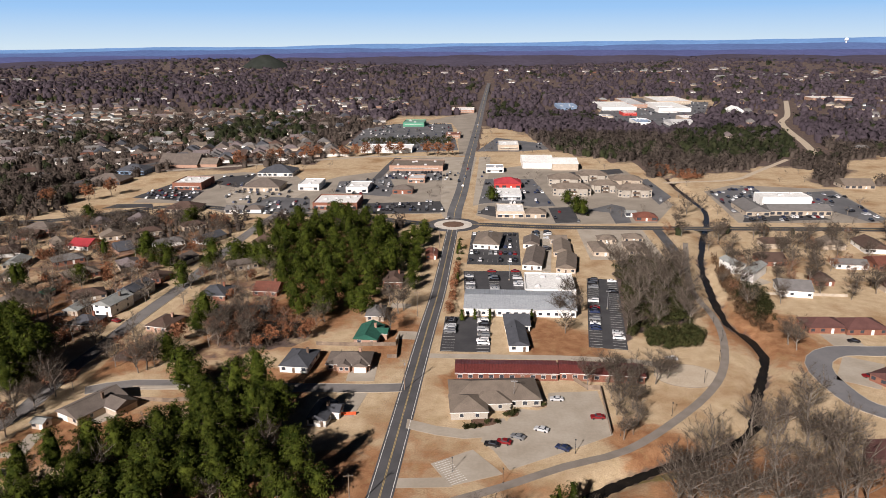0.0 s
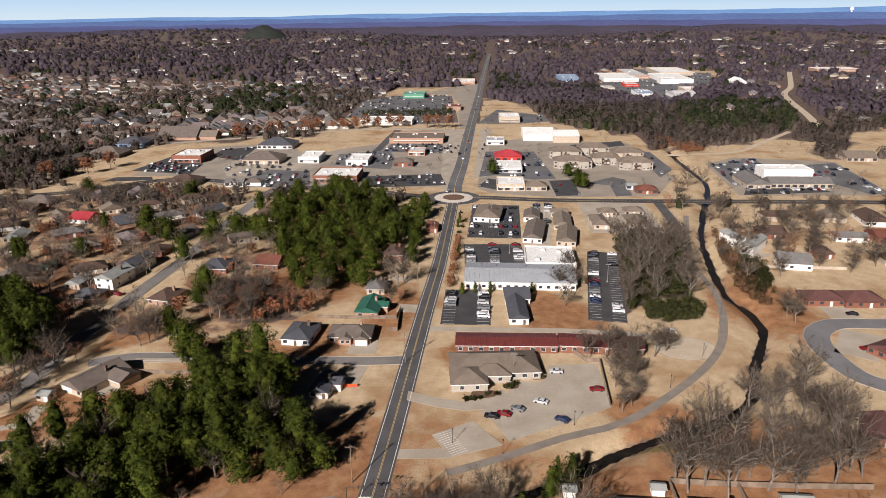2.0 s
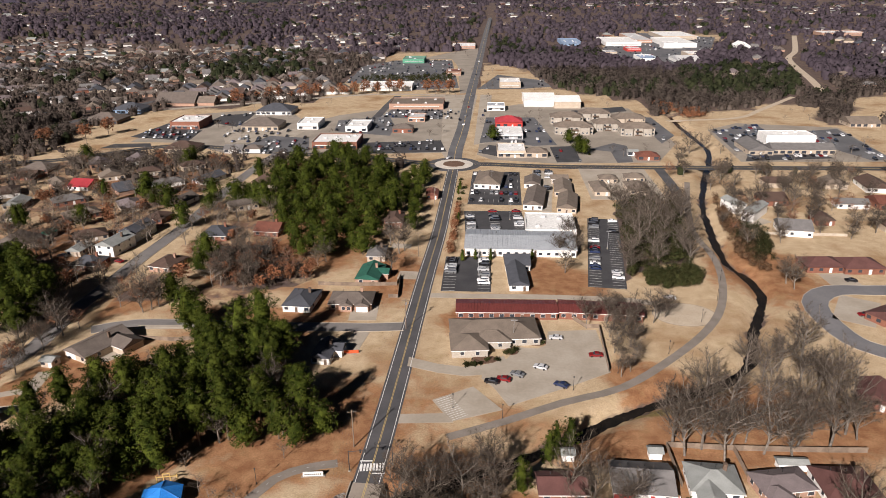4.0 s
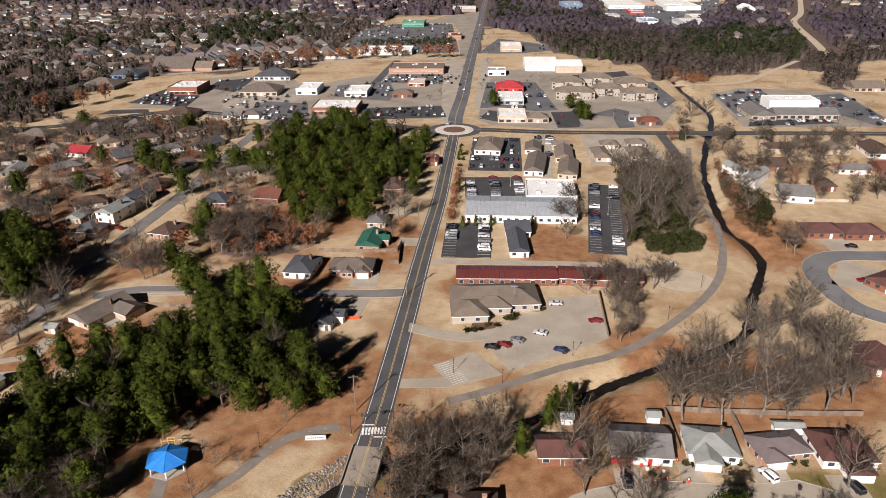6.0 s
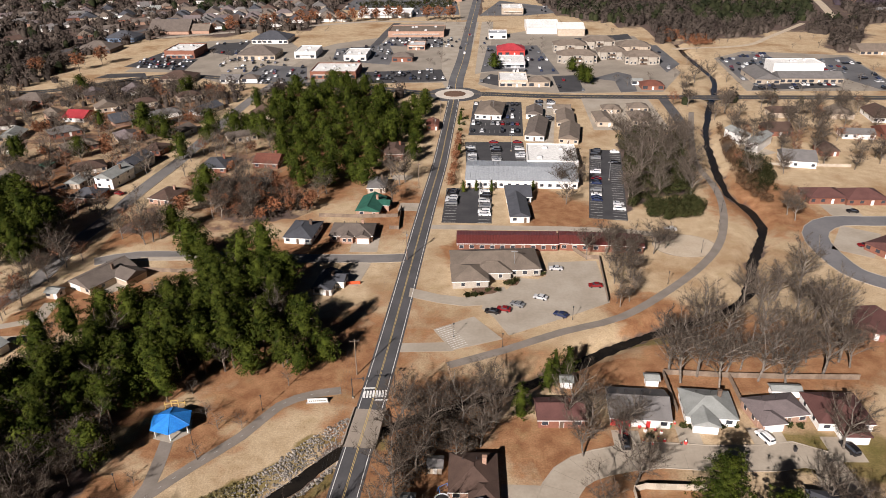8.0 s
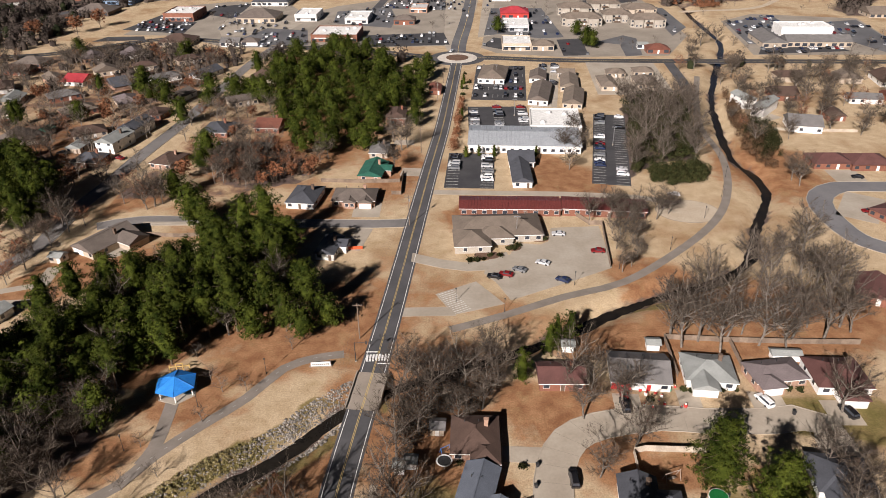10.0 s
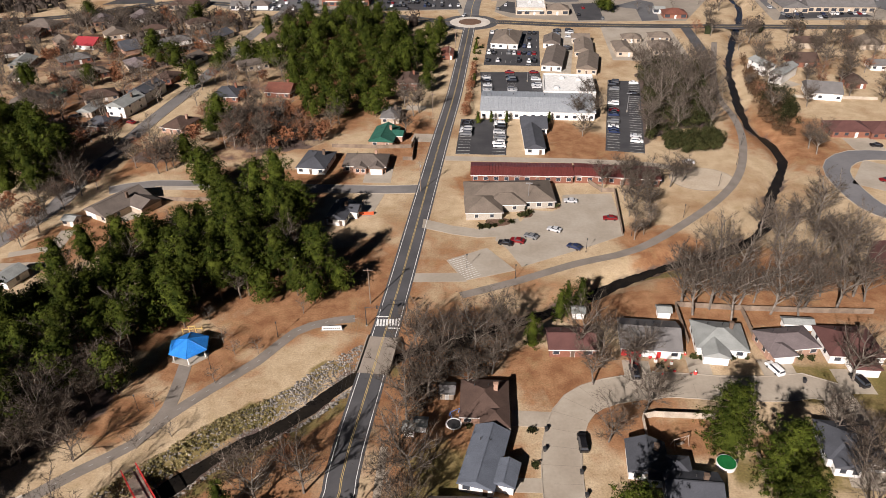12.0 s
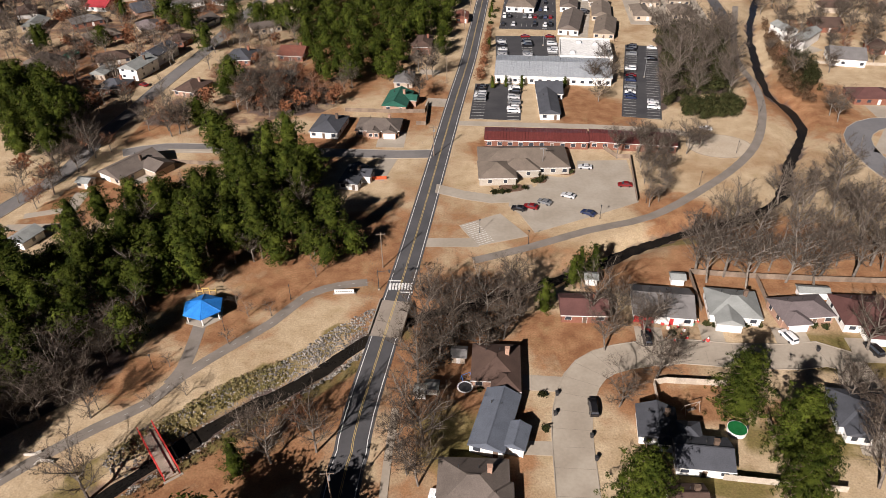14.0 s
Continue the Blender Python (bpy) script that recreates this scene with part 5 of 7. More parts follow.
def leafy_tree(seed, height, radius, n=46):
    """A small round tree that still holds its withered leaves in clumps."""
    rnd = random.Random(seed)
    wood, fine = Shape(), Shape()
    wood.tube((0, 0, -.3), (0, 0, height * .6), height * .02, height * .009, 6)
    for i in range(n):
        w = Vector((rnd.gauss(0, 1), rnd.gauss(0, 1), rnd.gauss(0, 1))).normalized()
        c = Vector((0, 0, height * .6)) + Vector((w.x * radius, w.y * radius, w.z * height * .36)) * rnd.uniform(.35, 1.05)
        if i % 4 == 0:
            wood.tube((0, 0, height * rnd.uniform(.25, .5)), c, .06, .02, 3)
        for k in range(9):
            o = c + Vector((rnd.gauss(0, 1), rnd.gauss(0, 1), rnd.gauss(0, .8))) * radius * .14
            d = Vector((rnd.gauss(0, 1), rnd.gauss(0, 1), rnd.gauss(.3, 1))).normalized()
            q = d.orthogonal().normalized()
            g = radius * rnd.uniform(.08, .15)
            fine.add([o - q * g, o + q * g, o + d.cross(q) * g * 1.6], [(0, 1, 2)])
    return wood, fine

def tree_kind(name, wood, fine, mat_wood, mat_fine, label, category="tree", crown="crown"):
    e = thing(name, pose(0, -260, 0), label, category)
    wood.make("trunk", mat_wood, e)
    fine.make(crown, mat_fine, e)
    return e

def plant(kinds, places, rnd, lo, hi, group="", skip=False, z=0.0):
    P = np.array(places, float)
    bad = taken(P, .3) if skip else np.zeros(len(P), bool)
    for (x, y), b in zip(places, bad):
        if b:
            continue
        k = rnd.choice(kinds)
        s = rnd.uniform(lo, hi)
        ob = copy_thing(k, pose(x, y, ground_z(x, y), 0, 0, rnd.uniform(0, 360)))
        ob.matrix_basis = ob.matrix_basis @ Matrix.Diagonal((s * rnd.uniform(.9, 1.1), s * rnd.uniform(.9, 1.1), s, 1))
        if group:
            tagged(ob, group=group)

def retire(kinds):
    """Take away the patterns from which the trees were copied."""
    for k in kinds:
        for o in (*k.children_recursive, k):
            bpy.data.objects.remove(o)

# cars
def car_kind(paint, label, van=False):
    e = thing("car", pose(0, -260, 0), label, "car")
    body = Shape()
    if van:
        prof = [(-2.45, .35), (-2.5, .95), (-2.4, 1.15), (-2.25, 1.8), (-.2, 1.85), (.75, 1.7), (1.35, 1.15), (2.3, 1.0), (2.45, .8), (2.45, .35)]
    else:
        prof = [(-2.2, .32), (-2.25, .75), (-2.15, .95), (-1.45, 1.02), (-.95, 1.42), (.25, 1.45), (1.0, 1.0), (2.05, .85), (2.25, .68), (2.25, .32)]
    n = len(prof)
    def half(z):
        return .9 if z < 1.05 else .9 - (z - 1.05) * .38
    v = [(half(z) * s, x, z) for s in (-1, 1) for x, z in prof]
    f = [(i, (i + 1) % n, n + (i + 1) % n, n + i) for i in range(n)] + [tuple(range(n))[::-1], tuple(range(n, 2 * n))]
    body.add(v, f)
    body.make("body", "paint_" + paint, e)
    g = Shape()
    a, b, c, d = (prof[2:6] if van else prof[3:7])
    zt = 1.78 if van else 1.4
    if van:
        for s in (-1, 1):
            g.add([(s * (half(1.2) + .012), -2.25, 1.2), (s * (half(1.2) + .012), 1.15, 1.2), (s * (half(1.68) + .012), .7, 1.68), (s * (half(1.68) + .012), -2.15, 1.68)], [(0, 1, 2, 3)])
        g.add([(-.8, 1.36, 1.2), (.8, 1.36, 1.2), (.62, .83, 1.68), (-.62, .83, 1.68)], [(0, 1, 2, 3)])
        g.add([(-.8, -2.41, 1.2), (.8, -2.41, 1.2), (.62, -2.3, 1.68), (-.62, -2.3, 1.68)], [(0, 1, 2, 3)])
    else:
        for s in (-1, 1):
            g.add([(s * (half(1.05) + .012), -1.25, 1.06), (s * (half(1.05) + .012), .82, 1.06), (s * (half(1.36) + .012), .3, 1.36), (s * (half(1.36) + .012), -.9, 1.36)], [(0, 1, 2, 3)])
        g.add([(-.8, .97, 1.06), (.8, .97, 1.06), (.68, .38, 1.41), (-.68, .38, 1.41)], [(0, 1, 2, 3)])
        g.add([(-.8, -1.44, 1.06), (.8, -1.44, 1.06), (.68, -1.05, 1.4), (-.68, -1.05, 1.4)], [(0, 1, 2, 3)])
    g.make("window", "glass", e)
    wheel = None
    for sx in (-1, 1):
        for wy in (-1.35, 1.4):
            if wheel is None:
                wheel = Shape().tube((-.11, 0, 0), (.11, 0, 0), .33, .33, 10).make("wheel", "tyre", e)
                w = wheel
            else:
                w = new("wheel", wheel.data)
                w.parent = e
            w.matrix_local = pose(sx * .82, wy, .33)
    return e
# ---- the land ----
CREEK_LINE = curve(CREEK, 4)

def smooth_step(a, b, v):
    t = np.clip((v - a) / (b - a), 0, 1)
    return t * t * (3 - 2 * t)

def land(x, y):
    """The height of the land: flat by the town, cut by the creek, rising to hills far off."""
    x, y = np.asarray(x, float), np.asarray(y, float)
    P = np.stack([x.ravel(), y.ravel()], 1)
    z = np.zeros(len(P))
    near = (P[:, 0] > -200) & (P[:, 0] < 320) & (P[:, 1] > 20) & (P[:, 1] < 700)
    d = far_from(P[near], CREEK_LINE)
    a, b = P[near, 0], P[near, 1]
    d = d + .35 * np.sin(a * .23 + 1.7 * np.sin(b * .13)) + .2 * np.sin(b * .31 + 1.3 * np.sin(a * .19))
    z[near] -= 2.75 * (1 - smooth_step(.9, 6.2, d))
    far = np.hypot(P[:, 0], P[:, 1])
    z += 30 * smooth_step(2800, 4900, far) + 14 * smooth_step(1300, 2600, far) * np.sin(P[:, 0] * .0023 + 1) * np.sin(P[:, 1] * .0031)
    return z.reshape(x.shape)

def ground_z(x, y):
    return float(land(np.array([x]), np.array([y]))[0]) - .05

def spread_axis(lo, a, b, hi, step, grow=1.13):
    mid = list(np.arange(a, b + .1, step))
    out, s, p = [], step, b
    while p < hi:
        s = min(s * grow, 140)
        p += s
        out.append(min(p, hi))
    head, s, p = [], step, a
    while p > lo:
        s = min(s * grow, 140)
        p -= s
        head.append(max(p, lo))
    return np.array(head[::-1] + mid + out)

LEAF_ZONES = [(-128, 184, 16, 22), (-112, 190, 16, 8), (-58, 360, 30, 90), (50, 104, 9, 5), (66, 100, 7, 9), (36, 106, 7, 6), (84, 163, 30, 13), (48, 152, 14, 6), (-46, 88, 18, 9), (-34, 100, 9, 9), (-58, 76, 16, 9), (-27, 108, 5, 10), (-24, 130, 8, 6), (6, 222, 6, 10), (40, 250, 8, 10), (-40, 160, 45, 22), (-20, 262, 14, 30), (52, 255, 12, 16), (60, 180, 12, 12), (30, 118, 16, 14), (78, 150, 40, 9), (-75, 290, 22, 18),
              (-58, 205, 14, 14), (-110, 190, 24, 14), (-130, 240, 20, 12), (-85, 262, 22, 10), (-180, 300, 40, 30), (45, 150, 20, 8), (0, 130, 14, 24), (-8, 115, 12, 40), (-70, 225, 30, 12), (130, 262, 20, 30),
              (-170, 400, 50, 30), (6, 96, 8, 12), (72, 160, 16, 8), (95, 160, 18, 8), (112, 160, 14, 8), (58, 141, 8, 8), (17, 126, 8, 8), (28, 126, 6, 6), (-48, 238, 10, 10), (42, 268, 8, 16), (-68, 213, 14, 10), (-82, 270, 16, 14), (-64, 126, 14, 8), (-46, 142, 16, 7), (-78, 109, 10, 9), (-52, 136, 12, 6)]
TURF_ZONES = [(58, 95, 4, 4), (50, 84, 9, 3), (84, 122, 9, 4), (58, 166, 7, 2.5), (86, 118, 14, 5), (72, 98, 12, 10), (96, 118, 10, 6), (-3, 92, 8, 8)]
gx, gy = spread_axis(-4200, -130, 215, 4200, 2.5), spread_axis(-600, 60, 430, 4930, 2.5)
GX, GY = np.meshgrid(gx, gy)
GZ = land(GX, GY)
nx, ny = len(gx), len(gy)
idx = np.arange(nx * ny).reshape(ny, nx)
quads = np.stack([idx[:-1, :-1], idx[:-1, 1:], idx[1:, 1:], idx[1:, :-1]], -1).reshape(-1, 4)
ground = raw("ground", np.stack([GX, GY, GZ], -1).reshape(-1, 3).tolist(), quads.tolist(), "ground", smooth=True)
tagged(ground, "dry tan winter grass with red-brown leaf litter", "ground", kind="structure")

def zone(spots):
    v = np.zeros(GX.shape)
    for x, y, rx, ry in spots:
        v = np.maximum(v, 1.15 - .6 * np.hypot((GX - x) / rx, (GY - y) / ry))
    return np.clip(v, 0, 1)

leaf = zone(LEAF_ZONES)
leaf = np.maximum(leaf, .5 * inside(np.stack([GX.ravel(), GY.ravel()], 1), OLD_WEST).reshape(GX.shape))
leaf = np.maximum(leaf, .95 * inside(np.stack([GX.ravel(), GY.ravel()], 1), PINE_PARK).reshape(GX.shape))
wood_floor = smooth_step(430, 700, np.hypot(GX, GY)) * .85
flat_places = np.stack([GX.ravel(), GY.ravel()], 1)
for outline in (TOWN_WEST, TOWN_EAST, MALL_GROUND, FIELD_EAST):
    wood_floor[inside(flat_places, outline).reshape(GX.shape)] = 0
for outline, most in ((SUBURB_WEST, .9), (OLD_WEST, .42), (TALL_WOOD, .8), (MID_WEST, .6), (BARE_STAND, .8), (SCRUB_EAST, .5)):
    wood_floor[inside(flat_places, outline).reshape(GX.shape)] = most
street_side = far_from(flat_places, CURVED_STREET).reshape(GX.shape) < 10
leaf[street_side], wood_floor[street_side] = 0, 0
creek_d = far_from(flat_places, CREEK_LINE).reshape(GX.shape)
wood_floor = np.maximum(wood_floor, np.where(creek_d < 2.6, .6, 0))
for key, val in (("leaf", leaf), ("turf", np.maximum(zone(TURF_ZONES), np.where((creek_d > 2.4) & (creek_d < 8) & (GY < 130) & (GX < -14), .62, 0))), ("wood", wood_floor)):
    a = ground.data.attributes.new(key, "FLOAT", "POINT")
    a.data.foreach_set("value", val.ravel().astype(np.float32))

water = ribbon("water", CREEK_LINE, 4.2, -4.2, -3.0, -2.46, "water")
tagged(water, "dark still water of a narrow creek", "creek", kind="structure")
STRIPS.append((CREEK, 3.5))
OPEN_GROUND.extend([TOWN_WEST, TOWN_EAST, MALL_GROUND, FIELD_EAST])

# hills on the horizon
def ridge(name, dist, height, rough, mat, label, seed, step):
    n = 200
    v, f = [], []
    for i in range(n + 1):
        a = radians(-46 + 92 * i / n)
        h = height + .0088 * math.sin(a) * dist * (dist / 4850) ** 5 + rough * noise.fractal(Vector((i * step, seed, 0)), 1, 2, 5)
        for k, z in ((.86, -12), (.91, h * .5), (.95, h * .8), (.98, h * .95), (1, h)):
            v.append((math.sin(a) * dist * k, math.cos(a) * dist * k, z))
        if i:
            for j in range(4):
                f.append((5 * i - 5 + j, 5 * i + j, 5 * i + j + 1, 5 * i - 4 + j))
    tagged(raw(name, v, f, mat, smooth=True), label, "hills", kind="structure")

# ---- roads ----
main_road, main_line = road("main_road", [(-36, -300), (-30, -150), (-25, 0), (-23.2, 40)] + MAIN_ROAD, 3.6, "old_asphalt", "grey two-lane asphalt road with yellow centre lines", z=.06)
far_road, far_line = road("main_road_far", MAIN_FAR, 5.0, "grey_lot", "grey asphalt road that runs straight to the horizon", z=.06, clear=7)
cross_road, cross_line = road("cross_road", CROSS_ROAD, 4.6, "asphalt", "dark asphalt cross street", z=.055, clear=3)
for d in (.15, -.15):
    ribbon("yellow_line", main_line, d + .065, d - .065, .03, .075, "yellow_line", main_road, "yellow centre line")
for d in (2.95, -2.95):
    ribbon("edge_line", main_line, d + .07, d - .07, .03, .075, "white_line", main_road, "worn white edge line")
for line, parent in ((far_line, far_road), (cross_line, cross_road)):
    ribbon("yellow_line", line, .15, -.15, .03, .08, "yellow_line", parent, "yellow centre line")
road("curved_street", CURVED_STREET, 3.3, "street_asphalt", "grey asphalt residential street", .15)
road("side_street", SIDE_STREET_A, 3.0, "street_asphalt", "grey asphalt side street between the gardens", .15, z=.05)
road("cul_de_sac_street", CUL_STREET, 4.0, "cul_paving", "pale concrete residential street with low kerbs", .2, z=.05)
road("east_street", EAST_STREET, 4.4, "pale_asphalt", "grey asphalt street looping past the duplexes", .2, z=.05)
road("trail", TRAIL, 1.5, "trail_paving", "grey paved trail beside the creek", z=.05, category="path")
road("park_trail", PARK_TRAIL, 1.5, "trail_paving", "grey paved trail across the park", z=.05, category="path")
road("park_spur", PARK_SPUR, 1.6, "trail_paving", "short paved spur to the pavilion", z=.045, category="path")
road("lane", LANE, 2.0, "concrete", "pale concrete service lane", z=.045)
road("north_drive", NORTH_DRIVE, 3.0, "old_asphalt", "grey asphalt drive to the trail", z=.045)

# the concrete deck by which the road crosses the creek
(cwx0, cwy0), (cwx1, cwy1) = CROSSWALK
deck_line = [p for p in main_line if 119 < p[1] < 138]
deck = ribbon("road_bridge", deck_line, 3.9, -3.9, -.7, .085, "bridge_paving")
tagged(deck, "pale concrete road bridge over the creek", "bridge", kind="structure")
for d in (.17, -.17):
    ribbon("yellow_line", deck_line, d + .08, d - .08, .05, .1, "yellow_line", deck, "yellow centre line")
for sgn in (1, -1):
    ribbon("parapet", deck_line, sgn * 3.9 + .15, sgn * 3.9 - .15, -.7, .55, "bridge_paving", deck, "low concrete parapet")
for i in range(8):
    t = (i + .5) / 8
    bar = Shape().box(-.26, -1.4, .06, .26, 1.4, .083).make("crossing_bar", "white_line", main_road, "white zebra bar")
    bar.location = (cwx0 + .6 + (cwx1 - cwx0 - 1.2) * t, cwy0 + (cwy1 - cwy0) * t, 0)
for dx, dy in ((-1.75, 2.4), (1.75, -2.4)):
    bar = Shape().box(-1.6, -.22, .06, 1.6, .22, .083).make("stop_line", "white_line", main_road, "white stop line")
    bar.location = ((cwx0 + cwx1) / 2 + dx, (cwy0 + cwy1) / 2 + dy, 0)

RX, RY = MAIN_FAR[1][0] - 2.2, CROSS_ROAD[7][1]
def ring(r, n=40):
    return [(math.cos(i * math.tau / n) * r, math.sin(i * math.tau / n) * r) for i in range(n)]
circle = Shape().prism(ring(17.5), -.3, .07).make("roundabout", "old_asphalt")
circle.location = (RX, RY, 0)
tagged(circle, "small asphalt roundabout with a planted island", "roundabout", kind="structure")
Shape().prism(ring(12.5), 0, .2).make("apron", "pale_concrete", circle, "pale concrete apron")
Shape().prism(ring(7), .1, .45).make("island_bed", "mulch", circle, "round mulch bed")
STRIPS.append(([(RX, RY - 1), (RX, RY + 1)], 22))

# ---- paved lots ----
def stripes(ob, row, rows):
    """White bay lines along the rows of a lot; with rows below nought the rows run front to back."""
    w, d = row[3], row[4]
    if rows < 0:
        s = Shape()
        for r in range(-rows):
            x = -w / 2 + 3 + r * (w - 6) / max(1, -rows - 1)
            for i in range(int(d / 2.7)):
                y = -d / 2 + .5 + i * 2.7
                s.box(x - 2.4, y - .06, .03, x + 2.4, y + .06, .09)
        tagged(s.make("bay_lines", "faded_line", ob, "white parking bay lines"), kind="stuff")
        return
    s = Shape()
    for r in range(rows):
        y = -d / 2 + (r + .5) * d / rows
        for i in range(int(w / 2.7) + 1):
            x = -w / 2 + .4 + i * 2.7
            if x < w / 2 - .2:
                s.box(x - .06, y - 2.4, .03, x + .06, y + 2.4, .09)
    if s.f:
        tagged(s.make("bay_lines", "faded_line", ob, "white parking bay lines"), kind="stuff")

for row in LOTS:
    ob = slab("parking_lot", row, .045 if row[6] == "concrete" else .04, row[6], "dark asphalt parking lot with white lines" if row[6] == "asphalt" else "pale worn concrete parking lot")
    stripes(ob, row, row[7])
TOWN_LOTS = ((LOT_STORE, "grey_lot", 170, "large grey store parking lot full of cars"), (LOT_BRICK_WEST, "grey_lot", 18, "grey lot beside the brick store"), (LOT_BRICK_EAST, "asphalt", 30, "dark asphalt lot beside the brick store"),
             (LOT_SMALL, "grey_lot", 24, "grey lot behind the small shops"), (LOT_STRIP, "grey_lot", 44, "grey lot before the shop row"), (LOT_TAN, "concrete", 26, "pale concrete lot round the hipped shop"),
             (LOT_OFFICE_WEST, "asphalt", 32, "dark asphalt lot by the brick offices"), (LOT_STORE_SIDE, "asphalt", 6, "dark asphalt side lot"), (LOT_PAIR_A, "asphalt", 0, "empty dark asphalt lot"), (LOT_PAIR_B, "asphalt", 0, "empty dark asphalt lot"),
             (LOT_CORNER, "asphalt", 2, "dark asphalt corner lot"), (LOT_EAST, "asphalt", 3, "dark asphalt lot by the cross street"), (LOT_RED, "grey_lot", 26, "grey lot round the red-roofed restaurant"), (LOT_REAR, "asphalt", 0, "dark asphalt rear lot"),
             (LOT_APARTMENT, "grey_lot", 6, "grey lot beside the apartments"), (LOT_LOOP, "grey_lot", 0, "grey asphalt entrance loop"), (LOT_CLINIC_WEST, "grey_lot", 34, "grey lot beside the clinic"), (LOT_CLINIC_FRONT, "asphalt", 16, "dark asphalt lot before the clinic"),
             (LOT_CLINIC_EAST, "grey_lot", 24, "grey lot and drive of the clinic"), (LOT_MALL, "grey_lot", 120, "far grey mall parking lot"), (LOT_ROADSIDE, "concrete", 6, "pale concrete forecourts along the road"),
             (LOT_ROADSIDE_EAST, "concrete", 2, "pale concrete forecourts along the road"), (LOT_TWO_STOREY, "grey_lot", 8, "grey lot by the two-storey building"))
for outline in (PAVED_WEST, PAVED_EAST, PAVED_CLINIC, PAVED_NORTH):
    pad("forecourt", outline, .02, "lot_paving", "pale worn paving between the shops", "paving")
for outline, mat, cars, label in TOWN_LOTS:
    LAYER[0] += 1
    pad("parking_lot", outline, .03 + .005 * (LAYER[0] % 11), mat, label)
road("north_street", NORTH_STREET, 4.0, "concrete", "pale concrete street past the houses", z=.05)
road("service_street", SERVICE_STREET, 3.5, "old_asphalt", "grey asphalt service street", z=.05)
road("west_street", WEST_STREET, 4.0, "old_asphalt", "grey asphalt street to the suburb", z=.05)
road("dirt_road", DIRT_ROAD, 4.2, "sand_court", "pale dirt road cut through the far woods", z=.04, clear=8)
road("dirt_track", TRACK, 2.5, "sand_court", "pale dirt track along the woods", z=.04)
for row in DRIVES_NEAR + DRIVES_FAR:
    slab("driveway", row, .042, row[6], "pale concrete driveway" if row[6] != "old_asphalt" else "grey asphalt driveway", "driveway")
for outline, mat, label in ((OFFICE_LOT, "concrete", "large pale worn concrete parking lot"), (STRIPED_LOT, "concrete", "small pale concrete lot with faded bays"), (OFFICE_DRIVE, "concrete", "pale concrete driveway to the offices")):
    LAYER[0] += 1
    pad("parking_lot", outline, .04 + .004 * (LAYER[0] % 9), mat, label)
sx, sy = STRIPED_LOT[1]
bays = Shape()
(ax, ay), (bx, by) = STRIPED_LOT[0], STRIPED_LOT[4]
for i in range(12):
    t = (i + .5) / 12
    px0, py0 = ax + (bx - ax) * t + .6, ay + (by - ay) * t
    ux, uy = (sx - ax), (sy - ay)
    ln = math.hypot(ux, uy)
    ux, uy = ux / ln * 5, uy / ln * 5
    bays.add([(px0, py0, .09), (px0 + ux, py0 + uy, .09), (px0 + ux, py0 + uy + .14, .09), (px0, py0 + .14, .09)], [(0, 1, 2, 3)])
tagged(bays.make("bay_lines", "white_line"), "white parking bay lines", "road marking", kind="stuff")
court = Shape().prism([(p[0] * 1.25, p[1]) for p in ring(9, 36)], -.3, .04).make("oval_pad", "sand_court")
court.location = (*COURT[0], 0)
tagged(court, "pale oval concrete turning pad by the trail", "pad", kind="structure")
Shape().prism([(p[0] * 1.25, p[1]) for p in ring(9.2, 36)], -.3, .02).make("rim", "trail_paving", court)
FOOT.append((*COURT[0], 0, 12, 9))

# ---- houses and other buildings ----
NEAR_WINGS = {1: [(-1.8, -5.6, 6.6, 6.0, "G", "white")], 2: [(-3.4, -3.2, 6.4, 6.4, "h", "white")], 3: [(.5, -6.6, 6.6, 7.5, "G", "white")], 5: [(2.2, -5.2, 6.6, 7.0, "h", "")],
              6: [(5.0, -3.0, 5.0, 6.5, "g", "")], 7: [(4.0, -3.0, 7, 7, "h", "")], 9: [(-2.0, 5.2, 5.5, 5.0, "h", "")], 8: [(2.2, -3, 5, 5.5, "h", "")], 11: [(-2, -4.6, 6, 6, "G", "")]}
for i, row in enumerate(NEAR_HOUSES):
    house(row, group="houses on the cul-de-sac", wings=NEAR_WINGS.get(i, ()), garage_x=-4.6 if i == 0 else None, chimney=i not in (0, 2, 6))
WEST_WINGS = {0: [(7.5, 4.5, 8.0, 8.5, "g", "")], 8: [(5.2, 1.5, 5, 6, "g", "")], 10: [(-1.2, -4.5, 5.0, 5.5, "G", ""), (4.6, -4.5, 5.6, 5.5, "G", "white")], 12: [(3.5, 2, 5, 6, "g", "")], 13: [(-3, -4, 5, 5, "G", "")]}
for i, row in enumerate(WEST_HOUSES):
    house(row, group="houses west of the road", wings=WEST_WINGS.get(i, ()))
for row in WEST_HOUSES_FAR:
    house(row, group="houses west of the road", detail=1, word="small")
for i, row in enumerate(EAST_BUILDINGS):
    house(row, "", "office", name="office_building", chimney=False, wings=[(-9.2, -8.5, 12.4, 12.5, "h", ""), (-1.5, -5.0, 13.0, 9.5, "h", "")] if i == 0 else (), word="low")
for row in EAST_COTTAGES:
    house(row, group="houses east of the creek", detail=1)
for row in NORTH_BUILDINGS + NORTH_WEST_BUILDINGS + NORTH_EAST_BUILDINGS + FAR_MALL:
    house(row, "", "shop", name="shop", chimney=False, detail=1 if row[1] < 640 else 0, word="low")
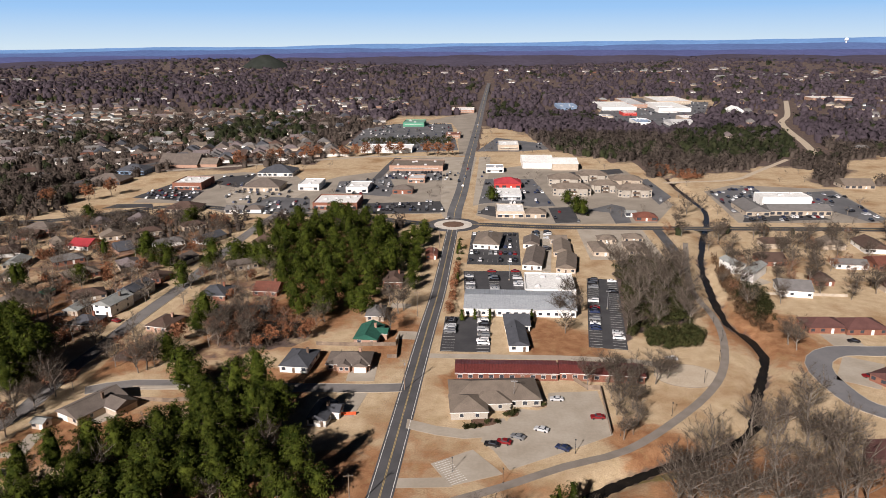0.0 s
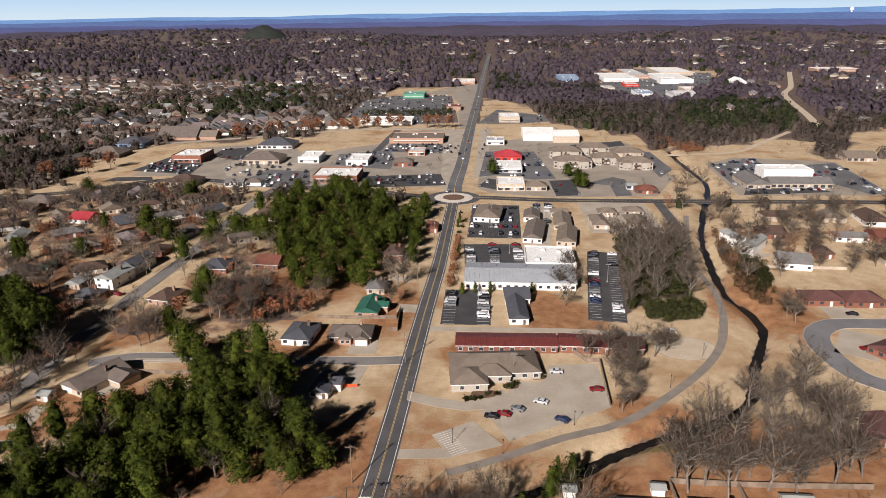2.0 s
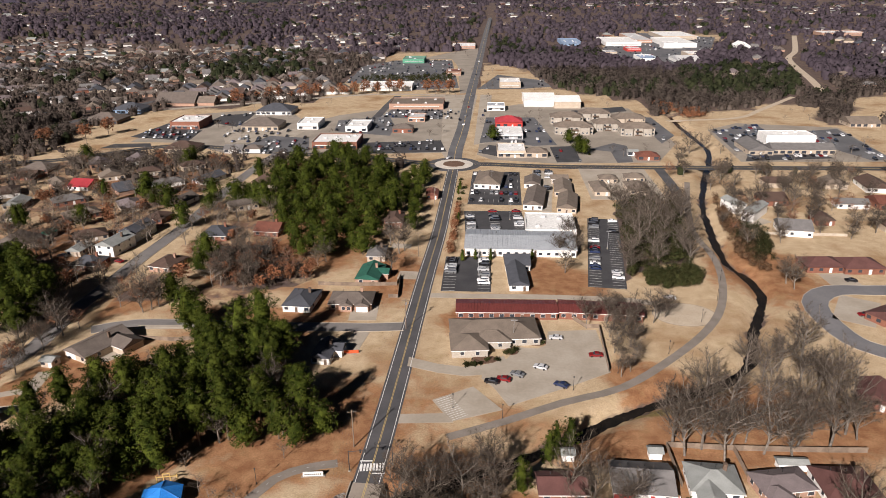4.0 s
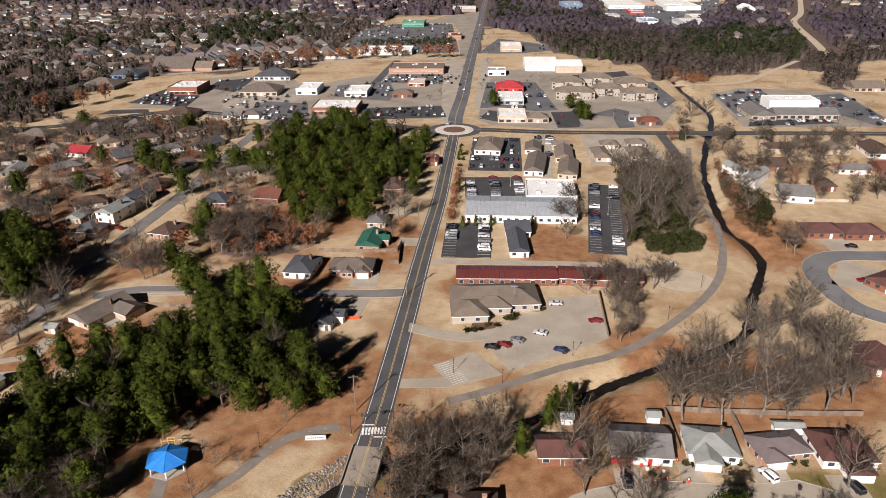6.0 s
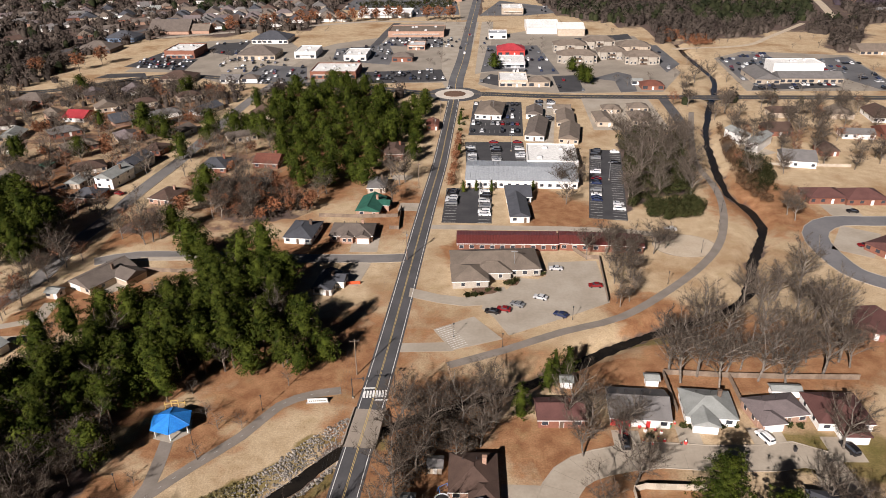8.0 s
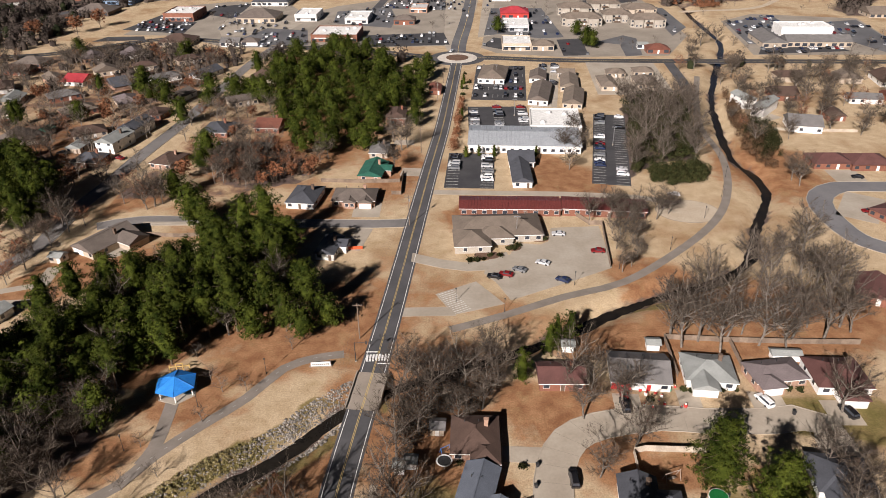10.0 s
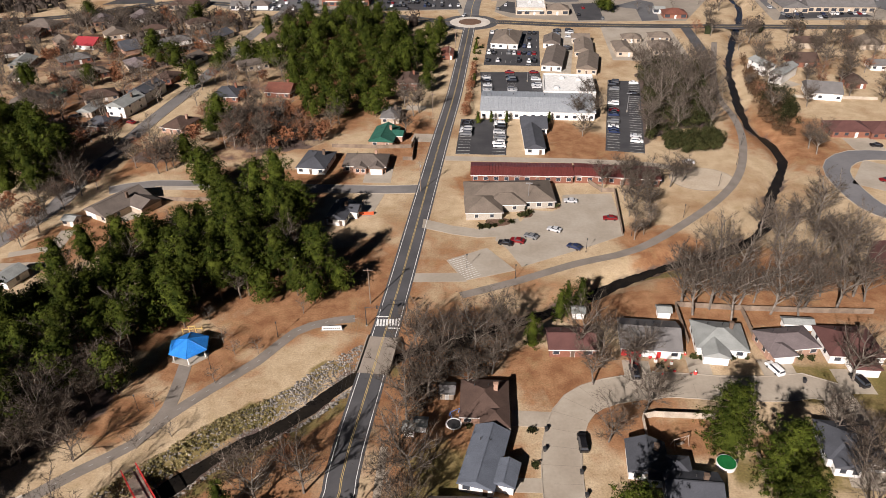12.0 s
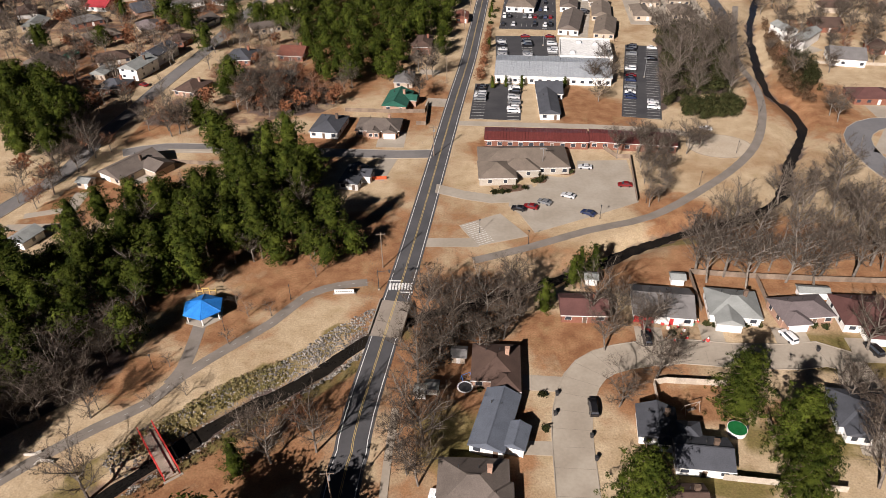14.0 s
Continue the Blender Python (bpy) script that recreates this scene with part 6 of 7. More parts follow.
for row in APARTMENTS:
    flat = house(row, "", "apartment block", name="apartment_block", chimney=False, detail=1, word="two-storey", wings=[(-row[3] * .27, -row[4] * .38, row[3] * .27, 8.0, "h", ""), (row[3] * .27, -row[4] * .38, row[3] * .27, 8.0, "h", ""), (0, row[4] * .36, row[3] * .4, 9.0, "h", "")])
    for bx_ in (-.02, .06):
        for bz in (.2, 3.1):
            x0 = row[3] * bx_ - 1.4
            Shape().box(x0, -row[4] / 2 - 1.2, bz, x0 + 2.8, -row[4] / 2 + .42, bz + .18).box(x0, -row[4] / 2 - 1.2, bz + .18, x0 + 2.8, -row[4] / 2 - 1.1, bz + 1.1).make("balcony", "umber_wall", flat, "brown railed balcony")

def suburb(name, outline, step_x, step_y, limit, seed, turn, group, detail):
    """Rows of houses along streets, inside an outline."""
    dice = random.Random(seed)
    xs, ys = [p[0] for p in outline], [p[1] for p in outline]
    c, s = math.cos(radians(turn)), math.sin(radians(turn))
    mx, my = (min(xs) + max(xs)) / 2, (min(ys) + max(ys)) / 2
    spots = []
    reach = max(max(xs) - min(xs), max(ys) - min(ys)) * .75
    v = -reach
    while v < reach:
        u = -reach
        while u < reach:
            a, b = u + dice.uniform(-3, 3), v + dice.uniform(-4, 4)
            spots.append((mx + a * c - b * s, my + a * s + b * c))
            u += step_x
        v += step_y
    P = np.array(spots)
    ok = inside(P, outline) & ~taken(P, 8)
    spots = [p for p, k in zip(spots, ok) if k]
    dice.shuffle(spots)
    for x, y in spots[:limit]:
        w, d = dice.uniform(13, 18), dice.uniform(9, 12)
        kind = dice.choice("hhgGg" if detail else "GGGhgG")
        row = (x, y, turn + dice.choice((0, 90, 180, 0) if detail else (0, 0, 180, 15, -20, 90)) + dice.uniform(-8, 8), w, d, dice.choice((2.7, 2.7, 3.2)), kind, dice.choice(("redbrick", "pinkbrick", "cream", "white", "cream", "white")),
               dice.choice(("umber_roof", "taupe_roof", "brown_roof", "slate_roof", "mauve_roof", "grey_roof")), "")
        house(row, group=group, detail=detail, word="small" if detail else "distant", chimney=False)
suburb("row", ROW_HOUSES, 15, 20, 70, 15, 8, "houses of the far suburb", 0)
suburb("suburb", SUBURB_WEST, 20, 27, 200, 5, 24, "houses of the far suburb", 0)
suburb("old_west", OLD_WEST, 25, 34, 62, 6, 32, "houses west of the road", 1)
suburb("far_east", FAR_EAST, 30, 40, 34, 18, -10, "houses of the far east side", 0)
suburb("east_side", EAST_SIDE, 30, 36, 14, 8, -5, "houses east of the creek", 1)

# ---- trees ----
pines = []
for s, h, r, lo in ((1, 21, 4.9, .30), (2, 24, 5.2, .36), (3, 18, 4.8, .22), (4, 22, 4.6, .40)):
    pines.append(tree_kind("pine_tree", *pine_tree(s, h, r, lo, 38, 4), "bark", "needle", "tall green pine with a bare lower trunk", "pine tree"))
garden_pines = [tree_kind("pine_tree", *pine_tree(s, 18, 6.2, .04, 110, 6, 1.5, .48, 24), "bark", "needle", "broad green garden pine with dense low boughs", "pine tree") for s in (41, 42)]
grove_pines = [tree_kind("pine_tree", *pine_tree(s, h, r, .2, 30, 4, 2.3, 1.15, 13), "bark", "needle", "green pine with a full crown", "pine tree") for s, h, r in ((51, 13.5, 5.6), (52, 15, 6.2), (53, 12, 5.3))]
bares = []
for s, h, sp in ((11, 12.5, .8), (12, 14.5, .65), (13, 11.5, .95), (14, 13.5, .75)):
    bares.append(tree_kind("bare_tree", *bare_tree(s, h, sp, .78), "grey_bark", "twig", "leafless grey-brown deciduous tree", "tree"))
light_bares = [tree_kind("garden_tree", *bare_tree(s, 11.5, .9, .3, 6), "grey_bark", "twig", "leafless garden tree with a rounded crown", "tree") for s in (31, 32)]
street_trees = [tree_kind("street_tree", *bare_tree(33, 11, .85, .24, 4), "grey_bark", "twig", "small leafless street tree", "tree")]
russets = [tree_kind("russet_tree", *bare_tree(21, 9.5, .9, .5, 7), "grey_bark", "russet", "deciduous tree with russet withered leaves", "tree")]
leafy = [tree_kind("russet_tree", *leafy_tree(s, 8.5, r), "bark", "russet", "small round tree with russet withered leaves", "tree") for s, r in ((71, 3.2), (72, 2.7))]
shrub = thing("shrub", pose(0, -260, 0), "small dark evergreen shrub", "shrub")
shrub_shape(5, 1.2).make("foliage", "shrub_leaf", shrub)
rnd = random.Random(7)
def spaced(outline, gap, seed, avoid=1.0, tries=2600):
    """Places inside an outline, at least a gap apart."""
    dice = random.Random(seed)
    xs, ys = [p[0] for p in outline], [p[1] for p in outline]
    cand = [(dice.uniform(min(xs), max(xs)), dice.uniform(min(ys), max(ys))) for _ in range(tries)]
    P = np.array(cand)
    ok = inside(P, outline) & ~taken(P, avoid)
    out = []
    for p, k in zip(cand, ok):
        if k and all((p[0] - q[0]) ** 2 + (p[1] - q[1]) ** 2 > gap * gap for q in out):
            out.append(p)
    return out
GROVE = spaced(PINE_GROVE, 8.1, 1)
plant(grove_pines, GROVE[::3], rnd, .5, .7, "pines west of the road")
plant(grove_pines, GROVE[1::3] + GROVE[2::3], rnd, .76, 1.06, "pines west of the road")
plant(grove_pines, spaced(PINE_ROW, 9.0, 2), rnd, .6, .85, "pines west of the road")
plant(pines, spaced(PINE_CORNER, 6.5, 4), rnd, .75, 1.0, "pines west of the road")
plant(grove_pines, PINES_WEST, rnd, .75, 1.05, "pines west of the road")
PARK = spaced(PINE_PARK, 5.5, 3, 1.0, 9000)
low_edge = [p for p in PARK if p[0] > -46 or (p[0] < -80 and p[1] > .9 * p[0] + 236)]
plant(pines + grove_pines * 2, low_edge, rnd, .7, .88, "pines of the park")
plant(pines * 2 + grove_pines, [p for p in PARK if p not in low_edge], rnd, .68, .98, "pines of the park")
cedars = [tree_kind("cedar_tree", *pine_tree(61, 10, 3.0, .04, 40, 3, 1.4, .8), "bark", "needle", "narrow dark green cedar with low boughs", "cedar tree")]
plant(cedars, PINES_NEAR, rnd, .85, 1.1)
plant(cedars, [(7.9, 277.5), (13.5, 278.6), (20.0, 278.4), (37.7, 277.8), (7.2, 326.2), (9.4, 383.8), (8.2, 375.0)], rnd, .45, .6, "evergreens by the offices")
plant(garden_pines, PINES_GARDEN, rnd, .92, 1.05)
plant(grove_pines, PINES_SOUTH, rnd, 1.0, 1.15)
tall_bares = [tree_kind("bare_tree", *bare_tree(s, h, .72, .95, 10, .34, .12), "grey_bark", "twig", "tall slender leafless tree with a pale trunk", "tree") for s, h in ((15, 19), (16, 20.5), (17, 18))]
plant(bares, BARE_NEAR + BARE_CREEK[29:] + BARE_WOOD, rnd, .8, 1.15, "bare trees by the creek")
plant(tall_bares, BARE_CREEK[:29], rnd, .72, .98, "bare trees by the creek")
plant(tall_bares[:2], spaced(PINE_PARK, 15, 44), rnd, .6, .8, "bare trees of the park")
plant(tall_bares, spaced(TALL_WOOD, 8.6, 12), rnd, .62, .84, "bare trees by the creek")
plant(bares, spaced(WOOD_ISLE, 4.6, 13), rnd, .5, .72, "bare trees by the creek")
plant(bares, spaced(BARE_STAND, 4.2, 9), rnd, .75, 1.0, "bare trees of the park")
plant(pines, spaced(PINES_LEFT, 5.6, 10), rnd, .8, 1.0, "pines of the park")
plant(grove_pines, spaced(BARE_STAND, 10, 31)[:7], rnd, .8, 1.05, "pines of the park")
plant(light_bares, PARK_SAPLINGS, rnd, .35, .5, "young park trees")
plant(bares[:3] + russets, BARE_WEST + BARE_BANK + BARE_PARK, rnd, .75, 1.05, "bare trees of the gardens")
plant(leafy, RUSSET_ROW, rnd, 1.5, 1.85, "russet street trees")
plant(street_trees, TOWN_TREES, rnd, .65, .95, "street trees")
plant(bares[:1] + russets * 2 + leafy, spaced(MID_WEST, 6, 21, .3), rnd, .75, 1.0, "bare trees of the gardens")
plant([shrub], SHRUBS, rnd, .8, 1.3, "shrubs")

def fill(outline, n, seed):
    dice = random.Random(seed)
    xs, ys = [p[0] for p in outline], [p[1] for p in outline]
    P = np.array([(dice.uniform(min(xs), max(xs)), dice.uniform(min(ys), max(ys))) for _ in range(n)])
    return [tuple(p) for p in P[inside(P, outline) & ~taken(P, 1.5)]]
plant(light_bares * 5 + russets + leafy[:1], fill(OLD_WEST, 700, 1), rnd, .7, 1.1, "bare trees of the gardens")
plant(pines[2:], fill(OLD_WEST, 18, 2), rnd, .55, .85, "pines west of the road")
plant(leafy + russets + light_bares[:1], [(-149.4, 200.0), (-139.3, 190.1), (-137.9, 193.6), (-137.9, 209.3), (-137.3, 218.6), (-142.3, 182.0), (-135.9, 182.1)], rnd, .7, 1.0, "russet trees by the curved street")
RUSSET_ROW = [(-215 + 10.4 * k + 2.2 * math.sin(2.3 * k), 676 + 3.9 * k - 1.5 * math.sin(1.7 * k)) for k in range(15) if k not in (5, 9)]
plant(leafy, RUSSET_ROW, rnd, .85, 1.25, "russet trees behind the stores")
plant(street_trees, fill(TOWN_WEST, 120, 5) + fill(TOWN_EAST, 120, 6), rnd, .4, .8, "street trees")
plant(bares + russets, fill(EAST_SIDE, 150, 3), rnd, .7, 1.0, "bare trees east of the creek")

# far woods
def scatter(rng, n, r0, r1, power):
    r = (r0 ** power + rng.random(n) * (r1 ** power - r0 ** power)) ** (1 / power)
    a = np.radians(rng.uniform(-37, 37, n))
    return np.stack([np.sin(a) * r, np.cos(a) * r], 1)

def woods_mesh(name, P, mat, label, seed, tris=24, low=1.0, spray=.42, heart=0):
    """Crowns of a far wood: rounded clumps of ragged sprays over the land."""
    rng = np.random.default_rng(seed)
    n = len(P)
    dist = np.hypot(P[:, 0], P[:, 1])
    size = np.clip(4.2 * (dist / 800) ** .5, 3.4, 9) * (.55 + .9 * rng.random(n) ** 1.5) * low
    base = np.stack([P[:, 0], P[:, 1], land(P[:, 0], P[:, 1])], 1)
    out = rng.normal(0, 1, (n, tris, 3))
    out[..., 2] = np.abs(out[..., 2]) - .42
    out /= np.linalg.norm(out, axis=-1, keepdims=True)
    reach = rng.uniform(.62, 1.08, (n, tris, 1))
    flat = np.clip(1.1 * (850 / dist) ** .6, .4, 1.1)[:, None]
    shade = out * np.array([1, 1, 1.1]) + np.array([0, 0, .2]) + rng.normal(0, .16, (n, tris, 3))
    shade /= np.linalg.norm(shade, axis=-1, keepdims=True)
    face = out + np.array([0, 0, .2]) + rng.normal(0, .42, (n, tris, 3))
    face *= np.sign(np.sum(face * shade, axis=-1, keepdims=True))
    out[..., 2] *= flat
    c = base[:, None] + (out * reach + np.array([0, 0, 1.1]) * flat[..., None]) * size[:, None, None]
    side = np.cross(face, rng.normal(0, 1, (n, tris, 3)))
    side /= np.linalg.norm(side, axis=-1, keepdims=True)
    up = np.cross(face, side)
    up /= np.linalg.norm(up, axis=-1, keepdims=True)
    big = (size * spray)[:, None, None] * rng.uniform(.6, 1.35, (n, tris, 1))
    v = np.stack([c - side * big * .9 - up * big * .6, c + side * big * .9 - up * big * .6, c + up * big * 1.25], 2).reshape(-1, 3)
    n_tri = len(v)
    f = np.arange(n_tri).reshape(-1, 3)
    norm = np.repeat(shade.reshape(-1, 3), 3, axis=0)
    if heart:
        # a rounded close-grown heart in each crown: two rings under a top
        ang = (np.arange(6)[None] + rng.random((n, 1))) * math.tau / 6
        cs = np.stack([np.cos(ang), np.sin(ang)], -1)
        rag = rng.uniform(.8, 1.1, (n, 6, 1))
        fl = flat[..., None]
        def ring_at(r, z):
            return base[:, None] + np.concatenate([cs * r * rag, np.full((n, 6, 1), z) * fl], -1) * size[:, None, None] * heart
        up1 = np.full((n, 6, 1), .1)
        hv = np.concatenate([ring_at(.8, .05), ring_at(.86, 1.35), (base + np.array([0, 0, 2.0]) * flat * (size * heart)[:, None])[:, None]], 1)
        hn = np.concatenate([np.concatenate([cs, up1], -1), np.concatenate([cs * .8, up1 + .55], -1), np.tile([[[0, 0, 1.0]]], (n, 1, 1))], 1)
        hn /= np.linalg.norm(hn, axis=-1, keepdims=True)
        tri = []
        for j in range(6):
            q = (j + 1) % 6
            tri += [(j, q, 6 + q), (j, 6 + q, 6 + j), (6 + j, 6 + q, 12)]
        hf = (np.array(tri)[None] + (np.arange(n) * 13)[:, None, None]).reshape(-1, 3) + n_tri
        v, f, norm = np.concatenate([v, hv.reshape(-1, 3)]), np.concatenate([f, hf]), np.concatenate([norm, hn.reshape(-1, 3)])
    me = bpy.data.meshes.new(name)
    me.from_pydata(v.tolist(), [], f.tolist())
    me.materials.append(M[mat])
    me.polygons.foreach_set("use_smooth", [True] * len(me.polygons))
    me.normals_split_custom_set_from_vertices(norm.tolist())
    return tagged(new(name, me), label, "woods", kind="stuff")

wood_rng = np.random.default_rng(3)
WP = np.concatenate([scatter(wood_rng, 15000, 430, 1150, 1.5), scatter(wood_rng, 12500, 900, 4300, .8)])
WP = WP[~taken(WP, 4)]
for outline in OPEN_GROUND:
    WP = WP[~inside(WP, outline)]
for outline, keep in ((SUBURB_WEST, .8), (EAST_SIDE, 0), (OLD_WEST, .5)):
    WP = WP[~inside(WP, outline) | (wood_rng.random(len(WP)) < keep)]
clump = np.array([noise.noise(Vector((p[0] * .006, p[1] * .006, 3))) for p in WP]) * 1.2
green = ((wood_rng.random(len(WP)) + clump) > 1.02) | (inside(WP, EVERGREENS) & (wood_rng.random(len(WP)) < .8))
bare = WP[~green]
garden_side = inside(bare, SUBURB_WEST) | inside(bare, OLD_WEST)
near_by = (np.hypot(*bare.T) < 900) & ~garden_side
woods_mesh("suburb_trees", bare[garden_side], "wood_near", "bare brown trees between far houses", 9, 30, .72, .19, .8)
garden_band = [(-246, 444), (-205, 421), (-150, 426), (-104, 436), (-98, 462), (-150, 466), (-232, 466)]
woods_mesh("suburb_trees", np.array(fill(garden_band, 230, 14)), "wood_near", "bare brown garden trees below the cross street", 14, 70, .82, .14, .5)
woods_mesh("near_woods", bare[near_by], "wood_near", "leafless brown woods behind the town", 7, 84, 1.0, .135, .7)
woods_mesh("far_woods", bare[~near_by & ~garden_side], "wood_far", "leafless woods tinted grey-mauve for haze, reaching to the horizon", 5, 11, 1.05, .26, .92)
woods_mesh("far_evergreens", WP[green], "wood_far_green", "dark evergreens scattered through bare woods", 6, 20, 1.0, .2, .85)
for outline, n, mat, label, seed in ((THICKET, 420, "shrub_leaf", "low dense dark green thicket", 1), (BRUSH_BANK, 500, "brush", "tangled brown brush on the creek bank", 2), (TALL_WOOD, 460, "shrub_leaf", "dark evergreen undergrowth below bare trees", 6), (ROAD_WOOD, 200, "twig", "brown undergrowth by the road", 8), (BRUSH_ROAD, 160, "russet", "russet brush along the roadside", 4), (SCRUB_EAST, 260, "russet", "low red-brown scrub by the track", 9), (BRUSH_GREEN, 200, "shrub_leaf", "dark green brush on the creek bank", 10), (HEDGE_ROW, 320, "shrub_leaf", "dark evergreen hedges between rows of cars", 11), (MID_WEST, 200, "twig", "brown undergrowth below garden trees", 12)):
    P = np.array(fill(outline, n * 2, seed))
    woods_mesh("thicket", P[:n], mat, label, seed, 84, .6 if seed == 6 else .42, .135)
# glowing shell added behind the hills to stand for the low sky
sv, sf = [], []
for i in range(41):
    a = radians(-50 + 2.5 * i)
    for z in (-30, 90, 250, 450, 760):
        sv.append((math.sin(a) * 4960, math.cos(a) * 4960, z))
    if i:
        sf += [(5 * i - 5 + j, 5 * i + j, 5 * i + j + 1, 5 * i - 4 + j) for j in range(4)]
tagged(raw("backdrop", sv, sf, "far_sky"), "glowing backdrop painted as pale hazy blue low sky", "sky", kind="structure")
# each farther row takes a bluer, brighter haze colour
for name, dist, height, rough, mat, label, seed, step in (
        ("wooded_hills", 4000, 36, 8, "ridge_low", "wooded hills tinted dim purple-brown for haze", 5, .09),
        ("middle_hills", 4300, 55, 8, "ridge_mid", "wooded hills tinted purple-blue for haze", 3, .10), ("blue_hills", 4600, 80, 8, "ridge_blue", "hills painted in blue haze", 11, .07), ("distant_hills", 4850, 100, 7, "ridge_far", "hills on the horizon painted in pale blue haze", 8, .05)):
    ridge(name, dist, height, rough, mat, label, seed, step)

def distant_houses(n, seed, r0, r1, a0, a1, small, bar, label):
    """Roofs and walls scattered through the far woods."""
    dice = random.Random(seed)
    rng = np.random.default_rng(seed)
    r, a = np.sqrt(rng.uniform(r0 ** 2, r1 ** 2, n)), np.radians(rng.uniform(a0, a1, n))
    P = np.stack([np.sin(a) * r, np.cos(a) * r], 1)
    keep = np.array([noise.noise(Vector((p[0] * .0035, p[1] * .0035, 9))) for p in P]) > bar
    keep &= ~taken(P, 6)
    for outline in OPEN_GROUND:
        keep &= ~inside(P, outline)
    walls, roofs = {}, {}
    for x, y in P[keep]:
        wall, roof = dice.choice(("white", "cream", "pinkbrick", "redbrick", "white")), dice.choice(("taupe_roof", "umber_roof", "mauve_roof", "grey_roof", "pale_roof", "brown_roof"))
        w, d = dice.uniform(5.5, 8.5) * small, dice.uniform(4, 6) * small
        z, turn, h = float(land(np.array([x]), np.array([y]))[0]), dice.choice((8, 24, 98, 114)) + dice.uniform(-8, 8), dice.uniform(2.6, 3.2)
        c, q = math.cos(radians(turn)), math.sin(radians(turn))
        def at(u, v, k):
            return (x + u * c - v * q, y + u * q + v * c, z + k)
        walls.setdefault(wall, Shape()).add([at(u, v, k) for k in (-1, h) for u, v in ((-w, -d), (w, -d), (w, d), (-w, d))], [(0, 1, 5, 4), (1, 2, 6, 5), (2, 3, 7, 6), (3, 0, 4, 7)])
        e, ridge_end = .5, w - (d * .9 if dice.random() < .6 else -.5)
        roofs.setdefault(roof, Shape()).add([at(-w - e, -d - e, h), at(w + e, -d - e, h), at(w + e, d + e, h), at(-w - e, d + e, h), at(-ridge_end, 0, h + d * .62), at(ridge_end, 0, h + d * .62)], [(0, 1, 5, 4), (2, 3, 4, 5), (1, 2, 5), (3, 0, 4)])
    for kinds, name in ((walls, "far_house_walls"), (roofs, "far_house_roofs")):
        for mat in sorted(kinds):
            tagged(kinds[mat].make(name, mat), label, "houses", kind="stuff")
distant_houses(700, 4, 780, 1500, -36, -3, .95, -.25, "houses of the far suburb among bare trees")
distant_houses(420, 6, 1400, 2300, -36, 36, 1.15, .05, "pale specks of houses in far woods")
distant_houses(700, 8, 2300, 3300, -36, 36, 1.5, .12, "pale specks of houses in far woods")

kx, ky = KNOLL[0][0], KNOLL[0][1]
scale_k = 3300 / math.hypot(kx, ky)
kv, kf = [(0, 0, 62)], []
for r, h in ((24, 58), (50, 45), (85, 24), (125, -8)):
    for i in range(20):
        a = i * math.tau / 20
        kv.append((math.cos(a) * r, math.sin(a) * r, h + 6 * noise.noise(Vector((math.cos(a) * r * .02, math.sin(a) * r * .02, 4)))))
kf += [(0, 1 + i, 1 + (i + 1) % 20) for i in range(20)] + [(1 + 20 * j + i, 21 + 20 * j + i, 21 + 20 * j + (i + 1) % 20, 1 + 20 * j + (i + 1) % 20) for j in range(3) for i in range(20)]
knoll = raw("wooded_knoll", kv, kf, "knoll_wood", smooth=True)
knoll.location = (kx * scale_k, ky * scale_k, 0)
tagged(knoll, "dark wooded knoll on the skyline", "hill", kind="structure")

# ---- cars ----
CARS = [car_kind(p, l + " parked", v) for p, l, v in (("white", "white sedan car", False), ("white", "white van", True), ("black", "black sedan car", False), ("black", "black sport utility car", True), ("grey", "dark grey sedan car", False),
                                          ("silver", "silver sedan car", False), ("red", "dark red sedan car", False), ("blue", "dark blue sedan car", False), ("grey", "grey sport utility car", True), ("silver", "silver minivan", True))]
FAR_CARS = []
for k in CARS:
    FAR_CARS.append(copy_thing(k, pose(0, -260, 0)))
    for o in [o for o in FAR_CARS[-1].children if o.name.startswith("wheel")]:
        bpy.data.objects.remove(o)
FAR_PARKED = []
def park(kind, x, y, yaw, group="parked cars"):
    if y > 455:
        FAR_PARKED.append((kind, x, y, yaw))
        return
    ob = copy_thing(CARS[kind] if y < 280 else FAR_CARS[kind], pose(x, y, .05, 0, 0, yaw))
    tagged(ob, CARS[kind]["label"] + " on the paving", group=group)
dice = random.Random(11)
def fill_lot(row, share, most):
    x, y, yaw, w, d, _, mat, rows = row[:8]
    m = pose(x, y, 0, 0, 0, yaw)
    k = 0
    for r in range(-rows):
        px = -w / 2 + 3 + r * (w - 6) / max(1, -rows - 1)
        for i in range(int(d / 2.7)):
            if dice.random() < share:
                p = m @ Vector((px + dice.uniform(-.3, .3), -d / 2 + 1.85 + i * 2.7, 0))
                if not blocked_by_house(p.x, p.y):
                    park(dice.choice((0, 1, 2, 2, 3, 3, 4, 5, 6, 7, 8, 9)), p.x, p.y, yaw + 90 + dice.choice((0, 180)) + dice.uniform(-3, 3))
    for r in range(max(0, rows)):
        for i in range(int(w / 2.7)):
            if k < most and dice.random() < share:
                p = m @ Vector((-w / 2 + 1.75 + i * 2.7, -d / 2 + (r + .5) * d / rows, 0))
                if not blocked_by_house(p.x, p.y):
                    park(dice.choice((0, 1, 2, 2, 3, 3, 4, 5, 6, 7, 8, 9)), p.x, p.y, yaw + dice.choice((0, 180)) + dice.uniform(-3, 3))
                    k += 1
HOUSE_FOOT = []
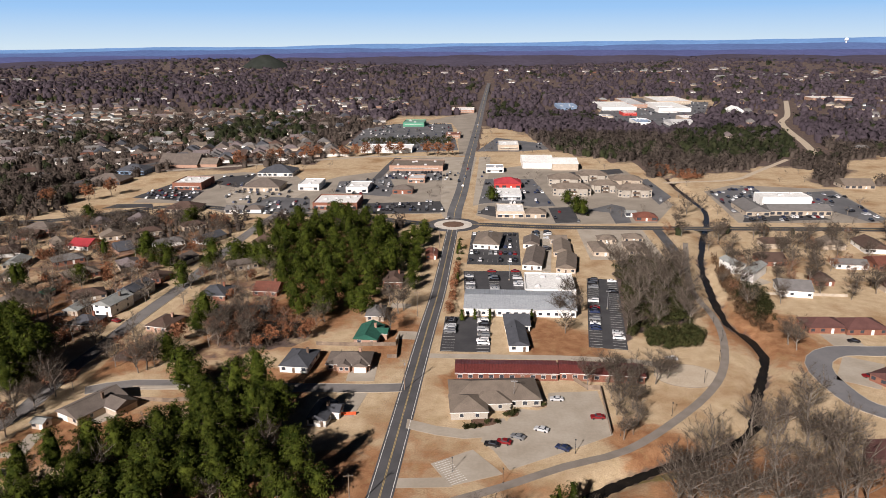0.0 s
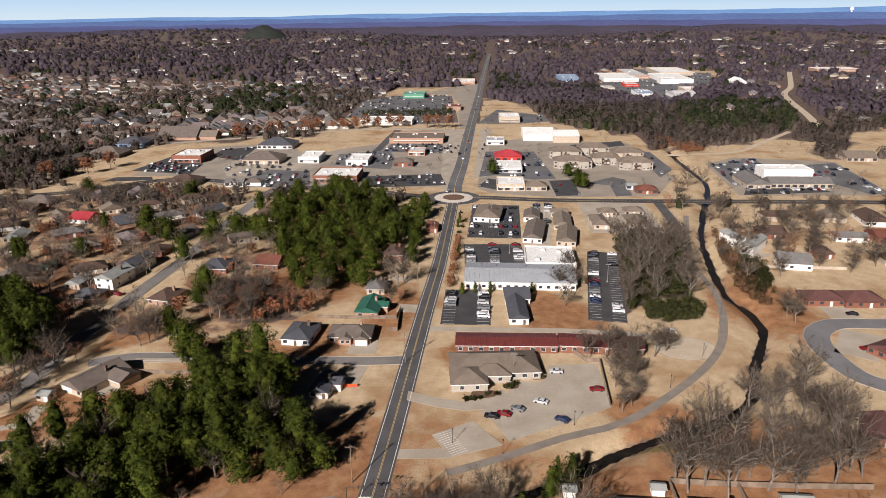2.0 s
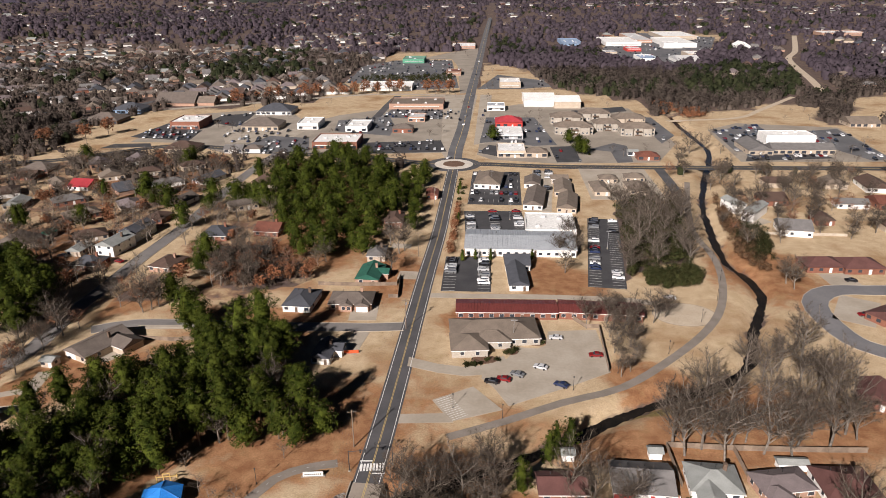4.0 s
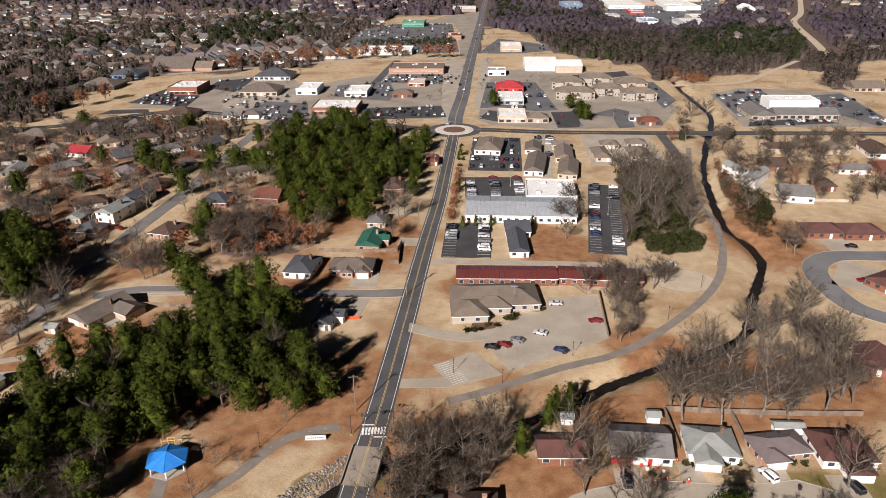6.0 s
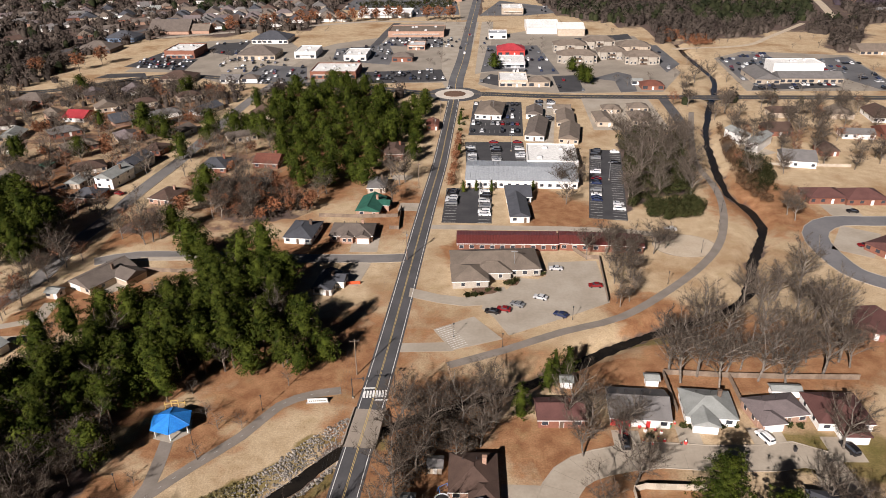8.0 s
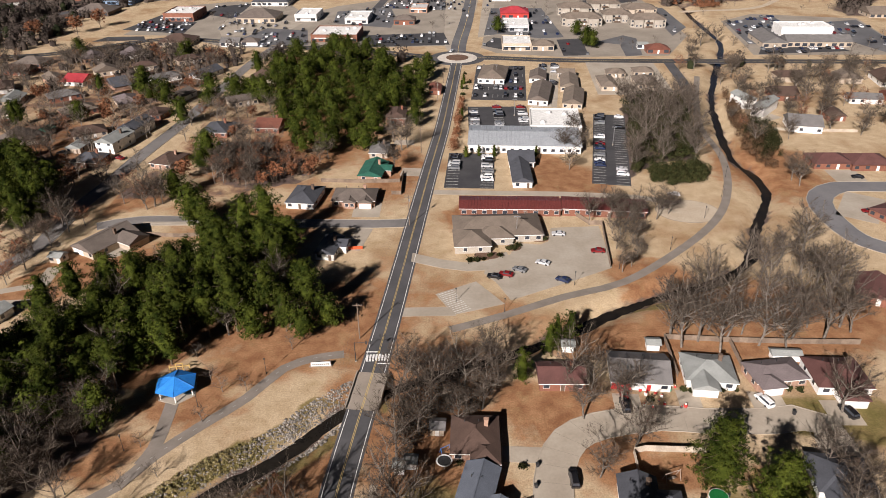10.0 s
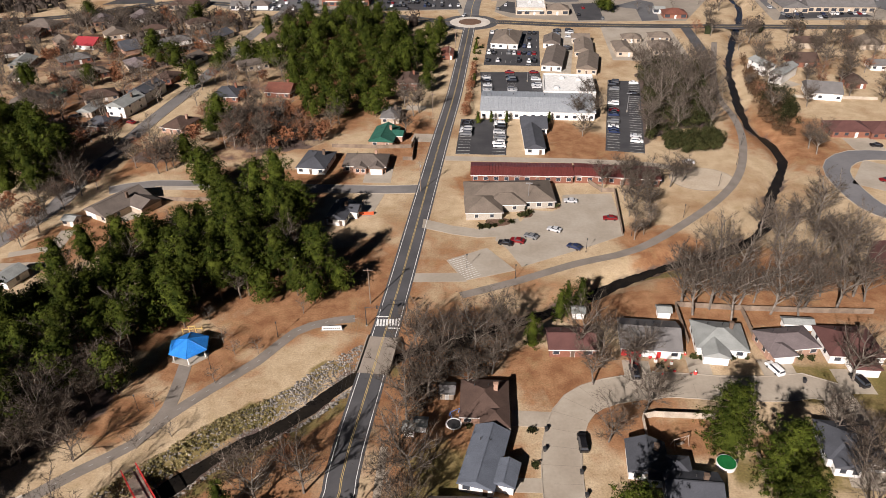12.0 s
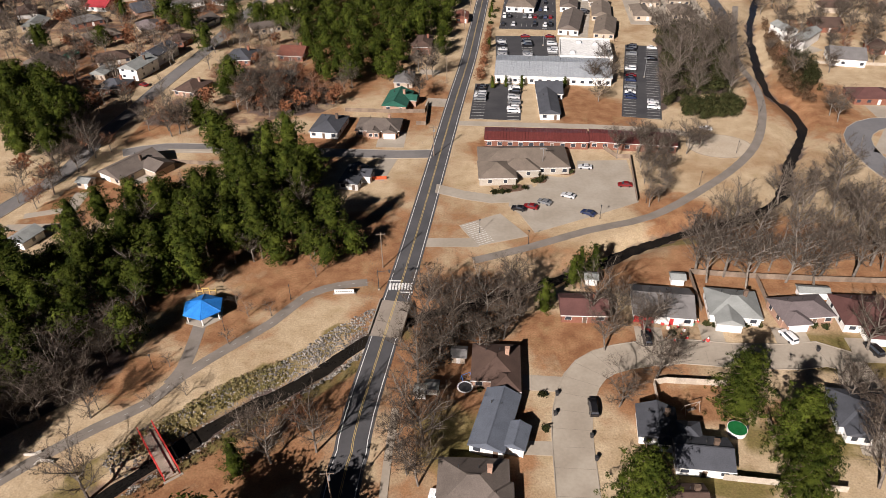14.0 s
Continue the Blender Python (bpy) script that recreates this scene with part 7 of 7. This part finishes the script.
for o in list(bpy.data.objects):
    if o.parent is None and o.get("category") in ("house", "office", "shop", "apartment block"):
        HOUSE_FOOT.append((o.matrix_world.translation.x, o.matrix_world.translation.y))
HOUSE_RECTS = [f for f in FOOT if (f[0], f[1]) in {(a, b) for a, b in ((row[0], row[1]) for row in EAST_BUILDINGS + NORTH_BUILDINGS + NORTH_WEST_BUILDINGS + NORTH_EAST_BUILDINGS + FAR_MALL + APARTMENTS)}]
def blocked_by_house(x, y):
    for fx, fy, yaw, hw, hd in HOUSE_RECTS:
        c, s = math.cos(radians(yaw)), math.sin(radians(yaw))
        dx, dy = x - fx, y - fy
        if abs(dx * c + dy * s) < hw + 2.5 and abs(dy * c - dx * s) < hd + 2.8:
            return True
    return False
for i, row in enumerate(LOTS):
    fill_lot(row, .72 if i == 3 else .3 if i == 1 else .42, 34 if i == 3 else 17)
for outline, mat, cars, label in TOWN_LOTS:
    xs, ys = [p[0] for p in outline], [p[1] for p in outline]
    bays = [(min(xs) + 1.5 + 2.8 * i, min(ys) + 3 + 9 * j) for i in range(int((max(xs) - min(xs)) / 2.8)) for j in range(int((max(ys) - min(ys)) / 9) + 1)]
    P = np.array(bays) if bays else np.zeros((0, 2))
    ok = inside(P, outline) if len(P) else []
    free = [b for b, k in zip(bays, ok) if k and not blocked_by_house(*b)]
    dice.shuffle(free)
    for x, y in free[:cars]:
        park(dice.choice((0, 1, 2, 2, 3, 3, 4, 4, 5, 6, 7, 8)), x, y, -3 + dice.choice((0, 180)) + dice.uniform(-4, 4))
for (x, y), kind, yaw in zip(LOT_CARS, (2, 6, 4, 5, 7, 5, 6, 0), (75, 70, 60, 65, 55, 85, 88, 80)):
    park(kind, x, y, yaw)

for x, y, k, yaw in WEST_CARS + ROAD_CARS:
    park(k, x, y, yaw)

# cars of the far lots, too small to pick apart
fv, ff, fm, slots = [], [], [], []
for kind, x, y, yaw in FAR_PARKED:
    m = pose(x, y, .05, 0, 0, yaw)
    for o in CARS[kind].children:
        if not o.name.startswith("wheel"):
            mat = o.data.materials[0]
            if mat not in slots:
                slots.append(mat)
            k = len(fv)
            fv += [tuple(m @ v.co) for v in o.data.vertices]
            ff += [tuple(i + k for i in p.vertices) for p in o.data.polygons]
            fm += [slots.index(mat)] * len(o.data.polygons)
me = bpy.data.meshes.new("far_parked_cars")
me.from_pydata(fv, [], ff)
for mat in slots:
    me.materials.append(mat)
me.polygons.foreach_set("material_index", fm)
tagged(new("far_parked_cars", me), "rows of small parked cars on far lots", "cars", kind="stuff")
# ---- street and park furniture ----
def turned(a, b):
    return math.degrees(math.atan2(b[1] - a[1], b[0] - a[0]))

def utility_pole(x, y, yaw, h=11.5, box=True):
    e = thing("utility_pole", pose(x, y, 0, 0, 0, yaw), "tall weathered wooden utility pole with a crossarm", "utility pole", "utility poles along the road")
    Shape().tube((0, 0, -.4), (0, 0, h), .17, .11, 8).make("pole", "pole_wood", e)
    Shape().box(-1.25, -.06, h - .75, 1.25, .06, h - .6).make("crossarm", "pole_wood", e)
    for px in (-1.1, -.4, .4, 1.1):
        Shape().tube((px, 0, h - .6), (px, 0, h - .38), .05, .03, 6).make("insulator", "steel", e)
    if box:
        Shape().tube((.3, -.2, h - 2.2), (.3, -.2, h - 1.3), .22, .22, 8).make("transformer", "steel", e, "grey transformer can")

for i, (x, y) in enumerate(UTILITY_POLES):
    utility_pole(x, y, 5, 11.5 if i < 4 else 10.5, i % 2 == 0)
wires = Shape()
for (x0, y0), (x1, y1) in zip(UTILITY_POLES[:-1], UTILITY_POLES[1:]):
    for dx in (-1.1, -.4, .4, 1.1):
        last = None
        for k in range(9):
            t = k / 8
            p = Vector((x0 + (x1 - x0) * t + dx, y0 + (y1 - y0) * t, 11.0 - 3.2 * t * (1 - t)))
            if last:
                wires.tube(last, p, .012, .012, 3)
            last = p
tagged(wires.make("overhead_wires", "dark_steel"), "thin sagging overhead wires between poles", "wires", kind="stuff")

for (x, y), side in zip(MASTS, (1, -1)):
    e = thing("signal_mast", pose(x, y, 0), "black crossing signal mast with an arm over the road", "signal mast", "signal masts at the crossing")
    Shape().tube((0, 0, -.3), (0, 0, 6.2), .13, .09, 8).make("mast", "dark_steel", e)
    Shape().tube((0, 0, 5.9), (side * 4.6, 0, 6.3), .08, .05, 6).make("arm", "dark_steel", e)
    for dx in (3.0, 4.2):
        Shape().box(side * dx - .18, -.15, 5.55, side * dx + .18, .15, 6.5).make("signal_head", "dark_steel", e)
    Shape().box(-.25, -.25, -.1, .25, .25, .25).make("footing", "concrete", e)

def lamp_post(x, y, h=4.2):
    e = thing("lamp_post", pose(x, y, 0), "slim black path lamp post with a lantern", "lamp post", "lamp posts along the trail")
    Shape().tube((0, 0, -.2), (0, 0, h), .08, .055, 6).make("post", "dark_steel", e)
    Shape().tube((0, 0, h), (0, 0, h + .45), .12, .2, 6).tube((0, 0, h + .45), (0, 0, h + .62), .26, .05, 6).make("lantern", "dark_steel", e)
    Shape().tube((0, 0, -.1), (0, 0, .35), .17, .13, 6).make("base", "dark_steel", e)
for x, y in TRAIL_LAMPS + PARK_LAMPS:
    lamp_post(x, y)

def lot_light(x, y, h=8.5):
    e = thing("lot_light", pose(x, y, 0), "tall grey parking lot light with two heads", "lot light", "parking lot lights")
    Shape().tube((0, 0, -.2), (0, 0, h), .1, .07, 6).make("pole", "steel", e)
    for s in (-1, 1):
        Shape().box(min(s * .1, s * 1.1), -.2, h - .1, max(s * .1, s * 1.1), .2, h + .08).make("lamp_head", "steel", e)
    Shape().tube((0, 0, -.2), (0, 0, .7), .3, .3, 8).make("footing", "concrete", e)
for x, y in ((23, 205.5), (33, 330), (28, 392), (73, 290), (14, 262)):
    lot_light(x, y)

# pavilion in the park
def gazebo(x, y):
    e = thing("pavilion", pose(x, y, 0, 0, 0, 12), "small park pavilion with a bright blue hipped roof", "pavilion")
    R = 5.2
    six = [(math.cos(math.tau * (i + .5) / 6) * R, math.sin(math.tau * (i + .5) / 6) * R) for i in range(6)]
    Shape().prism([(p[0] * .95, p[1] * .95) for p in six], -.2, .12).make("floor_slab", "concrete", e)
    for px, py in six:
        c = Shape().box(px * .82 - .12, py * .82 - .12, .12, px * .82 + .12, py * .82 + .12, 2.75).make("column", "trim", e)
    s = Shape()
    s.add([(p[0], p[1], 2.6) for p in six] + [(p[0], p[1], 2.78) for p in six] + [(p[0] * .22, p[1] * .22, 4.3) for p in six] + [(0, 0, 4.75)],
          [tuple(range(6))[::-1]] + [(i, (i + 1) % 6, 6 + (i + 1) % 6, 6 + i) for i in range(6)] + [(6 + i, 6 + (i + 1) % 6, 12 + (i + 1) % 6, 12 + i) for i in range(6)] + [(12 + i, 12 + (i + 1) % 6, 18) for i in range(6)])
    s.make("roof", "blue_paint", e)
    for i in range(6):
        a = Vector((six[i][0], six[i][1], 2.8))
        Shape().tube(a, (six[i][0] * .2, six[i][1] * .2, 4.36), .06, .06, 4).make("hip_cap", "blue_paint", e)
    FOOT.append((x, y, 0, 4.5, 4.5))
gazebo(GAZEBO[0][0], GAZEBO[0][1] + 2.2)

pf = thing("climbing_frame", pose(-68.0, 137.4, 0, 0, 0, 8), "yellow wooden climbing frame behind the pavilion", "climbing frame")
for fx in (-2.4, -.8, .8, 2.4):
    Shape().box(fx - .1, -.1, -.2, fx + .1, .1, 2.3 + .5 * (abs(fx) < 1)).make("upright", "yellow_wood", pf)
Shape().box(-2.6, -.09, 1.7, 2.6, .09, 1.9).make("cross_beam", "yellow_wood", pf)
Shape().box(-1.0, -.09, 2.55, 1.0, .09, 2.75).make("top_beam", "yellow_wood", pf)

def picnic_table(x, y, yaw):
    e = thing("picnic_table", pose(x, y, ground_z(x, y) + .05, 0, 0, yaw), "tan wooden picnic table with two benches", "picnic table", "picnic tables")
    Shape().box(-1, -.38, .7, 1, .38, .76).make("tabletop", "deck", e)
    for s in (-1, 1):
        Shape().box(-1, s * .72 - .14, .42, 1, s * .72 + .14, .47).make("bench", "deck", e)
        Shape().box(s * .75 - .05, -.8, .36, s * .75 + .05, .8, .42).box(s * .75 - .05, -.1, 0, s * .75 + .05, .1, .7).make("trestle", "deck", e)
for dx, dy, a in ((-4.2, 5.2, 20), (-1, 6.4, 0), (2.4, 6.2, -10)):
    picnic_table(GAZEBO[0][0] + dx, GAZEBO[0][1] + dy, a)

# red truss footbridge
(bx0, by0), (bx1, by1) = FOOTBRIDGE
L = math.hypot(bx1 - bx0, by1 - by0)
fb = thing("footbridge", pose(bx0, by0, .1, 0, 0, turned(*FOOTBRIDGE)), "red steel truss footbridge with a plank deck", "footbridge")
for i in range(int(L / .5)):
    pl = Shape().box(0, -1.35, 0, .47, 1.35, .08).make("plank", "deck", fb) if i == 0 else None
    if pl:
        plank_mesh = pl.data
    else:
        pl = new("plank", plank_mesh)
        pl.parent = fb
    pl.location = (i * .5, 0, 0)
for s in (-1, 1):
    y = s * 1.5
    Shape().box(0, y - .1, 1.35, L, y + .1, 1.52).make("top_chord", "red_paint", fb)
    Shape().box(0, y - .1, -.32, L, y + .1, -.08).make("bottom_chord", "red_paint", fb)
    n = 9
    for i in range(n + 1):
        x = L * i / n
        Shape().box(x - .06, y - .06, -.1, x + .06, y + .06, 1.36).make("truss_post", "red_paint", fb)
        if i < n:
            Shape().tube((x, y, -.1 if i % 2 else 1.38), (x + L / n, y, 1.38 if i % 2 else -.1), .045, .045, 4).make("diagonal", "red_paint", fb)
for x in (-.6, L + .1):
    Shape().box(x, -1.9, -2.2, x + .55, 1.9, -.02).make("abutment", "concrete", fb, "concrete abutment")

# park sign: a low wall with lettering too small to read
sg = thing("park_sign", pose(SIGN[0][0], SIGN[0][1], 0, 0, 0, 3), "low white stone park sign with dark lettering", "sign")
Shape().box(-2.9, -.3, -.2, 2.9, .3, .25).make("plinth", "bridge_paving", sg)
Shape().box(-2.5, -.18, .25, 2.5, .18, 1.35).make("panel", "trim", sg)
for i in range(9):
    Shape().box(-2.1 + i * .48, -.215, .62, -1.8 + i * .48, -.183, 1.0).make("letter_bar", "dark_steel", sg)

# fences
def fence(pts, h, mat, label):
    e = thing("fence", pose(pts[0][0], pts[0][1], 0), label, "fence")
    o = Vector((*pts[0], 0))
    for a, b in zip(pts[:-1], pts[1:]):
        a, b = Vector((*a, 0)) - o, Vector((*b, 0)) - o
        n = max(1, round((b - a).length / 2.4))
        yaw = math.degrees(math.atan2(b.y - a.y, b.x - a.x))
        w = (b - a).length / n
        for i in range(n):
            p = a.lerp(b, i / n)
            post = Shape().box(-.06, -.06, -.2, .06, .06, h + .08).make("post", mat, e)
            post.location = p
            k = max(6, int(w / .2))
            v, f = [], []
            for j in range(k + 1):
                x0, dy = .06 + (w - .12) * j / k, .03 * (j % 2)
                v += [(x0, -.03 - dy, .04), (x0, -.03 - dy, h), (x0, .02 - dy, h), (x0, .02 - dy, .04)]
                if j:
                    m_ = 4 * j
                    f += [(m_ - 4 + c, m_ + c, m_ + (c + 1) % 4, m_ - 4 + (c + 1) % 4) for c in range(4)]
            board = raw("panel", v, f, mat, e)
            board.matrix_local = pose(p.x, p.y, 0, 0, 0, yaw)
for pts_, h, lab in ((FENCE_A, 1.7, "weathered wooden garden fence"), (FENCE_B, 1.7, "weathered wooden garden fence"), (FENCE_C, 1.8, "tall pale wooden garden fence"), (FENCE_D, 1.7, "weathered wooden garden fence"),
                     (FENCE_E, 1.7, "pale wooden garden fence"), (FENCE_F, 1.7, "weathered wooden garden fence"), (FENCE_G, 1.6, "long brown wooden garden fence"), (FENCE_H, 1.6, "brown wooden garden fence"),
                     (FENCE_I, 1.5, "brown wooden fence by the street"), (FENCE_J, 1.4, "pale rail fence along the field"), (FENCE_K, 1.7, "brown wooden fence beside the lot")):
    fence(pts_, h, "pale_fence" if "pale" in lab else "wood_fence", lab)
fence(FENCE_SITE, 1.2, "orange_mesh", "bright orange plastic site fence")
gw = curve(GUARD_WALL, 3)
tagged(ribbon("sidewalk", gw, .8, -.8, -.3, .12, "cul_paving"), "pale concrete sidewalk beside the road", "sidewalk", kind="structure")

# sheds, pool, bins and cars of the gardens
for (x, y), w, d, wall, roof in zip(SHEDS, (3.2, 3.0, 2.4, 2.2, 3.0, 7.0), (2.6, 2.6, 2.2, 2.2, 3.2, 2.4), ("white", "white", "white", "white", "cream", "white"), ("pale_roof", "pale_roof", "pale_roof", "pale_roof", "grey_roof", "pale_roof")):
    e = thing("shed", pose(x, y, 0, 0, 0, -4), "small white garden shed with a pale roof", "shed", "garden sheds")
    block(e, 0, 0, w + .8, d + .8, 2.2, "g", wall, roof, "", 1)
    opening(e, "door", 0, -d / 2, .02, .9, 1.8, 0, "trim", framed=False)
pool = thing("pool", pose(*POOL[0], 0), "round above-ground pool with green water", "pool")
Shape().prism(ring(1.95, 28), -.1, .95).make("side_wall", "trim", pool)
Shape().prism(ring(1.99, 28), .95, 1.05).make("rim", "trim", pool)
Shape().prism(ring(1.9, 28), 1.0, 1.07).make("pool_water", "pool_green", pool, "green algae-tinted water")
Shape().tube((2.4, .8, 0), (2.4, .8, .8), .3, .3, 10).make("pump", "dark_steel", pool)

for x, y, k, yaw in YARD_CARS:
    park(k, x, y, yaw, "cars in the driveways")
def bin_at(x, y, mat):
    e = thing("wheeled_bin", pose(x, y, .05, 0, 0, 10), "dark wheeled rubbish bin by the kerb", "bin", "rubbish bins")
    Shape().add([(-.24, -.28, .1), (.24, -.28, .1), (.24, .28, .1), (-.24, .28, .1), (-.3, -.34, 1.0), (.3, -.34, 1.0), (.3, .34, 1.0), (-.3, .34, 1.0)], [(3, 2, 1, 0), (0, 1, 5, 4), (1, 2, 6, 5), (2, 3, 7, 6), (3, 0, 4, 7), (4, 5, 6, 7)]).make("tub", mat, e)
    Shape().box(-.33, -.37, 1.0, .33, .37, 1.08).make("lid", "dark_steel", e)
for x, y in BINS:
    bin_at(x, y, "dark_steel")

# bright holiday figures on a lawn, as plain rounded shapes
rnd = random.Random(5)
for i, (x, y) in enumerate(YARD_TOYS):
    col = ("red_paint", "trim", "green_wall", "red_paint", "trim", "dark_steel", "red_paint")[i % 7]
    e = thing("lawn_ornament", pose(x, y, 0, 0, 0, rnd.uniform(0, 90)), "small bright inflatable lawn ornament", "ornament", "lawn ornaments")
    r = rnd.uniform(.28, .5)
    Shape().tube((0, 0, 0), (0, 0, r), r * .8, r, 8).tube((0, 0, r), (0, 0, r * 1.8), r, r * .45, 8).make("body", col, e)
    Shape().tube((0, 0, r * 1.8), (0, 0, r * 2.5), r * .5, r * .15, 8).make("top", "trim" if col == "red_paint" else "red_paint", e)

# planted beds in front of the offices
for x, y, rx, ry in BEDS:
    b = Shape().prism([(p[0] * rx, p[1] * ry) for p in ring(1, 20)], -.1, .2).make("planting_bed", "mulch")
    b.location = (x, y, 0)
    tagged(b, "kerbed bed of dark mulch", "planting bed", kind="structure")

# broken rock along the creek
def riprap(y0, y1, d0, d1, n, seed):
    dice = random.Random(seed)
    line = [p for p in CREEK_LINE if y0 < p[1] < y1 and p[0] < -12]
    s = Shape()
    for i in range(n):
        k = dice.randrange(len(line) - 1)
        (ax, ay), (cx_, cy_) = offset(line, dice.uniform(d0, d1))[k:k + 2]
        f = dice.random()
        x, y = ax + (cx_ - ax) * f + dice.uniform(-.4, .4), ay + (cy_ - ay) * f + dice.uniform(-.4, .4)
        z, r = ground_z(x, y) + .1, dice.choice((.12, .2, .3, .42)) * dice.uniform(.7, 1.2)
        v = [(x + dice.uniform(.6, 1.1) * r * cx, y + dice.uniform(.6, 1.1) * r * cy, z + dice.uniform(.4, .7) * r * cz) for cx, cy, cz in ((1, 0, 0), (-1, 0, 0), (0, 1, 0), (0, -1, 0), (0, 0, 1), (.7, .7, .4), (-.7, .6, .5))]
        s.add(v, [(0, 2, 4), (2, 1, 4), (1, 3, 4), (3, 0, 4), (0, 5, 4), (5, 2, 4), (1, 6, 4), (2, 6, 4)])
    tagged(s.make("riprap", "rock"), "pale broken rock lining the creek bank", "rocks", kind="stuff")
riprap(104, 130, -6.6, -1.8, 1500, 5)
riprap(80, 108, -6.8, -1.8, 600, 3)
riprap(80, 124, 2.6, 5.2, 1000, 4)
def bank_tufts(y0, y1, d0, d1, n, seed, mat, label):
    dice = random.Random(seed)
    line = [p for p in CREEK_LINE if y0 < p[1] < y1 and p[0] < -12]
    spots = []
    for i in range(n):
        k, f = dice.randrange(len(line) - 1), dice.random()
        (ax, ay), (ex, ey) = offset(line, dice.uniform(d0, d1))[k:k + 2]
        spots.append((ax + (ex - ax) * f, ay + (ey - ay) * f))
    woods_mesh("bank_grass", np.array(spots), mat, label, seed, 16, .065, .5)
bank_tufts(84, 110, -7.4, -2.6, 900, 31, "olive_grass", "tufts of olive grass on the creek bank")
bank_tufts(80, 112, 3.0, 8.5, 400, 32, "brush", "brown weeds on the creek bank")

# far landmarks
wt = thing("water_tower", pose(2225, 4000, 42), "tall white water tower on the horizon", "water tower")
Shape().tube((0, 0, -30), (0, 0, 62), 4, 4, 14).make("shaft", "trim", wt)
Shape().tube((0, 0, 62), (0, 0, 66), 4, 10, 14).tube((0, 0, 66), (0, 0, 76), 10, 10, 14).tube((0, 0, 76), (0, 0, 80), 10, 3, 14).make("tank", "trim", wt)

# joints across the concrete street
cul_line = curve(CUL_STREET)
cul = bpy.data.objects["cul_de_sac_street"]
for p_, q_ in zip(cul_line[:-1], cul_line[1:]):
    if 60 < p_[1] < 160:
        u = Vector((q_[0] - p_[0], q_[1] - p_[1], 0)).normalized()
        jb = Shape().box(-.04, -3.9, .03, .04, 3.9, .056).make("joint", "joint", cul, "dark slab joint")
        jb.matrix_local = pose(p_[0], p_[1], 0, 0, 0, math.degrees(math.atan2(u.y, u.x)))

# swing and trampoline in a garden
for (x, y) in SWING[:1]:
    e = thing("swing_set", pose(x, y, 0, 0, 0, 30), "small blue metal garden swing set", "swing set")
    for sx in (-1.2, 1.2):
        for sy in (-.7, .7):
            Shape().tube((sx, sy, 0), (sx, 0, 1.9), .05, .05, 6).make("leg", "blue_paint", e)
    Shape().tube((-1.2, 0, 1.9), (1.2, 0, 1.9), .05, .05, 6).make("top_bar", "blue_paint", e)
    for sx in (-.5, .5):
        Shape().box(sx - .2, -.1, .5, sx + .2, .1, .54).box(sx - .2, -.01, .54, sx - .18, .01, 1.9).box(sx + .18, -.01, .54, sx + .2, .01, 1.9).make("swing_seat", "dark_steel", e)
tr = thing("trampoline", pose(*TRAMPOLINE[0], 0), "small round trampoline with a pale rim", "trampoline")
Shape().prism(ring(1.5, 20), .75, .8).make("mat", "dark_steel", tr)
Shape().add([(math.cos(i * math.tau / 20) * r, math.sin(i * math.tau / 20) * r, .82) for r in (1.45, 1.8) for i in range(20)], [(i, (i + 1) % 20, 20 + (i + 1) % 20, 20 + i) for i in range(20)]).make("rim", "trim", tr)
for i in range(4):
    a = i * math.tau / 4
    Shape().tube((math.cos(a) * 1.6, math.sin(a) * 1.6, 0), (math.cos(a) * 1.6, math.sin(a) * 1.6, .8), .04, .04, 5).make("leg", "steel", tr)
pl = thing("garden_swing", pose(46.1, 101.9, 0, 0, 0, 20), "brown timber garden swing frame", "swing set")
for sx in (-1.7, 1.7):
    for sy in (-.9, .9):
        Shape().tube((sx, sy, -.1), (sx, 0, 2.3), .07, .06, 5).make("leg", "deck", pl)
Shape().tube((-1.9, 0, 2.3), (1.9, 0, 2.3), .08, .08, 5).make("top_beam", "deck", pl)
Shape().box(-.9, -.3, .5, .9, .3, .58).make("bench_seat", "deck", pl)
plant([shrub], VERGE_SHRUBS, random.Random(3), .5, .9, "shrubs")

# low walls and the dashed centre line of the park trail
for pts_ in (LOW_WALL_A, LOW_WALL_B):
    tagged(ribbon("low_wall", curve(pts_, 1.0), .18, -.18, -.2, .55, "pale_concrete"), "low pale curved wall beside the trail", "wall")
dashes = Shape()
run = curve(PARK_TRAIL, 1.1)
for i in range(0, len(run) - 1, 3):
    (ax, ay), (bx, by) = run[i], run[i + 1]
    u = Vector((bx - ax, by - ay, 0)).normalized() * .45
    n = Vector((-u.y, u.x, 0)).normalized() * .055
    c = Vector((ax, ay, .056))
    dashes.add([c - u - n, c + u - n, c + u + n, c - u + n], [(0, 1, 2, 3)])
tagged(dashes.make("trail_dashes", "faded_line"), "faded white dashes along the trail", "trail marking", kind="stuff")

retire(tall_bares + pines + garden_pines + grove_pines + cedars + leafy + bares + light_bares + street_trees + russets + [shrub] + CARS + FAR_CARS)
